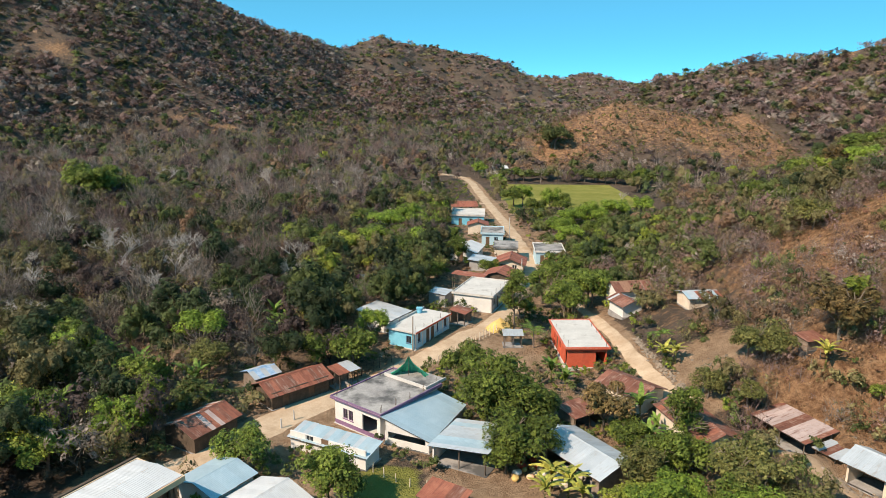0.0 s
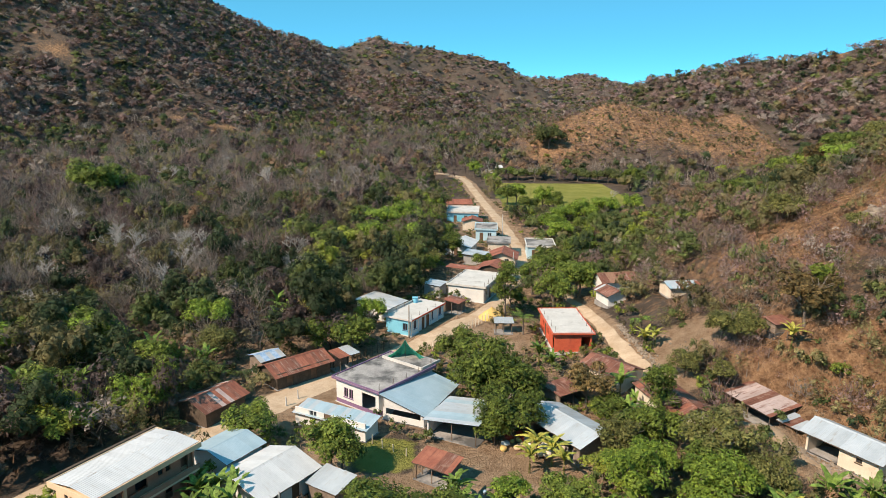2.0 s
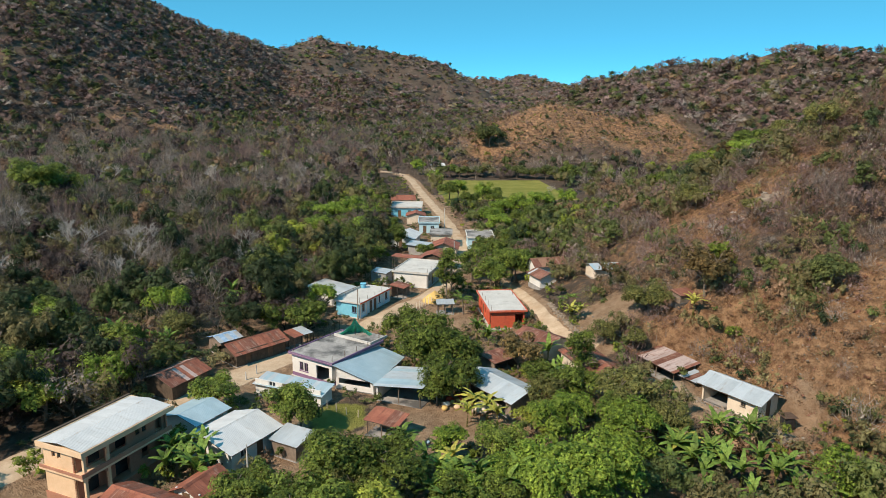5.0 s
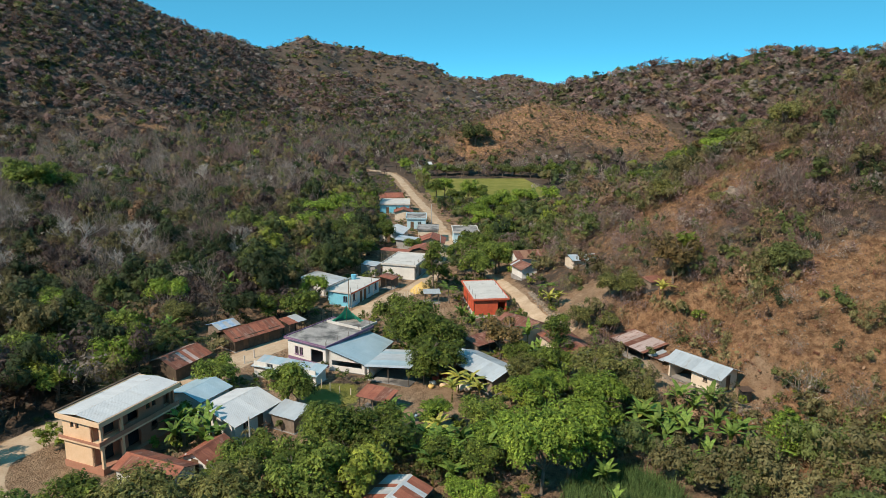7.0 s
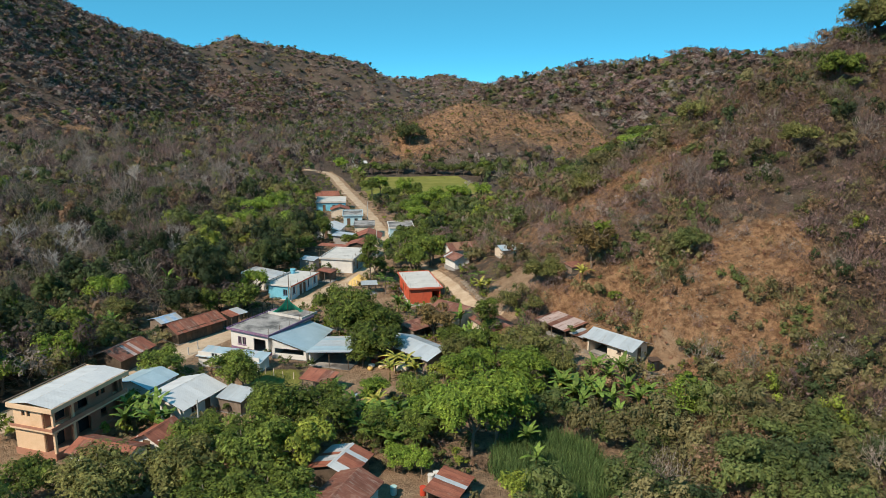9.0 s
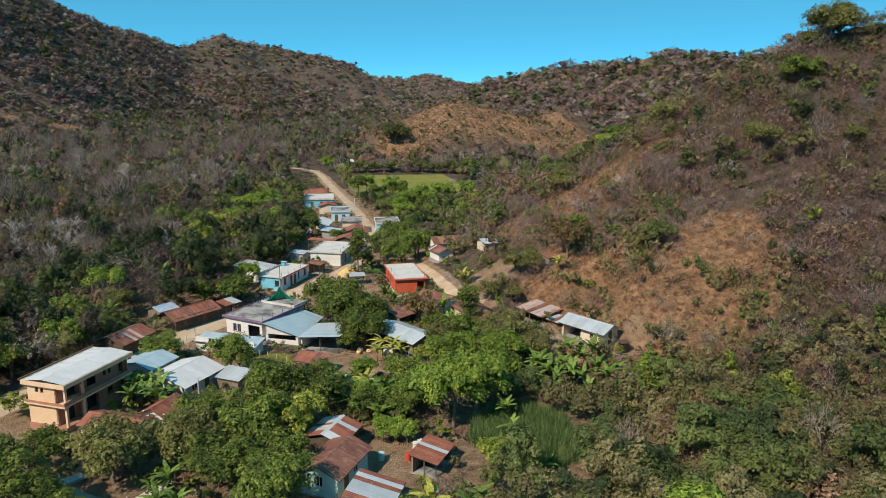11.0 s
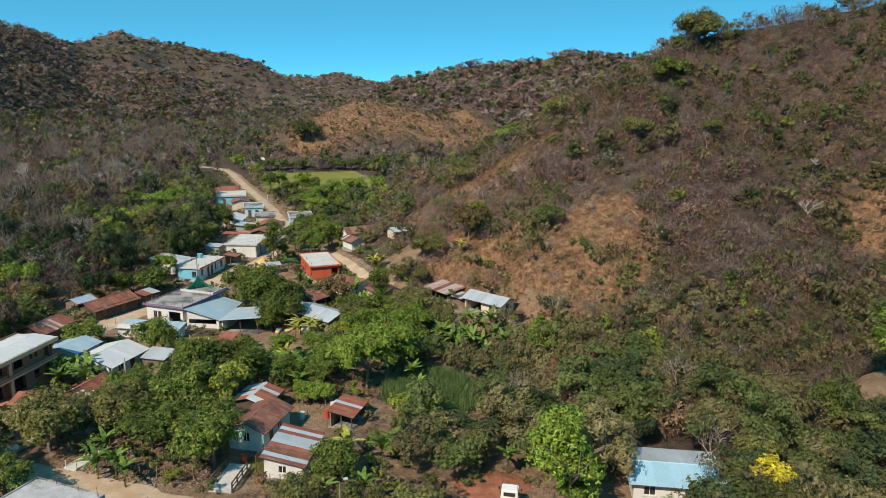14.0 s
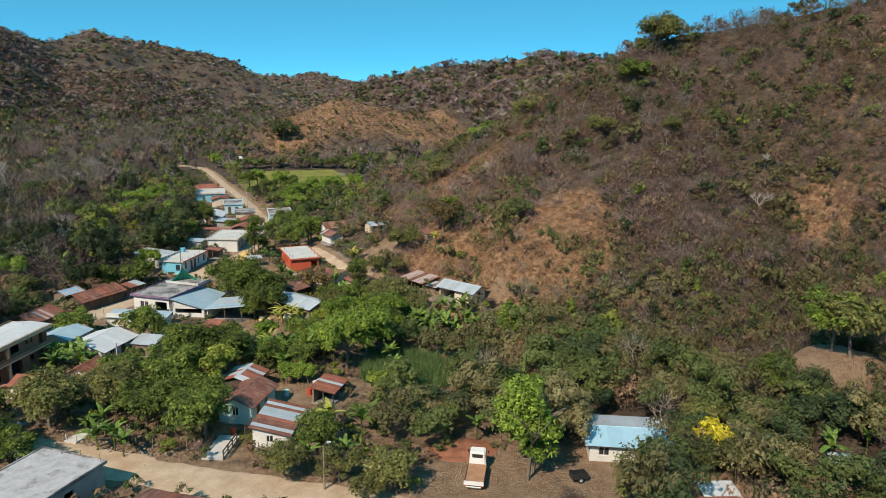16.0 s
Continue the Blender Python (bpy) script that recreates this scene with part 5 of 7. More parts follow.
PATTERNS = {
    "mango": [tree_kind("mango_tree", "dense dark green mango tree", 11 + i, 3.0, 4.6, LEAF_MANGO, clumps=22, count=3000, size=0.2) for i in range(3)],
    "bright": [tree_kind("tree", "bright green leafy tree", 21 + i, 3.0, 5.0, LEAF_BRIGHT, clumps=20, count=2900, size=0.2) for i in range(2)],
    "yellow": [tree_kind("tree", "yellow-green leafy village tree", 31, 3.0, 4.6, LEAF_YELLOW, clumps=18, count=2200)],
    "olive": [tree_kind("tree", "olive-green tree with thin dusty leaves", 41 + i, 3.0, 4.2, LEAF_OLIVE, clumps=22, count=2800, size=0.19, core=0.45) for i in range(3)],
    "bronze": [tree_kind("tree", "olive tree with bronzed young leaves", 51, 3.0, 5.4, LEAF_BROWN, clumps=16, count=2200)],
    "dark": [tree_kind("tree", "tall narrow dark green tree", 61, 3.0, 9.5, LEAF_MANGO, clumps=26, count=2300, dome=0.5)],
    "tall": [tree_kind("tree", "tall bright green tree with layered crown", 65, 3.0, 8.6, LEAF_BRIGHT, clumps=30, count=2600, dome=0.45)],
    "dark_bush": [tree_kind("tree", "dark olive bushy tree with feathery leaves", 67, 3.0, 4.0, LEAF_DUSK, clumps=22, count=2600, size=0.2, base=0.3)],
    "flower": [tree_kind("tree", "tree covered in yellow blossom", 71, 3.0, 3.0, LEAF_FLOWER, clumps=14, count=800, core=0.12)],
    "layered": [layered_kind(81)],
    "banana": [banana_kind(91 + i, LEAF_BANANA, "banana plant with broad arching green leaves") for i in range(3)],
    "dry": [banana_kind(101, LEAF_BANANA_DRY, "banana plant with yellowed leaves")],
    "palm": [palm_kind(111)],
    "bare": [bare_kind(121 + i) for i in range(3)],
}
def open_ground(x, y, margin=1.0, yards=0.9):
    """Where neither road, house, yard nor field lies."""
    ok = road_gap(x, y) > margin
    for cx, cy, hl, hw, yaw in FOOTPRINTS:
        ok &= ~inside(x, y, cx, cy, hl + margin, hw + margin, yaw)
    for cx, cy, r in YARDS:
        ok &= np.hypot(x - cx, y - cy) > r * yards
    return ok & ~in_field(x, y)


PLANTED = []
place_rng = random.Random(5)


def plant(kind, x, y, r=3.0, group=""):
    """Stands a copy of a pattern on the ground, its crown radius r."""
    for cx, cy, hl, hw, yaw in FOOTPRINTS:  # nothing grows through a house
        if bool(inside(np.array(x), np.array(y), cx, cy, hl - 0.2, hw - 0.2, yaw)):
            return None
    choice = PATTERNS[kind][place_rng.randrange(len(PATTERNS[kind]))]
    k = r / 3.0 * (1.0 if kind in ("banana", "dry", "palm") else 1.2)
    z = float(on_sheet(x, y))
    m = Matrix.LocRotScale((x, y, z - 0.05), Euler((0, 0, place_rng.uniform(0, 6.28))), None)
    ob = copy_thing(choice, m)
    ob.scale = (k * place_rng.uniform(0.93, 1.07), k * place_rng.uniform(0.93, 1.07), k * place_rng.uniform(0.9, 1.12))
    if group:
        tagged(ob, group=group)
    PLANTED.append((x, y, r))
    return ob


MANGO_AT = [(-10.1, 55.2, 2.7), (-9.0, 54.8, 2.2), (-4.9, 40.9, 3.3), (-0.1, 41.2, 3.5), (-11.9, 39.9, 2.4), (-26.4, 34.4, 2.4), (-7.3, 35.2, 2.5), (-3.8, 27.7, 2.7), (5.9, 72.7, 3.7), (8.3, 62.3, 3.3), (21.9, 124.0, 4.0), (25.1, 112.7, 3.6), (45.3, 65.5, 1.0), (7.3, 14.6, 2.3), (-9.2, 27.6, 3.1), (-3.3, 21.3, 3.3), (-6.5, 34.8, 3.3), (-3.0, 41.8, 3.4), (-21.1, 21.2, 2.4), (-16.9, 86.5, 2.8), (-12.1, 87.4, 2.9), (-16.0, 110.4, 2.0), (-32.8, 67.4, 2.3), (12.5, 105.7, 2.2), (3.1, 81.1, 2.9), (9.2, 69.9, 3.3), (5.0, 72.3, 2.9), (20.2, 108.2, 3.3), (17.8, 117.4, 3.0), (25.6, 112.1, 3.4)]
MANGO_MORE = [(-106, 206, 7.6), (-98, 214, 4.5), (6.3, 38.2, 2.2), (20.9, 59.7, 2.2), (95.1, 83.1, 3.5), (-19.8, 60.9, 2.5), (-27.5, 27.0, 3.4), (-24.6, 24.6, 3.0), (-13.4, 37.0, 2.2)]
YELLOW_AT = [(-2.6, 37.6, 2.2), (-2.0, 34.6, 2.8), (-38.3, 59.9, 3.3)]
OLIVE_AT = [(-18.5, 31.3, 3.5), (-12.1, 32.5, 2.8), (27.5, 54.7, 3.4), (29.4, 50.0, 2.2), (3.4, 11.2, 2.2), (8.2, 8.4, 1.9), (12.3, 5.3, 2.4), (9.8, 4.3, 1.5), (32.5, -4.8, 2.2), (33.5, -6.8, 1.7), (-19.1, 30.4, 3.4), (-12.6, 31.5, 2.7), (-30.7, 83.8, 2.9), (30.2, 72.1, 1.8), (33.4, 69.0, 1.7), (37.1, 73.7, 2.9), (2.1, 44.4, 1.8), (-3.4, 38.5, 2.4), (30.3, 49.2, 2.3), (111.0, 95.2, 4.8)]
DARK_AT = [(11.1, 100.6, 2.5), (24.6, 63.3, 2.0), (-31.0, 67.3, 1.8)]
BRONZE_AT = [(17.9, 68.8, 2.8), (43.9, 71.5, 3.2), (69.4, 117.4, 2.8)]
BRIGHT_AT = [(15.4, 34.9, 3.6), (23.3, 43.6, 2.6), (14.5, 43.5, 2.3), (6.6, 47.9, 1.8), (67.6, 4.8, 3.4), (-10.2, 95.4, 2.3), (-46.3, 82.0, 3.2), (74.2, 119.7, 3.8), (11.3, 41.9, 2.0), (11.6, 43.0, 1.6)]
LAYERED_AT = [(40.9, 37.3, 2.5)]
FLOWER_AT = [(44.6, -0.6, 2.7)]
BANANA_AT = [(-19.4, 49.4), (-17.7, 48.6), (-16.9, 50.5), (-17.6, 44.8), (-15.2, 48.0), (2.4, 47.2), (4.0, 45.5), (5.6, 47.1), (2.9, 41.7), (4.4, 39.4), (6.2, 42.0), (1.9, 49.5), (5.4, 37.0), (7.3, 38.5), (22.9, 66.8), (22.7, 62.4), (21.3, 64.3), (31.2, 42.2), (32.9, 42.8), (33.6, 40.5), (36.1, 41.9), (36.2, 39.2), (37.3, 38.0), (38.1, 37.0), (32.5, 36.7), (30.7, 37.0), (39.4, 36.2), (28.9, 38.3), (38.4, 40.8), (17.3, 46.9), (15.9, 44.4), (30.7, 47.3), (27.7, 43.1), (-14.8, 26.2), (-13.8, 23.0), (-12.1, 22.2), (-11.2, 20.6), (-13.5, 27.0), (12.6, 16.5), (13.9, 17.8), (5.7, 10.9), (9.3, 10.8), (36.4, 12.7), (35.7, 9.8), (53.2, -7.6)]
BANANA_MORE = [(-20.8, 48.4), (-19.8, 47.0), (-18.7, 46.6), (-17.4, 46.2), (-20.6, 46.0), (-16.4, 45.9), (52.6, -8.7), (23.9, 11.1), (1.8, 44.4), (7.1, 35.8), (20.8, 21.4), (20.9, 30.6), (6.5, 47.7), (10.7, 43.4), (57.6, -8.1), (-48.1, 88.7), (-43.8, 83.8), (-41.1, 82.1), (-38.2, 78.7), (-41.3, 80.2), (-29.7, 75.4), (-27.4, 74.6), (-24.9, 97.7), (-23.6, 99.1), (-24.2, 93.0), (4.4, 113.4), (7.6, 111.1), (-45.6, 81.6), (-36.5, 79.6), (-47.9, 70.1), (-56.5, 83.0), (-33.8, 67.6), (-10.2, 187.7), (-19.2, 182.9)]
DRY_AT = [(10.5, 58.0), (11.8, 56.8), (12.7, 54.9), (9.4, 55.4), (29.5, 81.1), (28.1, 81.3), (41.2, 68.9), (31.5, 46.4), (9.4, 17.5)]
PALM_AT = [(13.3, 93.6), (28.7, 85.6)]

for kind, spots in (("mango", MANGO_AT), ("mango", MANGO_MORE), ("yellow", YELLOW_AT), ("olive", OLIVE_AT), ("dark", DARK_AT), ("bronze", BRONZE_AT), ("bright", BRIGHT_AT), ("layered", LAYERED_AT), ("flower", FLOWER_AT)):
    for x, y, r in spots:
        plant(kind, x, y, r, "village trees")
for x, y, r in ((6.8, 178.7, 3.0), (3.1, 142.0, 3.0), (15.5, 303, 3.6), (23.4, 226, 3.6), (26.5, 227, 3.4), (41, 231, 2.2), (33.7, 180.6, 3.6), (38.7, 180.1, 4.0), (38.9, 165.1, 3.8), (47.6, 189.1, 4.2), (31.2, 141.5, 3.4), (24.5, 141, 3.2), (1.5, 160, 2.6), (-1, 188, 3.0), (-3, 215, 3.0), (7.5, 152.5, 2.0), (60.9, 207.7, 3.5), (-2.5, 128, 2.6), (9.5, 134, 2.0)):
    plant("bright" if (x * 7 + y) % 3 < 1.6 else "mango", x, y, r, "trees between the far houses")
BARE_AT = [(-91.4, 152.9), (-55.0, 119.7), (-49.2, 120.5), (-26.9, 118.3), (-137.7, 245.0), (-92.1, 288.3), (-60.9, 239.5), (-55.7, 254.2), (-32.2, 266.8),
           (-26.3, 252.7), (-37.6, 243.7), (-40.3, 213.9), (-42.8, 137.6), (-59.6, 95.5), (-101.8, 252.2), (-80.6, 160.0), (62, 236), (74, 118), (88, 62), (80, 52), (104, 52), (95, 44), (-64, 132), (-70, 141), (-59, 146), (-52, 136), (-84, 148), (-92, 160), (-30, 132), (-75, 122), (-48, 108), (-68, 112)]
for x, y in BARE_AT:
    plant("bare", x, y, place_rng.uniform(3.4, 5.2) if x < 60 else place_rng.uniform(1.6, 2.2), "leafless trees")
FAR_GREEN = [(-9.2, 141.2, 3.4, "mango"), (-12.9, 133.2, 3.0, "yellow"), (-15.5, 148, 3.8, "bright"), (-20.5, 145, 4.0, "yellow"), (-23.5, 138, 3.6, "mango"), (-4.5, 137, 3.0, "bright"),
             (-4.0, 150, 3.6, "bright"), (-8.5, 155, 3.8, "mango"), (-14, 160, 4.0, "bright"), (-2.5, 166, 3.6, "mango"), (-9, 170, 4.0, "bright"), (-19, 168, 4.0, "mango"), (-1.5, 178, 3.2, "bright"),
             (-21, 128, 3.2, "olive"), (-5.5, 125, 2.6, "olive"), (-1.5, 132, 2.6, "olive"), (-27, 150, 3.6, "mango"), (-8, 185, 3.6, "mango"), (-5, 197, 3.4, "bright")]
FIELD_ROW = [(27, 296), (31, 299), (35, 297), (39, 300), (43, 298), (47, 301), (57, 296), (61, 294), (65, 292.5), (69, 290), (73, 288), (77, 286), (81, 282), (79, 274), (76, 266), (86, 288)]
for x, y in FIELD_ROW:
    plant(place_rng.choice(("mango", "dark_bush", "dark_bush")), x, y, place_rng.uniform(2.8, 4.0), "trees along the playing field")
for x, y, r in ((34, 214, 3.4), (37, 212, 3.0), (20.5, 262, 3.2), (21, 255, 3.0), (28, 205, 3.0), (33, 176, 3.4), (29, 168, 3.2), (30, 160, 3.4)):
    plant("bright" if r > 3.1 else "mango", x, y, r, "trees beside the road")
for x, y, r, kind in FAR_GREEN:
    plant(kind, x, y, r, "trees between the far houses")
plant("tall", 25.3, 2.4, 2.9, "village trees")
plant("bright", 26.6, 3.6, 2.0, "village trees")
plant("palm", 34.6, 0.0, 1.5, "palms")
for x, y, r, kind in ((97, 160, 4.6, "mango"), (104, 166, 4.2, "mango"), (88, 152, 3.4, "bronze"), (93, 148, 3.4, "olive"), (83, 139, 3.2, "mango"), (64, 121, 2.8, "olive"), (55.1, 62.4, 2.8, "dark_bush"), (54.0, 334.0, 7.6, "dark_bush"), (72, 126, 3.0, "olive"), (78, 70.4, 2.9, "olive"), (90, 63.6, 2.5, "olive"),
                      (90, 171, 4.0, "mango"), (115, 176, 4.2, "olive"), (80, 152, 3.4, "olive"), (75, 164, 3.6, "mango"), (54.5, 99, 2.3, "olive"), (56.5, 84.5, 1.7, "olive"), (75, 98, 3.2, "olive"),
                      (40.5, 0.4, 2.3, "dark_bush"), (42.6, -2.8, 2.3, "dark_bush"), (46.0, -4.5, 2.4, "dark_bush"), (49.5, -1.0, 2.4, "dark_bush"), (47.5, 3.5, 2.5, "olive"), (52.5, 2.0, 2.5, "dark_bush")):
    plant(kind, x, y, r, "hillside trees" if y > 60 else "village trees")
plant("olive", 54.2, 101.5, 2.6, "hillside trees")
for x, y, r in ((96.9, 85.0, 2.6), (114.8, 99.5, 3.6), (108, 97.0, 2.4), (68, 2.5, 4.0), (72, -2, 3.2), (60, 6, 2.6)):
    plant("mango" if r < 3.5 else "olive", x, y, r, "hillside trees")
for x, y, r in ((7.2, 33.6, 1.4), (8.6, 33.2, 1.4), (9.8, 32.4, 1.3), (36, 76, 2.0)):
    plant("bright" if r < 1.6 else "olive", x, y, r, "village trees")
for kind, spots in (("banana", BANANA_AT), ("banana", BANANA_MORE), ("dry", DRY_AT), ("palm", PALM_AT)):
    for x, y in spots:
        plant(kind, x, y, place_rng.uniform(2.6, 3.5), "banana plants" if kind != "palm" else "palms")
GROVE = [(2.7, 47.3), (3.9, 45.6), (5.3, 43.8), (7.1, 42.5), (8.8, 41.7), (10.4, 42.1), (12.3, 41.7), (13.3, 39.2), (22.2, 70.6), (22.6, 66.6), (15.5, 80.2), (14.1, 82.5), (21.8, 43.4), (28.8, 44.5),
         (29.9, 42.9), (32.0, 43.9), (32.2, 41.3), (33.3, 40.2), (37.0, 45.5), (34.1, 46.8), (35.3, 45.6), (21.4, 34.7), (6.6, 45.3), (11.2, 40.2), (29.8, 40.6), (30.0, 45.3)]
FOREST_GROVE = [(-46.6, 88.5), (-41.9, 83.0), (-38.5, 81.7), (-32.3, 80.2), (-50.4, 70.8), (-52.1, 67.7), (-42.4, 70.1), (-26.0, 100.6), (-40.1, 66.9), (-49.2, 71.6), (-44.6, 86.5), (-30.3, 78.6)]
for spots, low, high in ((GROVE, 2.9, 3.8), (FOREST_GROVE, 3.2, 4.2)):
    for x, y in spots:
        if all(math.hypot(x - q[0], y - q[1]) > 1.0 for q in PLANTED):
            plant("dry" if place_rng.random() < 0.15 else "banana", x, y, place_rng.uniform(low, high), "banana plants")
for x, y, r, kind in ((7.1, 48.6, 2.3, "bright"), (12.1, 47.5, 2.3, "mango"), (13.8, 43.7, 2.6, "bright"), (17.5, 49.7, 2.8, "bright"), (18.6, 36.9, 3.6, "bright"), (24.4, 46.7, 3.2, "bright"), (23.2, 59.7, 2.3, "mango"),
                      (29.0, 51.2, 2.6, "olive"), (19.0, 57.4, 2.3, "olive"), (6.4, 61.0, 1.9, "mango"), (6.7, 39.7, 2.1, "bright"), (9.7, 37.6, 2.1, "mango"), (-5.6, 46.4, 2.4, "mango"),
                      (21.7, 40.6, 2.3, "mango"), (16.4, 54.2, 2.0, "yellow"), (20.6, 53.0, 2.2, "bright"), (25.4, 52.6, 2.2, "mango"), (2.0, 50.6, 1.7, "bright"), (19.5, 65.2, 1.9, "mango"), (26.4, 69.5, 2.0, "mango")):
    if all(math.hypot(x - q[0], y - q[1]) > 1.3 for q in PLANTED) and bool(np.all(open_ground(np.array([x]), np.array([y]), 0.6, 0.0))):
        plant(kind, x, y, r, "village trees")
for x, y, r in ((-42.7, 64.1, 3.4), (-52.6, 88.3, 3.2), (-45.8, 78.0, 3.0), (-57.3, 76.6, 3.4), (-34.6, 73.9, 3.2), (-33.0, 64.4, 2.8), (-33.6, 90.5, 3.2), (-58.0, 85.7, 3.2), (-47.9, 61.3, 3.2), (-39.8, 99.0, 3.0)):
    plant(("bright", "olive", "mango")[int(x * 10) % 3], x, y, r, "trees at the edge of the wood")
for kinds in PATTERNS.values():
    for ob in kinds:
        for o in (*ob.children_recursive, ob):
            bpy.data.objects.remove(o)


# ---- woodland and scrub ----
def road_view(x, y):
    """The open strip of road and houses up the valley."""
    left = np.interp(y, [104, 118, 135, 160, 200, 240, 330], [-5, -3, 0, 0, 1, -2, -2])
    right = np.interp(y, [104, 124, 146, 164, 230, 300, 330], [12, 19, 23, 23.5, 19.5, 15, 8])
    return (y > 104) & (y < 288) & (x > left) & (x < right)


def clear_of_plants(x, y, share=0.7):
    ok = np.ones(np.shape(x), bool)
    for px, py, r in PLANTED:
        ok &= np.hypot(x - px, y - py) > r * share
    return ok


def village(x, y):
    """The lived-in strip, where the trees are planted one by one."""
    west = (x < np.interp(y, [20, 45, 56, 66, 76, 86, 98, 112], [-42, -42, -35, -28, -23, -16, -12, -5]))
    east = (x > np.interp(y, [-30, 8, 12, 30, 45, 60, 75, 90, 130, 200], [30, 30, 15, 17, 28, 31, 32, 31, 28, 26]))
    return ~west & ~east & (y < 112)


def farm_front(x, y):
    """The low garden below the farmhouse and its sheds."""
    return inside(x, y, 36.5, 50.0, 13.5, 8.5, 122)


def in_cane(x, y):
    return ((x - 22.8) / 6.2) ** 2 + ((y - 31) / 7.5) ** 2 < 1 + 0.3 * wave(x, y, 3, 41)


def facing(x, y):
    """Slopes that look towards the valley."""
    h = land(x, y)
    gx, gy = (land(x + 2, y) - h) / 2, (land(x, y + 2) - h) / 2
    return gx * x + gy * (y + 10) > h - 36 - 25


def slivers(rs, n, length, width, low=0.7, reach=0.85):
    """Fine twigs fanning out of a unit crown."""
    d = rs.normal(size=(n, 3))
    d[:, 2] = np.abs(d[:, 2])
    d /= np.linalg.norm(d, axis=1, keepdims=True)
    c = d * rs.uniform(0.25, reach, (n, 1)) * np.array([1, 1, 0.95]) + [0, 0, low]
    t = d * 0.8 + rs.normal(size=(n, 3)) * 0.5 + [0, 0, 0.25]
    t /= np.linalg.norm(t, axis=1, keepdims=True)
    w = np.cross(t, rs.normal(size=(n, 3)))
    w /= np.linalg.norm(w, axis=1, keepdims=True)
    v = np.stack([c - w * width, c + w * width, c + t * length * rs.uniform(0.6, 1.3, (n, 1))], 1).reshape(-1, 3)
    return v, np.arange(n * 3).reshape(-1, 3)


def limb_arrays(rng, levels, forks, radius, height=0.75, sides=3):
    pieces = []
    for a, b, r0, r1 in branches(rng, height, 0.8, levels, forks, radius):
        m = Mesh().tube(a, b, r0, r1, sides, cap=False)
        ff = np.array(m.f)
        pieces.append((np.array([tuple(p) for p in m.v]), np.concatenate([ff[:, [0, 1, 2]], ff[:, [0, 2, 3]]])))
    return pieces


def leafy_wood(seed, cards, clumps, size, core=0.6, fine=False, base=0.1):
    return crown(np.random.RandomState(seed), 1.0, 1.6, clumps, cards, size, base, core, fine=fine)


def bare_wood(seed, twigs, levels=3, width=0.014):
    return join(limb_arrays(random.Random(seed), levels, 3, 0.045) + [slivers(np.random.RandomState(seed), twigs, 0.36, width)])


def brush_wood(seed, cards, twigs, size, width=0.02, stems=True, mounds=4):
    rs = np.random.RandomState(seed)
    c = [(rs.uniform(-0.55, 0.55), rs.uniform(-0.55, 0.55), rs.uniform(0.45, 1.15)) for _ in range(9)]
    iv, jf = icosahedron(False)
    mound = [(np.asarray(p) * [1, 1, 0.72] + iv * rs.uniform(0.16, 0.28) * rs.uniform(0.75, 1.25, (len(iv), 1)), jf) for p in c[:mounds]]
    return join(mound + [leaf_cards(rs, c, [0.36] * 9, cards, size), slivers(rs, twigs, 0.34, width, 0.35, 0.95)] + (limb_arrays(random.Random(seed), 1, 4, 0.04, 0.5) if stems else []))


TONE = {"green": ((0.072, 0.100, 0.029), (0.136, 0.168, 0.046)), "olive": ((0.12, 0.108, 0.044), (0.208, 0.18, 0.076)), "brown": ((0.18, 0.103, 0.063), (0.286, 0.172, 0.101)),
        "grey": ((0.192, 0.156, 0.132), (0.304, 0.252, 0.216)), "mauve": ((0.168, 0.105, 0.097), (0.262, 0.171, 0.155)), "lime": ((0.152, 0.2, 0.0208), (0.24, 0.288, 0.0336)),
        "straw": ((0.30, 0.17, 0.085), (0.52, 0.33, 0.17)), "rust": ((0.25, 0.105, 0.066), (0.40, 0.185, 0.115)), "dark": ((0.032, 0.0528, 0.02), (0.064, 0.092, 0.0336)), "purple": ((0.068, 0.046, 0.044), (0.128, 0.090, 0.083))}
POOLS = {"grey": (("bare", 0.85), ("brush", 1.0)), "mauve": (("bare", 0.5), ("brush", 1.0)), "purple": (("bare", 0.3), ("brush", 0.8), ("leafy", 1.0)), "brown": (("brush", 0.8), ("leafy", 1.0)), "olive": (("brush", 0.45), ("leafy", 1.0)), "straw": (("bare", 0.6), ("brush", 1.0)), "rust": (("brush", 0.7), ("leafy", 1.0))}


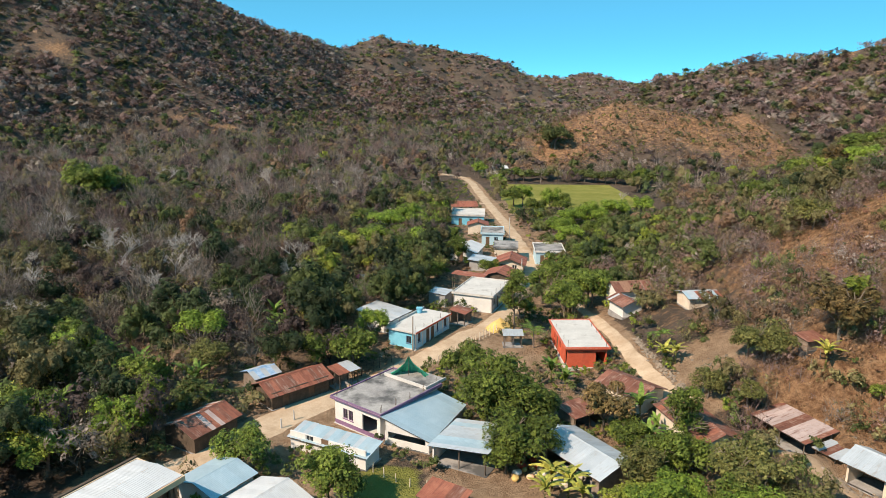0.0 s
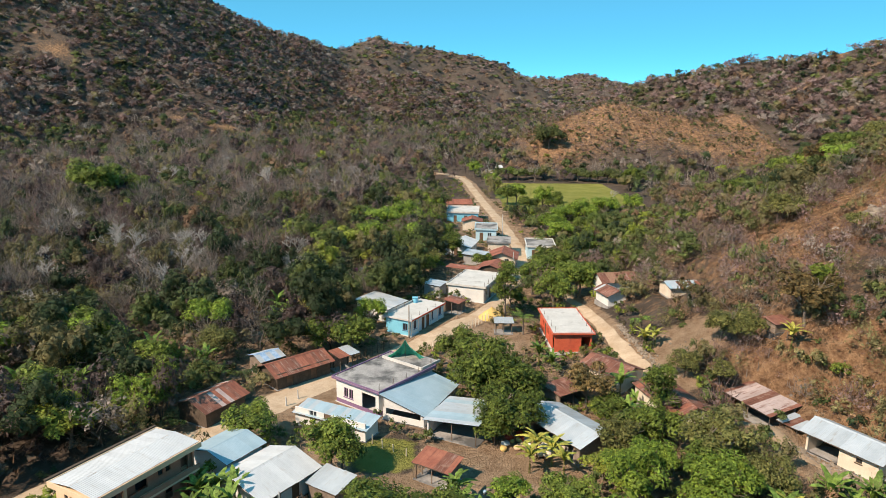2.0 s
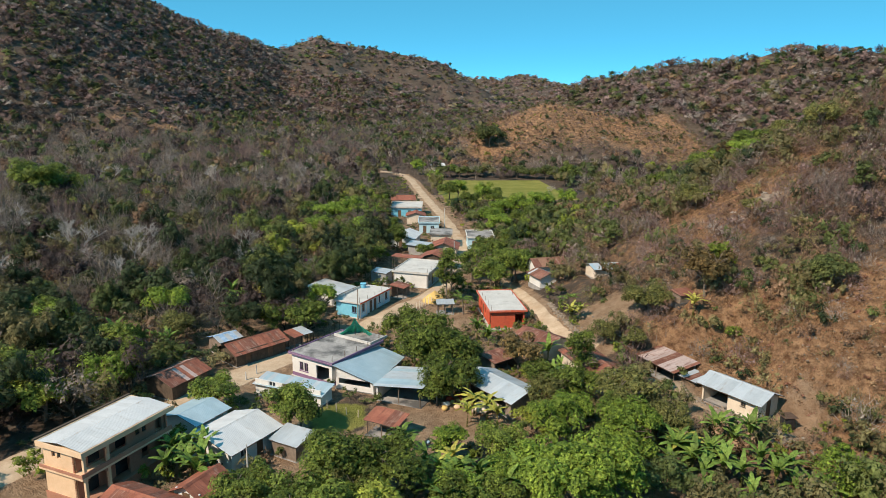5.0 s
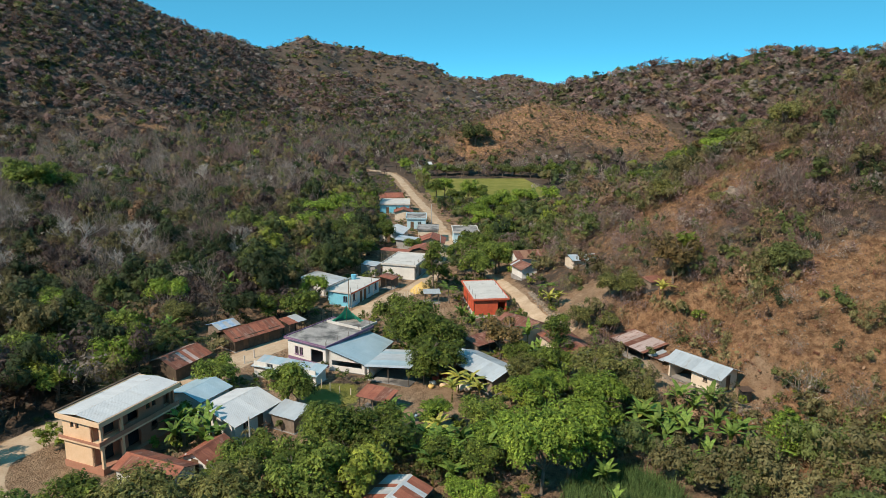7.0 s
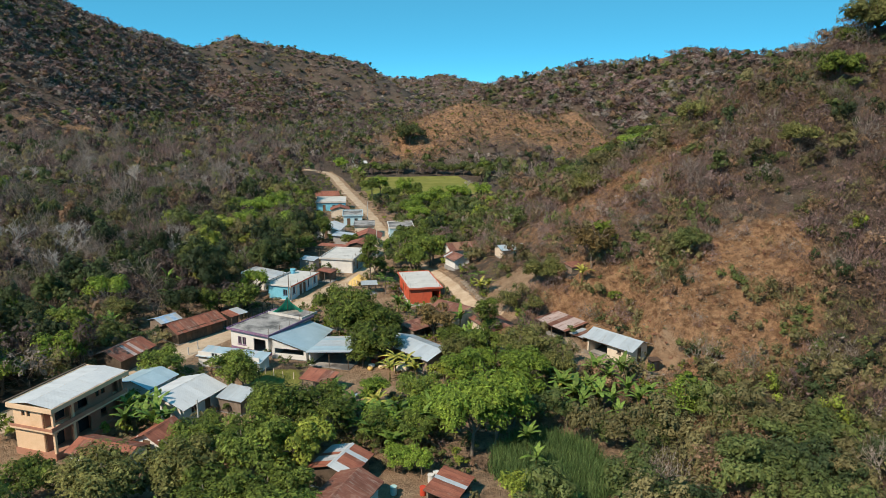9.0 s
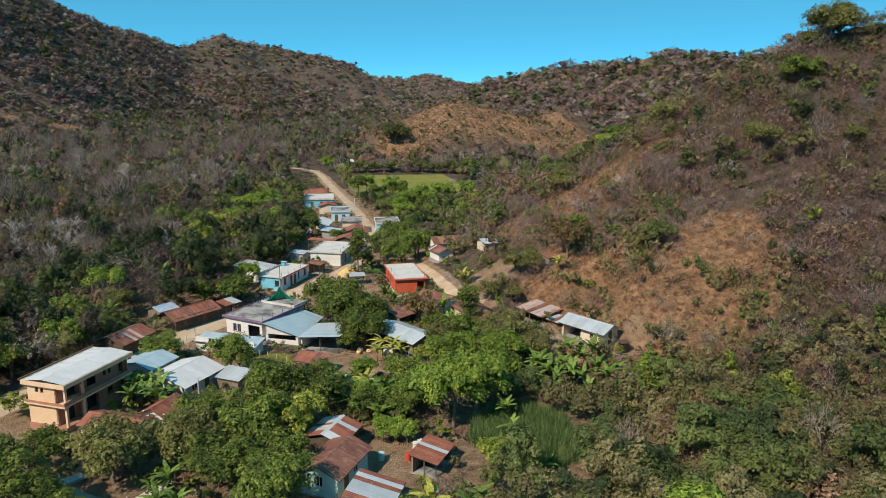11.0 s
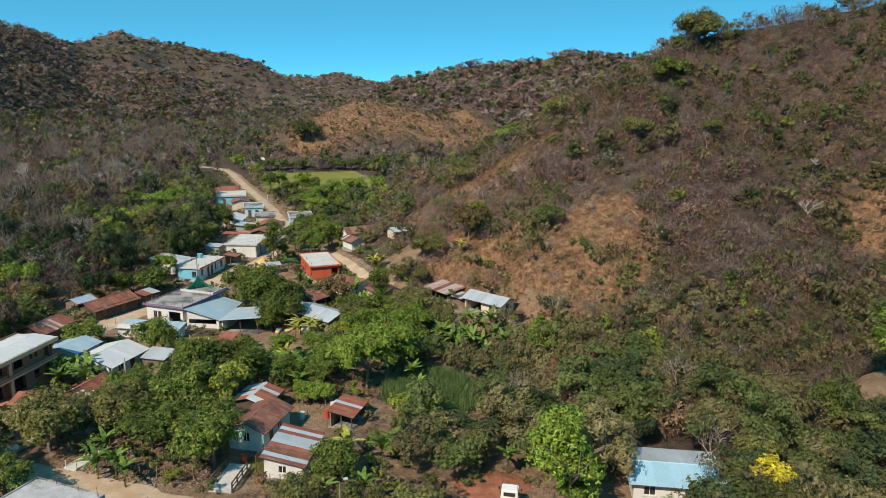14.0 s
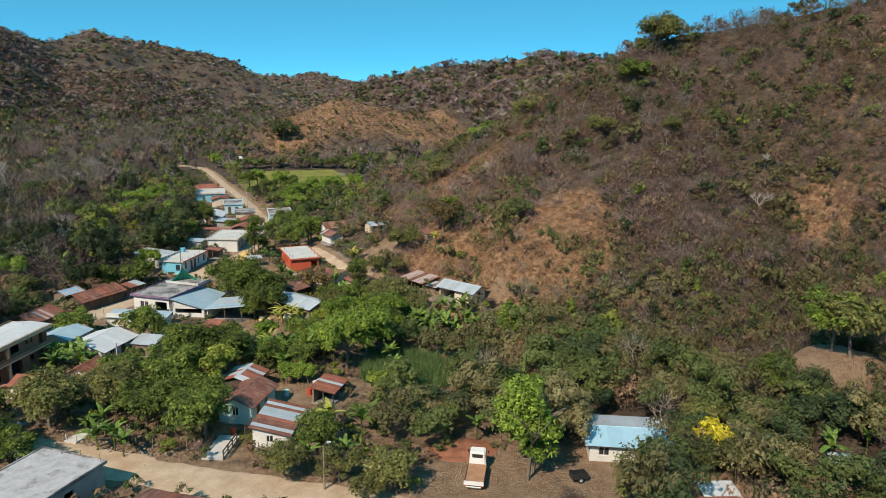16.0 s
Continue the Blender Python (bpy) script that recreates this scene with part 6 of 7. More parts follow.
def woodland(name, label, xs, ys, radius, tones, weights, templates, seed, tall=1.0, sink=0.0, pale=1.0):
    """One joined mass of trees or bushes at the given places."""
    rs = np.random.RandomState(seed)
    zs = on_sheet(xs, ys)
    vs, fs, cs, k = [], [], [], 0
    ls = []
    names, shade = list(tones), np.broadcast_to(pale, len(xs))
    for i in range(len(xs)):
        w = weights[i] if isinstance(weights, np.ndarray) else weights
        tone = names[min(int(np.searchsorted(np.cumsum(w), rs.rand() * np.sum(w))), len(names) - 1)]
        dice = rs.rand()
        pool = templates[next(kind for kind, upto in POOLS.get(tone, (("leafy", 1.0),)) if dice <= upto)]
        v, f = pool[rs.randint(len(pool))]
        a, r = rs.rand() * 6.283, radius[i]
        c, s = math.cos(a) * r, math.sin(a) * r
        hk = r * rs.uniform(0.85, 1.25) * tall
        q = np.stack([xs[i] + v[:, 0] * c - v[:, 1] * s, ys[i] + v[:, 0] * s + v[:, 1] * c, zs[i] + v[:, 2] * hk - 0.1 - sink * hk], 1)
        vs.append(q), fs.append(f + k)
        k += len(v)
        lo, hi = TONE[tone]
        cs.append(np.repeat((np.array(lo) + rs.rand() * (np.array(hi) - np.array(lo)))[None] * rs.uniform(0.85, 1.15) * shade[i], len(v), 0))
        ls.append(v[:, 3:])
    me = quick_mesh(name, np.concatenate(vs), np.concatenate(fs), LEAF_FOREST, ("tint", np.concatenate([np.concatenate(cs), np.concatenate(ls)], 1)))
    me.shade_smooth()
    return tagged(new(name, me), label, "trees", kind="stuff")


def scatter(x0, x1, y0, y1, step, seed):
    rs = np.random.RandomState(seed)
    gx, gy = np.meshgrid(np.arange(x0, x1, step), np.arange(y0, y1, step))
    return (gx + rs.uniform(-0.5, 0.5, gx.shape) * step).ravel(), (gy + rs.uniform(-0.5, 0.5, gy.shape) * step).ravel(), rs


NEAR_WOOD = {"leafy": [leafy_wood(300 + i, 260, 11, 0.12) for i in range(5)], "bare": [bare_wood(320 + i, 230, width=0.0065) for i in range(4)], "brush": [brush_wood(330 + i, 170, 150, 0.10, 0.008, mounds=0) for i in range(4)]}
MID_WOOD = {"leafy": [leafy_wood(340 + i, 110, 7, 0.16) for i in range(4)], "bare": [bare_wood(360 + i, 130, 2, 0.011) for i in range(3)], "brush": [brush_wood(370 + i, 80, 70, 0.13, 0.012, mounds=0) for i in range(4)]}
SCRUB = {"leafy": [leafy_wood(430 + i, 78, 4, 0.125, base=-0.3) for i in range(5)], "bare": [brush_wood(440 + i, 14, 150, 0.10, 0.012, False, 0) for i in range(5)], "brush": [brush_wood(450 + i, 46, 90, 0.11, 0.013, False, 0) for i in range(5)]}
CANOPY = {"leafy": [leafy_wood(530 + i, 620, 14, 0.08) for i in range(5)], "bare": [bare_wood(540 + i, 230, width=0.0065) for i in range(3)], "brush": [brush_wood(550 + i, 360, 150, 0.075, 0.008, mounds=0) for i in range(4)]}
GARDEN = {"leafy": [leafy_wood(470 + i, 50, 4, 0.24) for i in range(4)], "bare": [brush_wood(480 + i, 20, 50, 0.2, 0.026, False, 1) for i in range(3)], "brush": [brush_wood(490 + i, 44, 16, 0.24, 0.024, False, 1) for i in range(4)]}
FAR_WOOD = {"leafy": [leafy_wood(380 + i, 27, 3, 0.34) for i in range(5)], "bare": [bare_wood(390 + i, 52, 1, 0.03) for i in range(4)], "brush": [brush_wood(395 + i, 24, 24, 0.30, 0.035, False, 0) for i in range(5)]}
RIDGE_WOOD = {"leafy": [leafy_wood(400 + i, 13, 2, 0.46, base=-0.25) for i in range(6)], "bare": [brush_wood(410 + i, 8, 12, 0.42, 0.045, False, 0) for i in range(4)], "brush": [brush_wood(420 + i, 13, 8, 0.42, 0.05, False, 0) for i in range(6)]}
DRY_TUFTS = {"leafy": [leafy_wood(500 + i, 12, 2, 0.4, base=-0.3) for i in range(4)], "bare": [brush_wood(510 + i, 4, 16, 0.3, 0.04, False, 0) for i in range(4)], "brush": [brush_wood(520 + i, 8, 12, 0.3, 0.04, False, 0) for i in range(4)]}
SIX = ("green", "olive", "brown", "grey", "mauve", "lime", "dark")
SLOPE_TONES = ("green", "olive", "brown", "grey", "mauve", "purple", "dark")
FAR_TONES = ("green", "olive", "brown", "grey", "purple", "lime", "dark")

# valley wood, near part
x, y, rs = scatter(-130, 30, 20, 215, 3.5, 61)
ok = open_ground(x, y, 1.2) & ~village(x, y) & (x < 16) & ~road_view(x, y) & clear_of_plants(x, y) & (np.abs(x) < 0.80 * (y + 20))
x, y = x[ok], y[ok]
greenish = np.clip(0.45 + 0.6 * wave(x, y, 30, 31) - (np.clip(-x - 28, 0, 60) / 65) + 0.4 * (y > 105) * (x > -26) - 0.25 * (y > 150), 0.03, 1)[:, None]
mixw = greenish * np.array([[0.36, 0.25, 0.03, 0.04, 0.06, 0.04, 0.30]]) + (1 - greenish) * np.array([[0.03, 0.14, 0.06, 0.30, 0.36, 0.01, 0.11]])
woodland("valley_wood", "mixed dry-season wood of green, olive and leafless grey trees", x, y, rs.uniform(2.3, 4.2, len(x)), FAR_TONES, mixw, NEAR_WOOD, 62, 1.3, 0.0, 0.9)

# bushes under the valley wood
x, y, rs = scatter(-130, 30, 24, 215, 2.7, 161)
ok = open_ground(x, y, 1.0) & ~village(x, y) & (x < 16) & ~road_view(x, y) & (np.abs(x) < 0.80 * (y + 20))
x, y = x[ok], y[ok]
g = np.clip(0.4 + 0.6 * wave(x, y, 24, 47), 0.05, 1)[:, None]
mixw = g * np.array([[0.22, 0.36, 0.06, 0.03, 0.10, 0.02, 0.22]]) + (1 - g) * np.array([[0.02, 0.14, 0.08, 0.12, 0.56, 0.0, 0.10]])
woodland("valley_brush", "brown and olive brushwood under the valley trees", x, y, rs.uniform(1.3, 2.4, len(x)), FAR_TONES, mixw, DRY_TUFTS, 162, 1.0, 0.0, 0.85)

# trees right of the road and beyond the village
x, y, rs = scatter(10, 120, 100, 235, 3.7, 63)
ok = open_ground(x, y, 1.2) & ~village(x, y) & (x > np.interp(y, [100, 130, 230], [14, 17, 16])) & ~road_view(x, y) & clear_of_plants(x, y) & ~((x > 20) & (x < 74) & (y > 190))
x, y = x[ok], y[ok]
g = np.clip(0.85 - (x - 25) / 60 + 0.5 * wave(x, y, 30, 33), 0.05, 1)[:, None]
mixw = g * np.array([[0.6, 0.22, 0.03, 0.03, 0.03, 0.06, 0.1]]) + (1 - g) * np.array([[0.12, 0.34, 0.2, 0.14, 0.18, 0.01, 0.04]])
woodland("roadside_wood", "green and olive trees beside the road and up the side valley", x, y, rs.uniform(2.1, 3.7, len(x)), SIX, mixw, MID_WOOD, 64, 1.2)

# large leafless trees standing above the valley wood
x, y, rs = scatter(-170, 4, 95, 470, 11.0, 181)
ok = open_ground(x, y, 2.0) & ~village(x, y) & ~road_view(x, y) & (np.abs(x) < 0.72 * (y + 20)) & (x < np.interp(y, [95, 140, 200, 300], [-34, -32, -22, -8])) & (land(x, y) < 10) & (rs.rand(len(x)) < 0.5 + 0.5 * wave(x, y, 40, 83))
x, y = x[ok], y[ok]
woodland("leafless_wood", "tall leafless grey trees standing above the valley wood", x, y, rs.uniform(3.6, 5.4, len(x)), ("grey", "mauve"), (0.75, 0.25), {"bare": [bare_wood(560 + i, 260, 3, 0.0075) for i in range(5)], "brush": [bare_wood(570 + i, 240, 3, 0.0075) for i in range(2)]}, 182, 1.6)

# low hedge before the playing field
x, y, rs = scatter(18, 80, 190, 224, 2.2, 163)
ok = open_ground(x, y, 0.8) & ~road_view(x, y) & (rs.rand(len(x)) < 0.85)
x, y = x[ok], y[ok]
woodland("field_hedge", "low green bushes before the playing field", x, y, rs.uniform(0.9, 1.6, len(x)) * np.clip((224 - y) / 14, 0.55, 1.5), SIX, (0.46, 0.32, 0.05, 0.04, 0.04, 0.06, 0.03), GARDEN, 164)

# dry tufts on the knoll behind the playing field
x, y, rs = scatter(30, 190, 285, 390, 1.55, 167)
k = knoll_front(x, y)
ok = (rs.rand(len(x)) < 1.1 * k * (0.75 + 0.5 * wave(x, y, 9, 59))) & ~in_field(x, y) & clear_of_plants(x, y)
x, y = x[ok], y[ok]
woodland("knoll_scrub", "dry brown and straw tufts on the cleared knoll", x, y, rs.uniform(0.7, 1.6, len(x)) * (1 + 1.3 * (rs.rand(len(x)) < 0.10 + 0.14 * (x < 70))), SIX, (0.05, 0.26, 0.24, 0.08, 0.32, 0.02, 0.04), DRY_TUFTS, 168)

# the olive grove and thicket below the farm
x, y, rs = scatter(12, 66, -22, 46, 2.8, 75)
ok = open_ground(x, y, 0.8) & ~village(x, y) & ~in_cane(x, y) & (land(x, y) < 2) & (x < np.interp(y, [-22, 20, 33, 46], [66, 58, 46, 40])) & ~farm_front(x, y) & clear_of_plants(x, y, 0.75) & ~((np.abs(x - 34.5) < 6.5) & (np.abs(y - 40) < 4))
x, y = x[ok], y[ok]
woodland("thicket", "thick canopy of dusty olive-green trees", x, y, rs.uniform(1.9, 3.7, len(x)), SIX, np.where((y < 12)[:, None], np.array([[0.26, 0.40, 0.06, 0.02, 0.02, 0.01, 0.25]]), np.array([[0.30, 0.46, 0.06, 0.02, 0.02, 0.02, 0.13]])), CANOPY, 76, 1.1, 0.0, 1.2)

# undergrowth between the houses
x, y, rs = scatter(-44, 50, 4, 112, 1.5, 77)
ok = open_ground(x, y, 0.35, 0.95) & (village(x, y) | farm_front(x, y)) & (((x + 5) / 4.5) ** 2 + ((y - 58) / 4.5) ** 2 > 0.8) & ~in_cane(x, y) & (rs.rand(len(x)) < 0.8)
x, y = x[ok], y[ok]
woodland("undergrowth", "low green bushes, weeds and garden plants between the houses", x, y, rs.uniform(0.5, 1.35, len(x)) * (1 + 0.7 * (x < -19) * (y > 45)), SIX, (0.50, 0.26, 0.05, 0.02, 0.02, 0.16, 0.03), GARDEN, 78)

# weeds and bushes along the road up the valley
x, y, rs = scatter(-8, 26, 104, 290, 2.5, 177)
ok = road_view(x, y) & (road_gap(x, y) > 0.3) & open_ground(x, y, 0.3, 0.8) & (rs.rand(len(x)) < 0.8)
x, y = x[ok], y[ok]
woodland("verge_brush", "low bushes and weeds beside the road and the far houses", x, y, rs.uniform(0.6, 1.5, len(x)), SIX, (0.40, 0.34, 0.08, 0.03, 0.02, 0.10, 0.03), GARDEN, 178, 0.8)

# near hillside scrub
x, y, rs = scatter(30, 190, -60, 135, 1.6, 65)
ok = open_ground(x, y, 0.8) & ~village(x, y) & (bare_scar(x, y) < rs.uniform(0.35, 1.2, len(x))) & ((land(x, y) > 1.0) | (y > 45) | (x > np.interp(y, [-22, 20, 33, 46], [66, 58, 46, 40]))) & (x - 1.5 * y < 150) & facing(x, y) & ~inside(x, y, 36.0, 93.5, 5.5, 5.5, 8)
x, y = x[ok], y[ok]
low = np.clip(0.95 - (land(x, y) + 3) / 14 + 0.4 * wave(x, y, 22, 35), 0.04, 1)[:, None]
patchy = np.clip(0.5 + 1.1 * wave(x, y, 13, 63) + 0.6 * wave(x, y, 5.5, 65), 0, 1)[:, None]
mixw = low * np.array([[0.16, 0.58, 0.10, 0.05, 0.05, 0.01, 0.07]]) + (1 - low) * (patchy * np.array([[0.01, 0.06, 0.16, 0.18, 0.56, 0.0, 0.03]]) + (1 - patchy) * np.array([[0.05, 0.38, 0.28, 0.06, 0.18, 0.005, 0.05]]))
woodland("hillside_scrub", "dense dry hillside scrub of brown, mauve and olive bushes", x, y, rs.uniform(1.0, 2.2, len(x)) * (1 + 0.2 * low[:, 0]) * (1 + 0.35 * wave(x, y, 7, 67)), SIX, mixw, SCRUB, 66, 1.35, 0.12, np.interp(np.minimum(np.hypot(x - 46, y - 55), np.hypot(x - 44, y - 94)), [12, 42], [1.3, 0.88]))

# dry tufts and weeds on the cleared slopes
x, y, rs = scatter(33, 112, 24, 108, 0.95, 169)
b = bare_scar(x, y)
ok = (b > 0.3) & open_ground(x, y, 0.3, 0.75) & (rs.rand(len(x)) < 0.9)
x, y = x[ok], y[ok]
woodland("slope_tufts", "dry straw tufts, stubble and weeds on the cleared slope", x, y, rs.uniform(0.25, 0.75, len(x)) * (1 + 0.6 * (rs.rand(len(x)) < 0.10)), ("green", "olive", "brown", "straw", "rust", "mauve"), (0.015, 0.05, 0.24, 0.30, 0.28, 0.13), DRY_TUFTS, 170, 0.9, 0.15)

# small trees standing out of the scrub
x, y, rs = scatter(34, 190, -50, 135, 4.6, 165)
ok = open_ground(x, y, 1.5) & ~village(x, y) & (bare_scar(x, y) < 0.3) & ~inside(x, y, 36.0, 93.5, 6, 6, 8) & (land(x, y) > 1.0) & (x - 1.5 * y < 150) & facing(x, y) & (rs.rand(len(x)) < 0.75)
x, y = x[ok], y[ok]
woodland("hillside_trees", "small olive, grey and brown trees standing in the scrub", x, y, rs.uniform(1.5, 3.0, len(x)), SIX, (0.12, 0.30, 0.12, 0.22, 0.20, 0.01, 0.04), MID_WOOD, 166, 1.2, 0.12)

# far valley floor
x, y, rs = scatter(-380, 400, 190, 840, 6.0, 67)
ok = open_ground(x, y, 2.0) & ~road_view(x, y) & (np.abs(x) < 0.76 * (y + 55)) & ((y > 235) | (x < 10)) & (land(x, y) < 14) & clear_of_plants(x, y) & (knoll_front(x, y) < 0.3) & (hill_straw(x, y) < rs.uniform(0.15, 1.0, len(x)))
x, y = x[ok], y[ok]
g = np.clip(0.42 + 0.7 * wave(x, y, 45, 37), 0.05, 1)[:, None]
mixw = g * np.array([[0.18, 0.24, 0.06, 0.14, 0.20, 0.01, 0.18]]) + (1 - g) * np.array([[0.02, 0.11, 0.06, 0.28, 0.44, 0.0, 0.10]])
# last value lightens the tree colours slightly, standing in for distance haze
woodland("far_wood", "far valley woods in dry-season green, grey and brown", x, y, rs.uniform(2.6, 4.6, len(x)), FAR_TONES, mixw, FAR_WOOD, 68, 1.3, 0.0, 1.15)

# wooded slopes
x, y, rs = scatter(-480, 380, 190, 800, 3.7, 87)
ok = facing(x, y) & (rs.rand(len(x)) > (0.15 + 0.5 * wave(x, y, 26, 55)) * (np.minimum(along(x, y, RIDGE_RIGHT)[0], along(x, y, RIDGE_LEFT)[0]) < 16)) & (np.abs(x) < 0.76 * (y + 55)) & (land(x, y) >= 13) & ((y > 235) | (x < 10) | (x > 60)) & (y > 135) & (knoll_front(x, y) < 0.25) & (hill_straw(x, y) < rs.uniform(0.15, 1.0, len(x)))
x, y = x[ok], y[ok]
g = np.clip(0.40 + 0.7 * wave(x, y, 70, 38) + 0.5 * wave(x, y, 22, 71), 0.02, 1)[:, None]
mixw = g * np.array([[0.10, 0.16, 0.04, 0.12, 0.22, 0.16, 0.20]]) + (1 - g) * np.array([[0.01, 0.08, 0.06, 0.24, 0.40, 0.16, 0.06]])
# distance haze put into the tree colours by lightening, less on the left hill
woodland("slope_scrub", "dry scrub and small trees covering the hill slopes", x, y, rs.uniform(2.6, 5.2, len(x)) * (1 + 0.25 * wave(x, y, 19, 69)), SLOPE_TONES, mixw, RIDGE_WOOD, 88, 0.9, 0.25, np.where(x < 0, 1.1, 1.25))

x, y, rs = scatter(-760, 760, 780, 1420, 9.0, 69)
ok = facing(x, y) & (np.abs(x) < 0.72 * (y + 60)) & (rs.rand(len(x)) < 1.0 - (0.2 + 0.5 * wave(x, y, 35, 53)) * (np.minimum(along(x, y, RIDGE_BACK)[0], along(x, y, RIDGE_FAR)[0]) < 22))
x, y = x[ok], y[ok]
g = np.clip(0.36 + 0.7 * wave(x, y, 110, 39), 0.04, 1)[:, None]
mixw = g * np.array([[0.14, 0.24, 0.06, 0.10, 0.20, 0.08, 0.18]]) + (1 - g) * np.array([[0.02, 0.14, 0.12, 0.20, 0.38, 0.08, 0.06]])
# ridge trees coloured a quarter lighter in place of distance haze
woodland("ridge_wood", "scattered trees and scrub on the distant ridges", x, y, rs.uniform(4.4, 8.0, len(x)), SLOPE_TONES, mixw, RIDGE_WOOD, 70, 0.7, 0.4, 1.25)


def grass_patch(name, label, x, y, height, width, material, seed):
    """Blades in tufts, joined."""
    rs = np.random.RandomState(seed)
    n = 9
    px, py = np.repeat(x, n) + rs.normal(0, 0.16, len(x) * n), np.repeat(y, n) + rs.normal(0, 0.16, len(x) * n)
    pz = land(px, py)
    a = rs.uniform(0, 6.283, len(px))
    h = height * rs.uniform(0.5, 1.2, len(px))
    lean = rs.normal(0, 0.35, (len(px), 2)) * h[:, None]
    base = np.stack([px, py, pz - 0.03], 1)
    w = np.stack([np.cos(a), np.sin(a), np.zeros_like(a)], 1) * width
    tip = base + np.concatenate([lean, h[:, None]], 1)
    v = np.stack([base - w, base + w, tip], 1).reshape(-1, 3)
    me = quick_mesh(name, v, np.arange(len(v)).reshape(-1, 3), material)
    return tagged(new(name, me), label, "grass", kind="stuff")


x, y, rs = scatter(14, 30, 20, 40, 0.33, 81)
ok = in_cane(x, y) & open_ground(x, y, 0.3, 0.8)
grass_patch("cane_grass", "tall dark green cane grass", x[ok], y[ok], 1.35, 0.045, CANE, 82)
x, y, rs = scatter(33, 75, 36, 108, 0.6, 83)
ok = open_ground(x, y, 0.3, 0.75) & (bare_scar(x, y) > rs.uniform(0.1, 0.7, len(x)))
grass_patch("straw_grass", "dry straw-coloured grass on the cleared slope", x[ok], y[ok], 0.34, 0.03, GRASS_STRAW, 84)


# ---- vehicles, walls, bridges, fences and clutter ----
def wheel(parent, x, y, r, w):
    tyre = part("tyre", Mesh().tube((x, y - w / 2, r), (x, y + w / 2, r), r, n=16), RUBBER, parent)
    part("rim", Mesh().tube((x, y - w / 2 - 0.01, r), (x, y + w / 2 + 0.01, r), r * 0.5, n=12), ZINC, tyre)


def truck(x, y, yaw):
    ob = thing("flatbed_truck", "small white flatbed truck with rusty brown load bed", "truck", pose(x, y, float(land(x, y)) + 0.01, 0, 0, yaw))
    part("chassis", Mesh().box(-2.5, 1.1, -0.4, 0.4, 0.42, 0.62), WOOD_DARK, ob)
    bed = part("load_bed", Mesh().box(-2.75, 0.72, -0.9, 0.9, 0.72, 0.82), BEDWOOD, ob, "rust-brown load bed")
    part("side_board", Mesh().box(-2.75, 0.72, -0.94, -0.90, 0.70, 1.0), BEDWOOD, bed)
    part("side_board", Mesh().box(-2.75, 0.72, 0.90, 0.94, 0.70, 1.0), BEDWOOD, bed)
    part("tailboard", Mesh().box(-2.82, -2.75, -0.94, 0.94, 0.60, 1.0), TRUCKWHITE, bed)
    bm = bmesh.new()
    bmesh.ops.create_cube(bm, size=1)
    for v in bm.verts:
        v.co = Vector((v.co.x * 1.5 + 1.55, v.co.y * 1.66, v.co.z * 1.45 + 1.28))
        if v.co.z > 1.5:
            v.co.x += -0.30 if v.co.x > 1.6 else 0.06
            v.co.y *= 0.9
    bmesh.ops.bevel(bm, geom=bm.edges[:], offset=0.09, segments=2, affect="EDGES")
    me = bpy.data.meshes.new("cab")
    bm.to_mesh(me)
    bm.free()
    me.materials.append(TRUCKWHITE)
    cab = part("cab", me, None, ob, "white painted cab")
    part("rear_window", Mesh().box(0.79, 0.83, -0.52, 0.52, 1.45, 1.8), GLASS, cab)
    part("windscreen", Mesh().add([(2.275, -0.66, 1.3), (2.275, 0.66, 1.3), (2.06, 0.6, 1.86), (2.06, -0.6, 1.86), (2.235, -0.66, 1.3), (2.235, 0.66, 1.3), (2.02, 0.6, 1.86), (2.02, -0.6, 1.86)],
                                  [(0, 1, 2, 3), (7, 6, 5, 4), (0, 4, 5, 1), (1, 5, 6, 2), (2, 6, 7, 3), (3, 7, 4, 0)]), GLASS, cab)
    for s in (-1, 1):
        part("side_window", Mesh().box(1.1, 1.8, s * 0.80 - 0.025, s * 0.80 + 0.025, 1.35, 1.75), GLASS, cab)
        part("headlight", Mesh().tube((2.27, s * 0.6, 0.9), (2.33, s * 0.6, 0.9), 0.1, n=10), ZINC_WHITE, cab)
        part("mirror", Mesh().box(2.0, 2.05, s * 1.0 - 0.08, s * 1.0 + 0.08, 1.35, 1.6), BLACKPLASTIC, cab)
        part("tail_lamp", Mesh().box(-2.84, -2.80, s * 0.78 - 0.1, s * 0.78 + 0.1, 0.52, 0.6), PLASTIC_RED, ob)
        wheel(ob, 1.6, s * 0.74, 0.34, 0.2)
        wheel(ob, -1.6, s * 0.70, 0.34, 0.32)
    part("bumper", Mesh().box(-2.86, -2.80, -0.7, 0.7, 0.40, 0.5), TRUCKWHITE, ob)


truck(21.0, 4.9, 60)


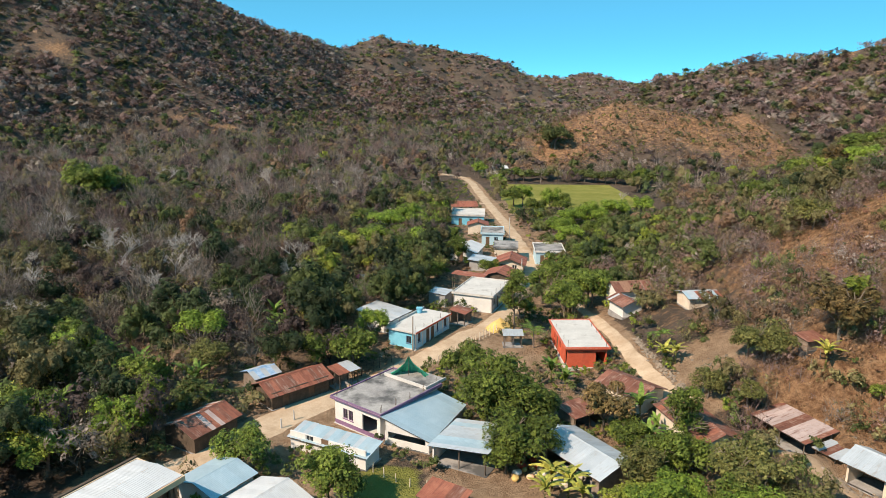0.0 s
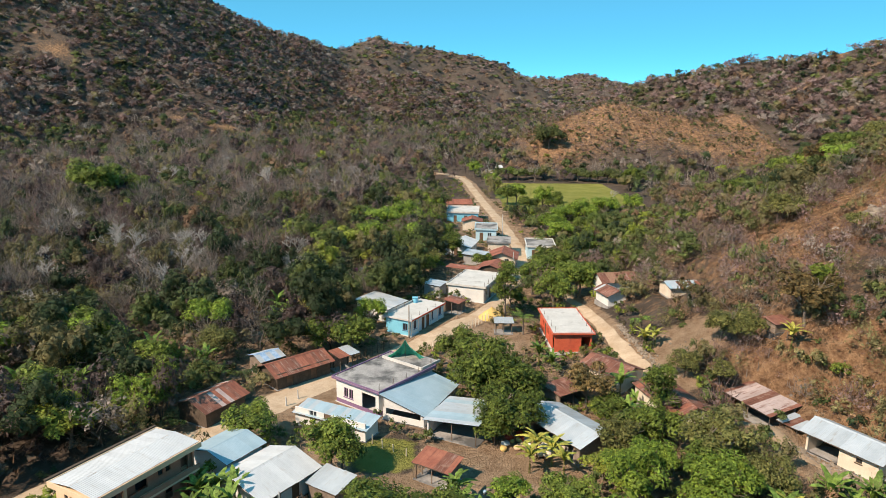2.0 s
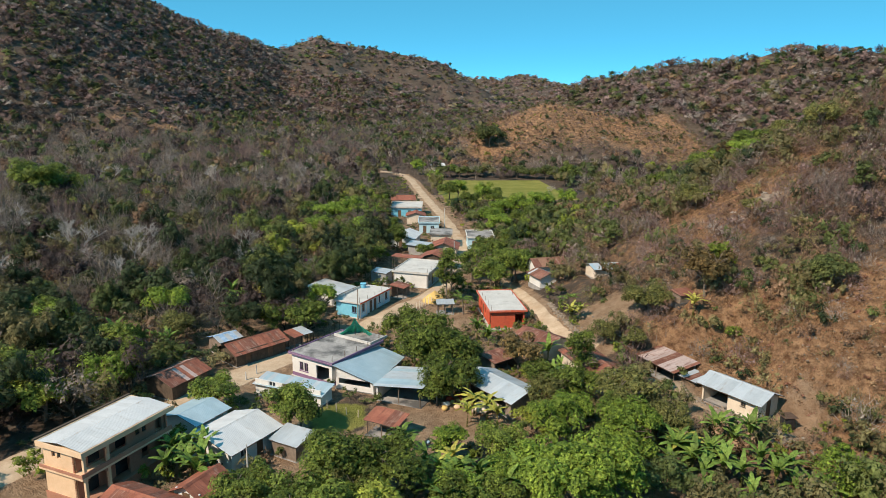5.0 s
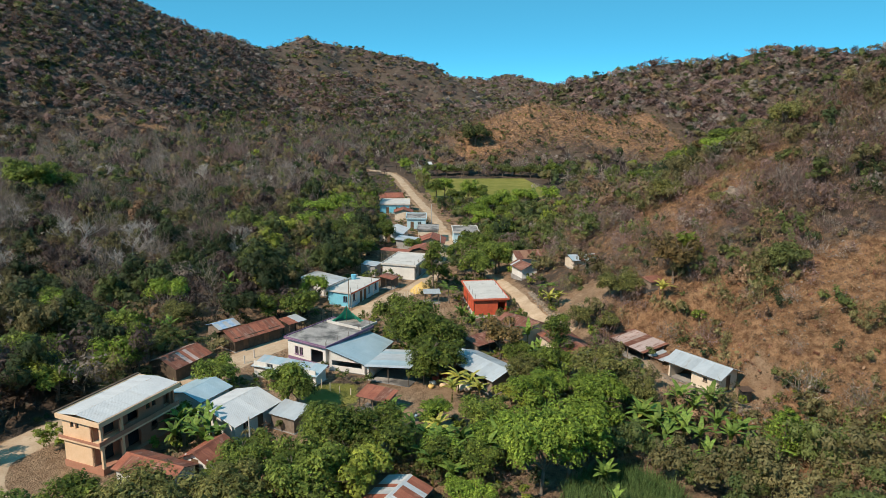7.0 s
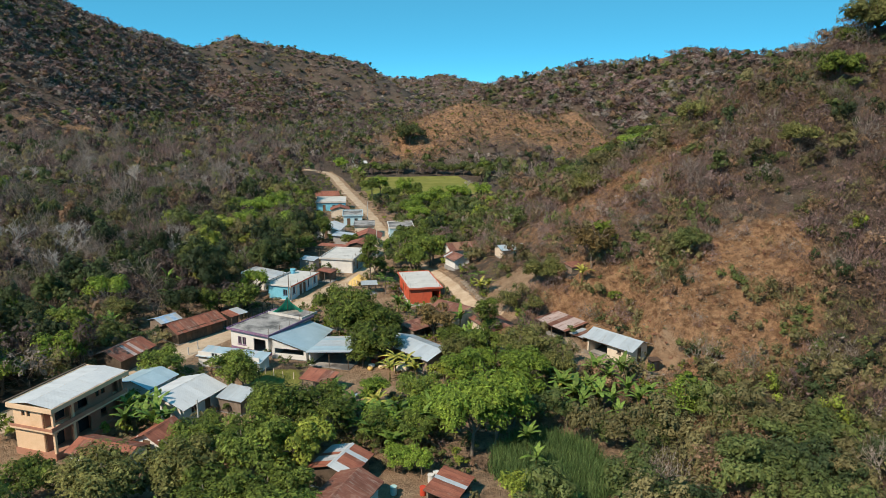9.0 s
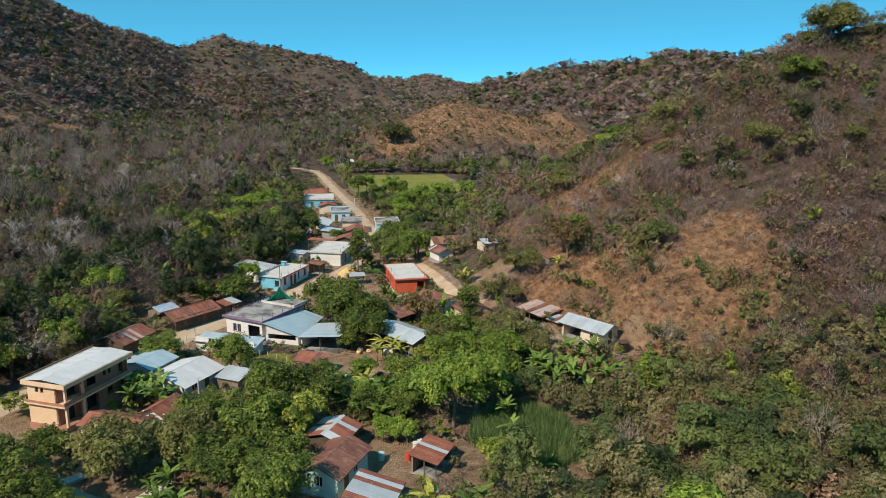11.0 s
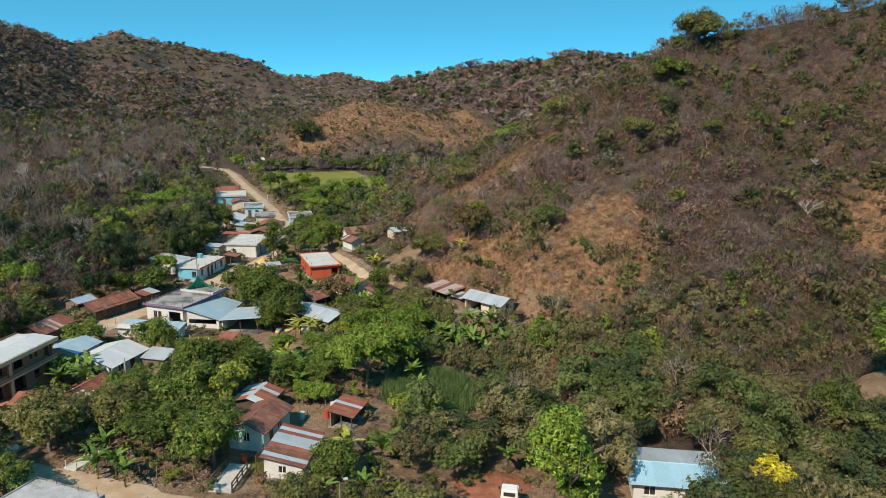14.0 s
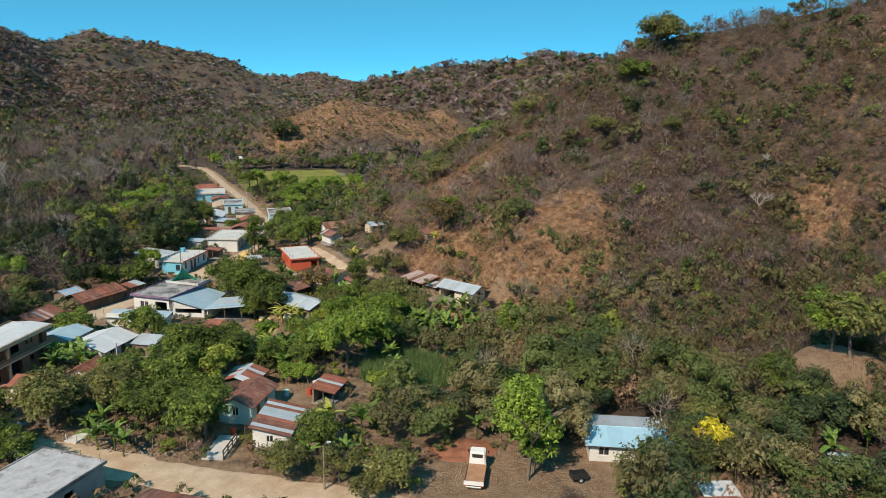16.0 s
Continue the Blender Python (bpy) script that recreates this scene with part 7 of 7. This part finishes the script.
def cart(x, y, yaw):
    ob = thing("cart", "small black box cart on two wheels beside the blue-roofed house", "cart", pose(x, y, float(land(x, y)) + 0.01, 0, 0, yaw))
    part("box", Mesh().box(-0.8, 0.8, -0.5, 0.5, 0.35, 0.42).box(-0.8, 0.8, -0.5, -0.45, 0.42, 0.85).box(-0.8, 0.8, 0.45, 0.5, 0.42, 0.85)
         .box(-0.8, -0.75, -0.45, 0.45, 0.42, 0.85).box(0.75, 0.8, -0.45, 0.45, 0.42, 0.85), BLACKPLASTIC, ob)
    for s in (-1, 1):
        wheel(ob, 0.0, s * 0.58, 0.3, 0.1)
    part("drawbar", Mesh().tube((0.8, 0, 0.4), (1.7, 0, 0.3), 0.03, n=6), IRON, ob)


cart(29.9, 0.6, -10)


def water_tank(x, y, z, r, h, body, label, lid=ZINC):
    ob = thing("water_tank", label, "water tank", pose(x, y, z))
    m = Mesh()
    m.tube((0, 0, 0), (0, 0, h), r * 0.97, r * 0.97, 20)
    part("drum", m, body, ob, smooth=False)
    for i in range(5):
        part("band", Mesh().tube((0, 0, h * (i + 0.25) / 5), (0, 0, h * (i + 0.75) / 5), r, r, 20), body, ob)
    part("lid", Mesh().box(-r * 1.05, r * 1.05, -r * 1.05, r * 1.05, h + 0.01, h + 0.04), lid, ob, "loose flat sheet as lid")


water_tank(44.2, 50.6, float(on_sheet(44.2, 50.6)), 0.75, 1.45, BLACKPLASTIC, "black plastic water tank beside the farmhouse", IRON)
water_tank(-3.6, 101.8, 0.0, 0.45, 0.8, CYAN, "small turquoise drum on the flat roof", CYAN)


def netting(x, y, z):
    ob = thing("green_netting", "green shade netting draped from a pole on the flat roof", "net", pose(x, y, z))
    part("pole", Mesh().tube((0, 0, 0), (0, 0, 2.6), 0.03, n=6), IRON, ob)
    bm = bmesh.new()
    rng = random.Random(3)
    rows = []
    for j in range(7):
        u = j / 6
        row = []
        for i in range(15):
            a = -0.4 + 3.6 * i / 14
            r = (0.07 + 1.75 * u ** 1.4) * (1 + 0.28 * (-1) ** i * u * 0.6) + rng.uniform(-0.04, 0.04)
            row.append(bm.verts.new((r * math.cos(a) * 1.2, r * math.sin(a) * 0.8, 2.5 - 2.45 * u + 0.08 * rng.random())))
        rows.append(row)
    for r0, r1 in zip(rows, rows[1:]):
        for i in range(14):
            bm.faces.new((r0[i], r0[i + 1], r1[i + 1], r1[i]))
    bmesh.ops.solidify(bm, geom=bm.faces[:], thickness=0.02)
    me = bpy.data.meshes.new("cloth")
    bm.to_mesh(me)
    bm.free()
    me.materials.append(GREENNET)
    part("cloth", me, None, ob)


netting(-4.0, 77.2, -0.12)

ob = thing("upper_slab", "raised pale concrete terrace edge on the stained flat roof", "terrace", pose(-3.2, 77.0, -0.13, 0, 0, 52))
part("slab", Mesh().box(-1.8, 1.8, -3.2, 3.2, 0.0, 0.12), CONCRETE, ob)
part("kerb", Mesh().box(-1.95, -1.8, -3.3, 3.3, 0.0, 0.36).box(-1.8, 1.8, -3.35, -3.2, 0.0, 0.36), CONCRETE_PALE, ob)
ob = thing("outdoor_stair", "bare concrete stair up to the flat roof", "stair", pose(2.6, 78.4, -3.4, 0, 0, 52))
for i in range(10):
    part("step", Mesh().box(-0.6, 0.6, -1.6 + i * 0.28, -1.32 + i * 0.28, 0.0, 3.1 - i * 0.31), CONCRETE, ob)


def stones(name, label, line, count, spread, size, seed, category="stone wall"):
    """Rough stones along a line, each a piece of its own."""
    rng = random.Random(seed)
    kinds = []
    for k in range(4):
        bm = bmesh.new()
        bmesh.ops.create_icosphere(bm, subdivisions=1, radius=1)
        for v in bm.verts:
            v.co *= rng.uniform(0.7, 1.15)
            v.co.z *= 0.65
        me = bpy.data.meshes.new("stone")
        bm.to_mesh(me)
        bm.free()
        me.materials.append(STONE)
        kinds.append(me)
    total = [math.dist(a, b) for a, b in zip(line, line[1:])]
    ob = thing(name, label, category, pose(line[0][0], line[0][1], 0))
    for i in range(count):
        d = rng.uniform(0, sum(total))
        j = 0
        while d > total[j] and j < len(total) - 1:
            d -= total[j]
            j += 1
        t = d / total[j]
        x = line[j][0] + t * (line[j + 1][0] - line[j][0]) + rng.gauss(0, spread)
        y = line[j][1] + t * (line[j + 1][1] - line[j][1]) + rng.gauss(0, spread)
        s = size * rng.uniform(0.5, 1.3)
        m = Matrix.Translation((x - line[0][0], y - line[0][1], float(land(x, y)) + s * 0.3)) @ Euler((rng.uniform(-0.4, 0.4), rng.uniform(-0.4, 0.4), rng.uniform(0, 6))).to_matrix().to_4x4() @ Matrix.Scale(s, 4)
        part("stone", kinds[rng.randrange(4)], None, ob, m=m)


stones("stone_wall", "low dry stone wall beside the side road", [(27.5, 92), (27.7, 84), (28.3, 77), (29.2, 72.5)], 190, 0.22, 0.26, 1)
stones("rubble_bank", "bank of loose stones below the farmhouse", [(36.3, 57.5), (39.0, 53.0), (40.6, 47.3), (42.6, 42.5)], 230, 0.55, 0.24, 2, "stones")
stones("rubble", "scattered grey stones on the cleared slope", [(46, 60), (53, 55), (60, 57)], 260, 3.6, 0.15, 3, "stones")
stones("rubble", "litter of stones and clods beside the side road", [(32, 77), (35, 71)], 90, 1.3, 0.2, 4, "stones")
stones("outcrop", "grey rock outcrop on the hillside", [(59.5, 86.5), (61.5, 85.5)], 40, 0.9, 0.9, 5, "rocks")
stones("rubble", "stones along the verge of the dirt road", [(-17, 27), (-9, 20.5), (-5, 18.8)], 90, 0.7, 0.16, 6, "stones")


def fence(label, line, step, height, wires=3, thick=0.05, material=WOOD):
    rng = random.Random(int(abs(line[0][0] * 13 + line[0][1] * 7)))
    ob = thing("fence", label, "fence", pose(0, 0, 0))
    tops = []
    for a, b in zip(line, line[1:]):
        n = max(1, round(math.dist(a, b) / step))
        for i in range(n + (b == line[-1])):
            x, y = a[0] + (b[0] - a[0]) * i / n + rng.uniform(-0.08, 0.08), a[1] + (b[1] - a[1]) * i / n + rng.uniform(-0.08, 0.08)
            z = float(land(x, y))
            h = height * rng.uniform(0.85, 1.12)
            part("post", Mesh().tube((x, y, z - 0.3), (x + rng.uniform(-0.08, 0.08), y + rng.uniform(-0.08, 0.08), z + h), thick, thick * 0.8, 6), material, ob)
            tops.append(Vector((x, y, z)))
    for k in range(wires):
        up = Vector((0, 0, height * (0.3 + 0.3 * k)))
        part("wire", Mesh().run([p + up for p in tops], 0.008), IRON, ob)


fence("row of pale wooden posts with wire along the sandy road", [(-0.6, 88.4), (4.9, 95.6), (8.4, 99.9)], 1.0, 1.3, 3, 0.07, CREAM)
fence("garden fence of grey posts and wire", [(-13.2, 24.6), (-8.5, 21.4), (-5.2, 19.8)], 1.0, 1.4)
fence("garden fence of grey posts behind the verge", [(-14.5, 30.0), (-8.0, 25.5), (-3.5, 23.0)], 1.3, 1.5)
fence("dark post fence beside the stained roof house", [(-15.5, 80.2), (-11.5, 84.0), (-7.0, 89.0)], 1.2, 1.5, 3, 0.06, WOOD_DARK)
fence("posts and wire beside the mint house gate", [(0.6, 17.4), (3.5, 15.4), (7.0, 13.0)], 1.2, 1.3)
fence("rough posts above the farm path", [(31.5, 72), (34, 70), (38, 69.5), (41.5, 70.5)], 1.4, 1.1, 2)
fence("garden posts below the metal-roofed house", [(-8, 62), (-3, 58.5), (2, 57)], 1.5, 1.0, 2, 0.06, CREAM)


def slab_bridge(label, a, b, width, rails=False):
    d = Vector(b) - Vector(a)
    yaw = math.degrees(math.atan2(d.y, d.x))
    z = float(land(*a))
    ob = thing("footbridge", label, "bridge", pose(a[0], a[1], z + 0.10, 0, 0, yaw))
    part("deck", Mesh().box(0, d.length, -width / 2, width / 2, -0.3, 0.12), CONCRETE_PALE, ob)
    for s in (-1, 1):
        if rails:
            part("handrail", Mesh().box(0.1, d.length * 0.8, s * (width / 2 + 0.06) - 0.05, s * (width / 2 + 0.06) + 0.05, 0.85, 0.97), WOOD_DARK, ob)
            part("midrail", Mesh().box(0.1, d.length * 0.8, s * (width / 2 + 0.06) - 0.03, s * (width / 2 + 0.06) + 0.03, 0.45, 0.55), WOOD_DARK, ob)
            for i in range(4):
                u = 0.15 + i * (d.length * 0.8 - 0.2) / 3
                part("post", Mesh().box(u - 0.05, u + 0.05, s * (width / 2 + 0.06) - 0.06, s * (width / 2 + 0.06) + 0.06, -0.3, 0.85), WOOD_DARK, ob)
        else:
            for i in range(2):
                u = 0.2 + i * (d.length - 0.4)
                part("post", Mesh().tube((u, s * (width / 2 - 0.08), 0.1), (u, s * (width / 2 - 0.08), 0.75), 0.06, n=6), WHITE, ob)


slab_bridge("sloping pale concrete ramp over the ditch", (-16.6, 25.6), (-13.9, 29.0), 1.5)
slab_bridge("narrow concrete footbridge over the ditch", (-24.0, 30.9), (-21.0, 33.2), 1.2)
slab_bridge("concrete drive with dark timber railings", (-2.9, 16.9), (-0.8, 21.2), 2.2, True)

ob = thing("gate", "dark iron mesh gate beside the drive", "gate", pose(0.6, 19.3, float(land(0.6, 19.3)), 0, 0, 65))
part("gate_frame", Mesh().box(0, 0.06, -0.03, 0.03, 0, 1.9).box(2.2, 2.26, -0.03, 0.03, 0, 1.9).box(0.06, 2.2, -0.025, 0.025, 1.8, 1.86).box(0.06, 2.2, -0.025, 0.025, 0.1, 0.16), IRON, ob)
for i in range(9):
    part("bar", Mesh().tube((0.25 + i * 0.22, 0, 0.13), (0.25 + i * 0.22, 0, 1.83), 0.012, n=4), IRON, ob)


def pole(x, y, height, label, lamp=False, material=CONCRETE_PALE):
    ob = thing("utility_pole", label, "pole", pose(x, y, float(land(x, y))))
    part("shaft", Mesh().tube((0, 0, -0.4), (0, 0, height), 0.11, 0.07, 8), material, ob)
    if lamp:
        part("arm", Mesh().tube((0, 0, height - 0.2), (0.5, 0.3, height + 0.05), 0.025, n=6), IRON, ob)
        part("lamp_head", Mesh().box(0.4, 0.75, 0.2, 0.42, height - 0.02, height + 0.1), ZINC_WHITE, ob)


pole(6.6, 7.6, 4.6, "slim grey street pole with a small lamp", True, WOOD)
pole(-13.2, 46.6, 3.4, "short concrete post in the yard")
pole(-4.2, 92.4, 5.2, "slim utility pole beside the turquoise house", False, WOOD)
pole(14.6, 122.5, 6.5, "pale utility pole by the road")
pole(16.6, 168.0, 6.5, "pale utility pole by the road")
pole(22.0, 108.5, 5.5, "grey utility pole by the side road", False, WOOD)
pole(-16.9, 72.0, 1.3, "short white gate post by the road")
pole(-17.9, 70.0, 1.2, "short white gate post by the road")


def sack(x, y, z, material, label, seed, r=0.35):
    rng = random.Random(seed)
    bm = bmesh.new()
    bmesh.ops.create_icosphere(bm, subdivisions=2, radius=1)
    for v in bm.verts:
        v.co *= rng.uniform(0.88, 1.08)
        v.co = Vector((v.co.x * r * 1.2, v.co.y * r, v.co.z * r * 0.75))
    me = bpy.data.meshes.new("sack")
    bm.to_mesh(me)
    bm.free()
    me.materials.append(material)
    ob = new("sack", me)
    ob.matrix_basis = pose(x, y, z + r * 0.62, 0, 0, rng.uniform(0, 360))
    return tagged(ob, label, "sack", "sacks and junk in the workshop yard")


rng = random.Random(8)
for i in range(16):
    x, y = 8.6 + rng.gauss(0, 1.1), 61.6 + rng.gauss(0, 1.0)
    sack(x, y, float(land(x, y)), rng.choice((PLASTIC_RED, YELLOWSAND, WHITE, PEACH)), "lumpy coloured sack lying in the yard", 200 + i, rng.uniform(0.25, 0.5))
for i in range(10):
    x, y = 11.2 + rng.gauss(0, 0.8), 59.6 + rng.gauss(0, 0.8)
    sack(x, y, float(land(x, y)), CREAM, "bulging pale sack beside the workshop", 230 + i, rng.uniform(0.4, 0.65))
for i in range(8):
    x, y = 3.5 + rng.gauss(0, 2.0), 51.0 + rng.gauss(0, 1.2)
    sack(x, y, float(land(x, y)), rng.choice((WOOD, STONE, ZINC_BLUE)), "discarded bundle on the bare yard", 250 + i, rng.uniform(0.2, 0.4))
for i, (mat_c, x, y) in enumerate(((TEAL, 6.6, 29.6), (PLASTIC_RED, 9.3, 29.0), (WHITE, 10.4, 31.0), (WHITE, 11.0, 31.4), (PLASTIC_RED, -0.4, 21.8))):
    ob = thing("barrel", "open plastic drum standing in the courtyard", "barrel", pose(x, y, float(land(x, y))), "courtyard drums")
    part("drum", Mesh().tube((0, 0, 0), (0, 0, 0.8), 0.3, 0.3, 14), mat_c, ob)
    part("rim", Mesh().tube((0, 0, 0.76), (0, 0, 0.82), 0.33, 0.33, 14), mat_c, ob)

# heap of yellow sand on the verge
bm = bmesh.new()
bmesh.ops.create_grid(bm, x_segments=18, y_segments=18, size=1)
for v in bm.verts:
    u, w = v.co.x, v.co.y
    k = max(0.0, 1 - math.hypot(u, w))
    v.co = Vector((u * 2.5, w * 2.1, -0.1 + 1.9 * k ** 0.85 + 0.12 * k * float(wave(u * 3, w * 3, 0.6, 61))))
me = bpy.data.meshes.new("sand_heap")
bm.to_mesh(me)
bm.free()
me.materials.append(YELLOWSAND)
ob = new("sand_heap", me)
ob.matrix_basis = pose(9.0, 101.6, float(land(9.0, 101.6)), 0, 0, 30)
tagged(ob, "heap of yellow building sand beside the dirt road", "sand heap")

# red earth heap beside the truck
bm = bmesh.new()
bmesh.ops.create_grid(bm, x_segments=26, y_segments=22, size=1)
for v in bm.verts:
    u, w = v.co.x, v.co.y
    k = max(0.0, 1 - u * u - w * w)
    v.co = Vector((u * 4.2, w * 2.8, -0.12 + 0.55 * k + 0.22 * k * float(wave(u * 4.2, w * 2.8, 0.7, 51))))
me = bpy.data.meshes.new("earth_mound")
bm.to_mesh(me)
bm.free()
me.materials.append(surface("red_earth", (0.20, 0.075, 0.045), (0.33, 0.14, 0.085), 1.2, 0.95, bump=0.6))
ob = new("earth_mound", me)
ob.matrix_basis = pose(21.6, 10.0, float(land(21.6, 10.0)), 0, 0, -20)
tagged(ob, "spread mound of loose red earth behind the truck", "earth mound")

ob = thing("clothes_line", "clothes line with pink and white washing", "clothes line", pose(-14.8, 127.6, float(land(-14.8, 127.6))))
part("line", Mesh().tube((-2.5, 0, 1.8), (2.5, 0, 1.8), 0.012, n=4), IRON, ob)
for u in (-2.5, 2.5):
    part("post", Mesh().tube((u, 0, -0.2), (u, 0, 1.9), 0.05, n=6), WOOD, ob)
pink = surface("pink_cloth", (0.55, 0.08, 0.28), (0.7, 0.16, 0.4), 2.0, 0.9)
for i, c in enumerate((pink, WHITE, pink, CYAN_PALE)):
    part("cloth", Mesh().box(-2.1 + i * 1.05, -1.3 + i * 1.05, -0.015, 0.015, 0.9, 1.79), c, ob)
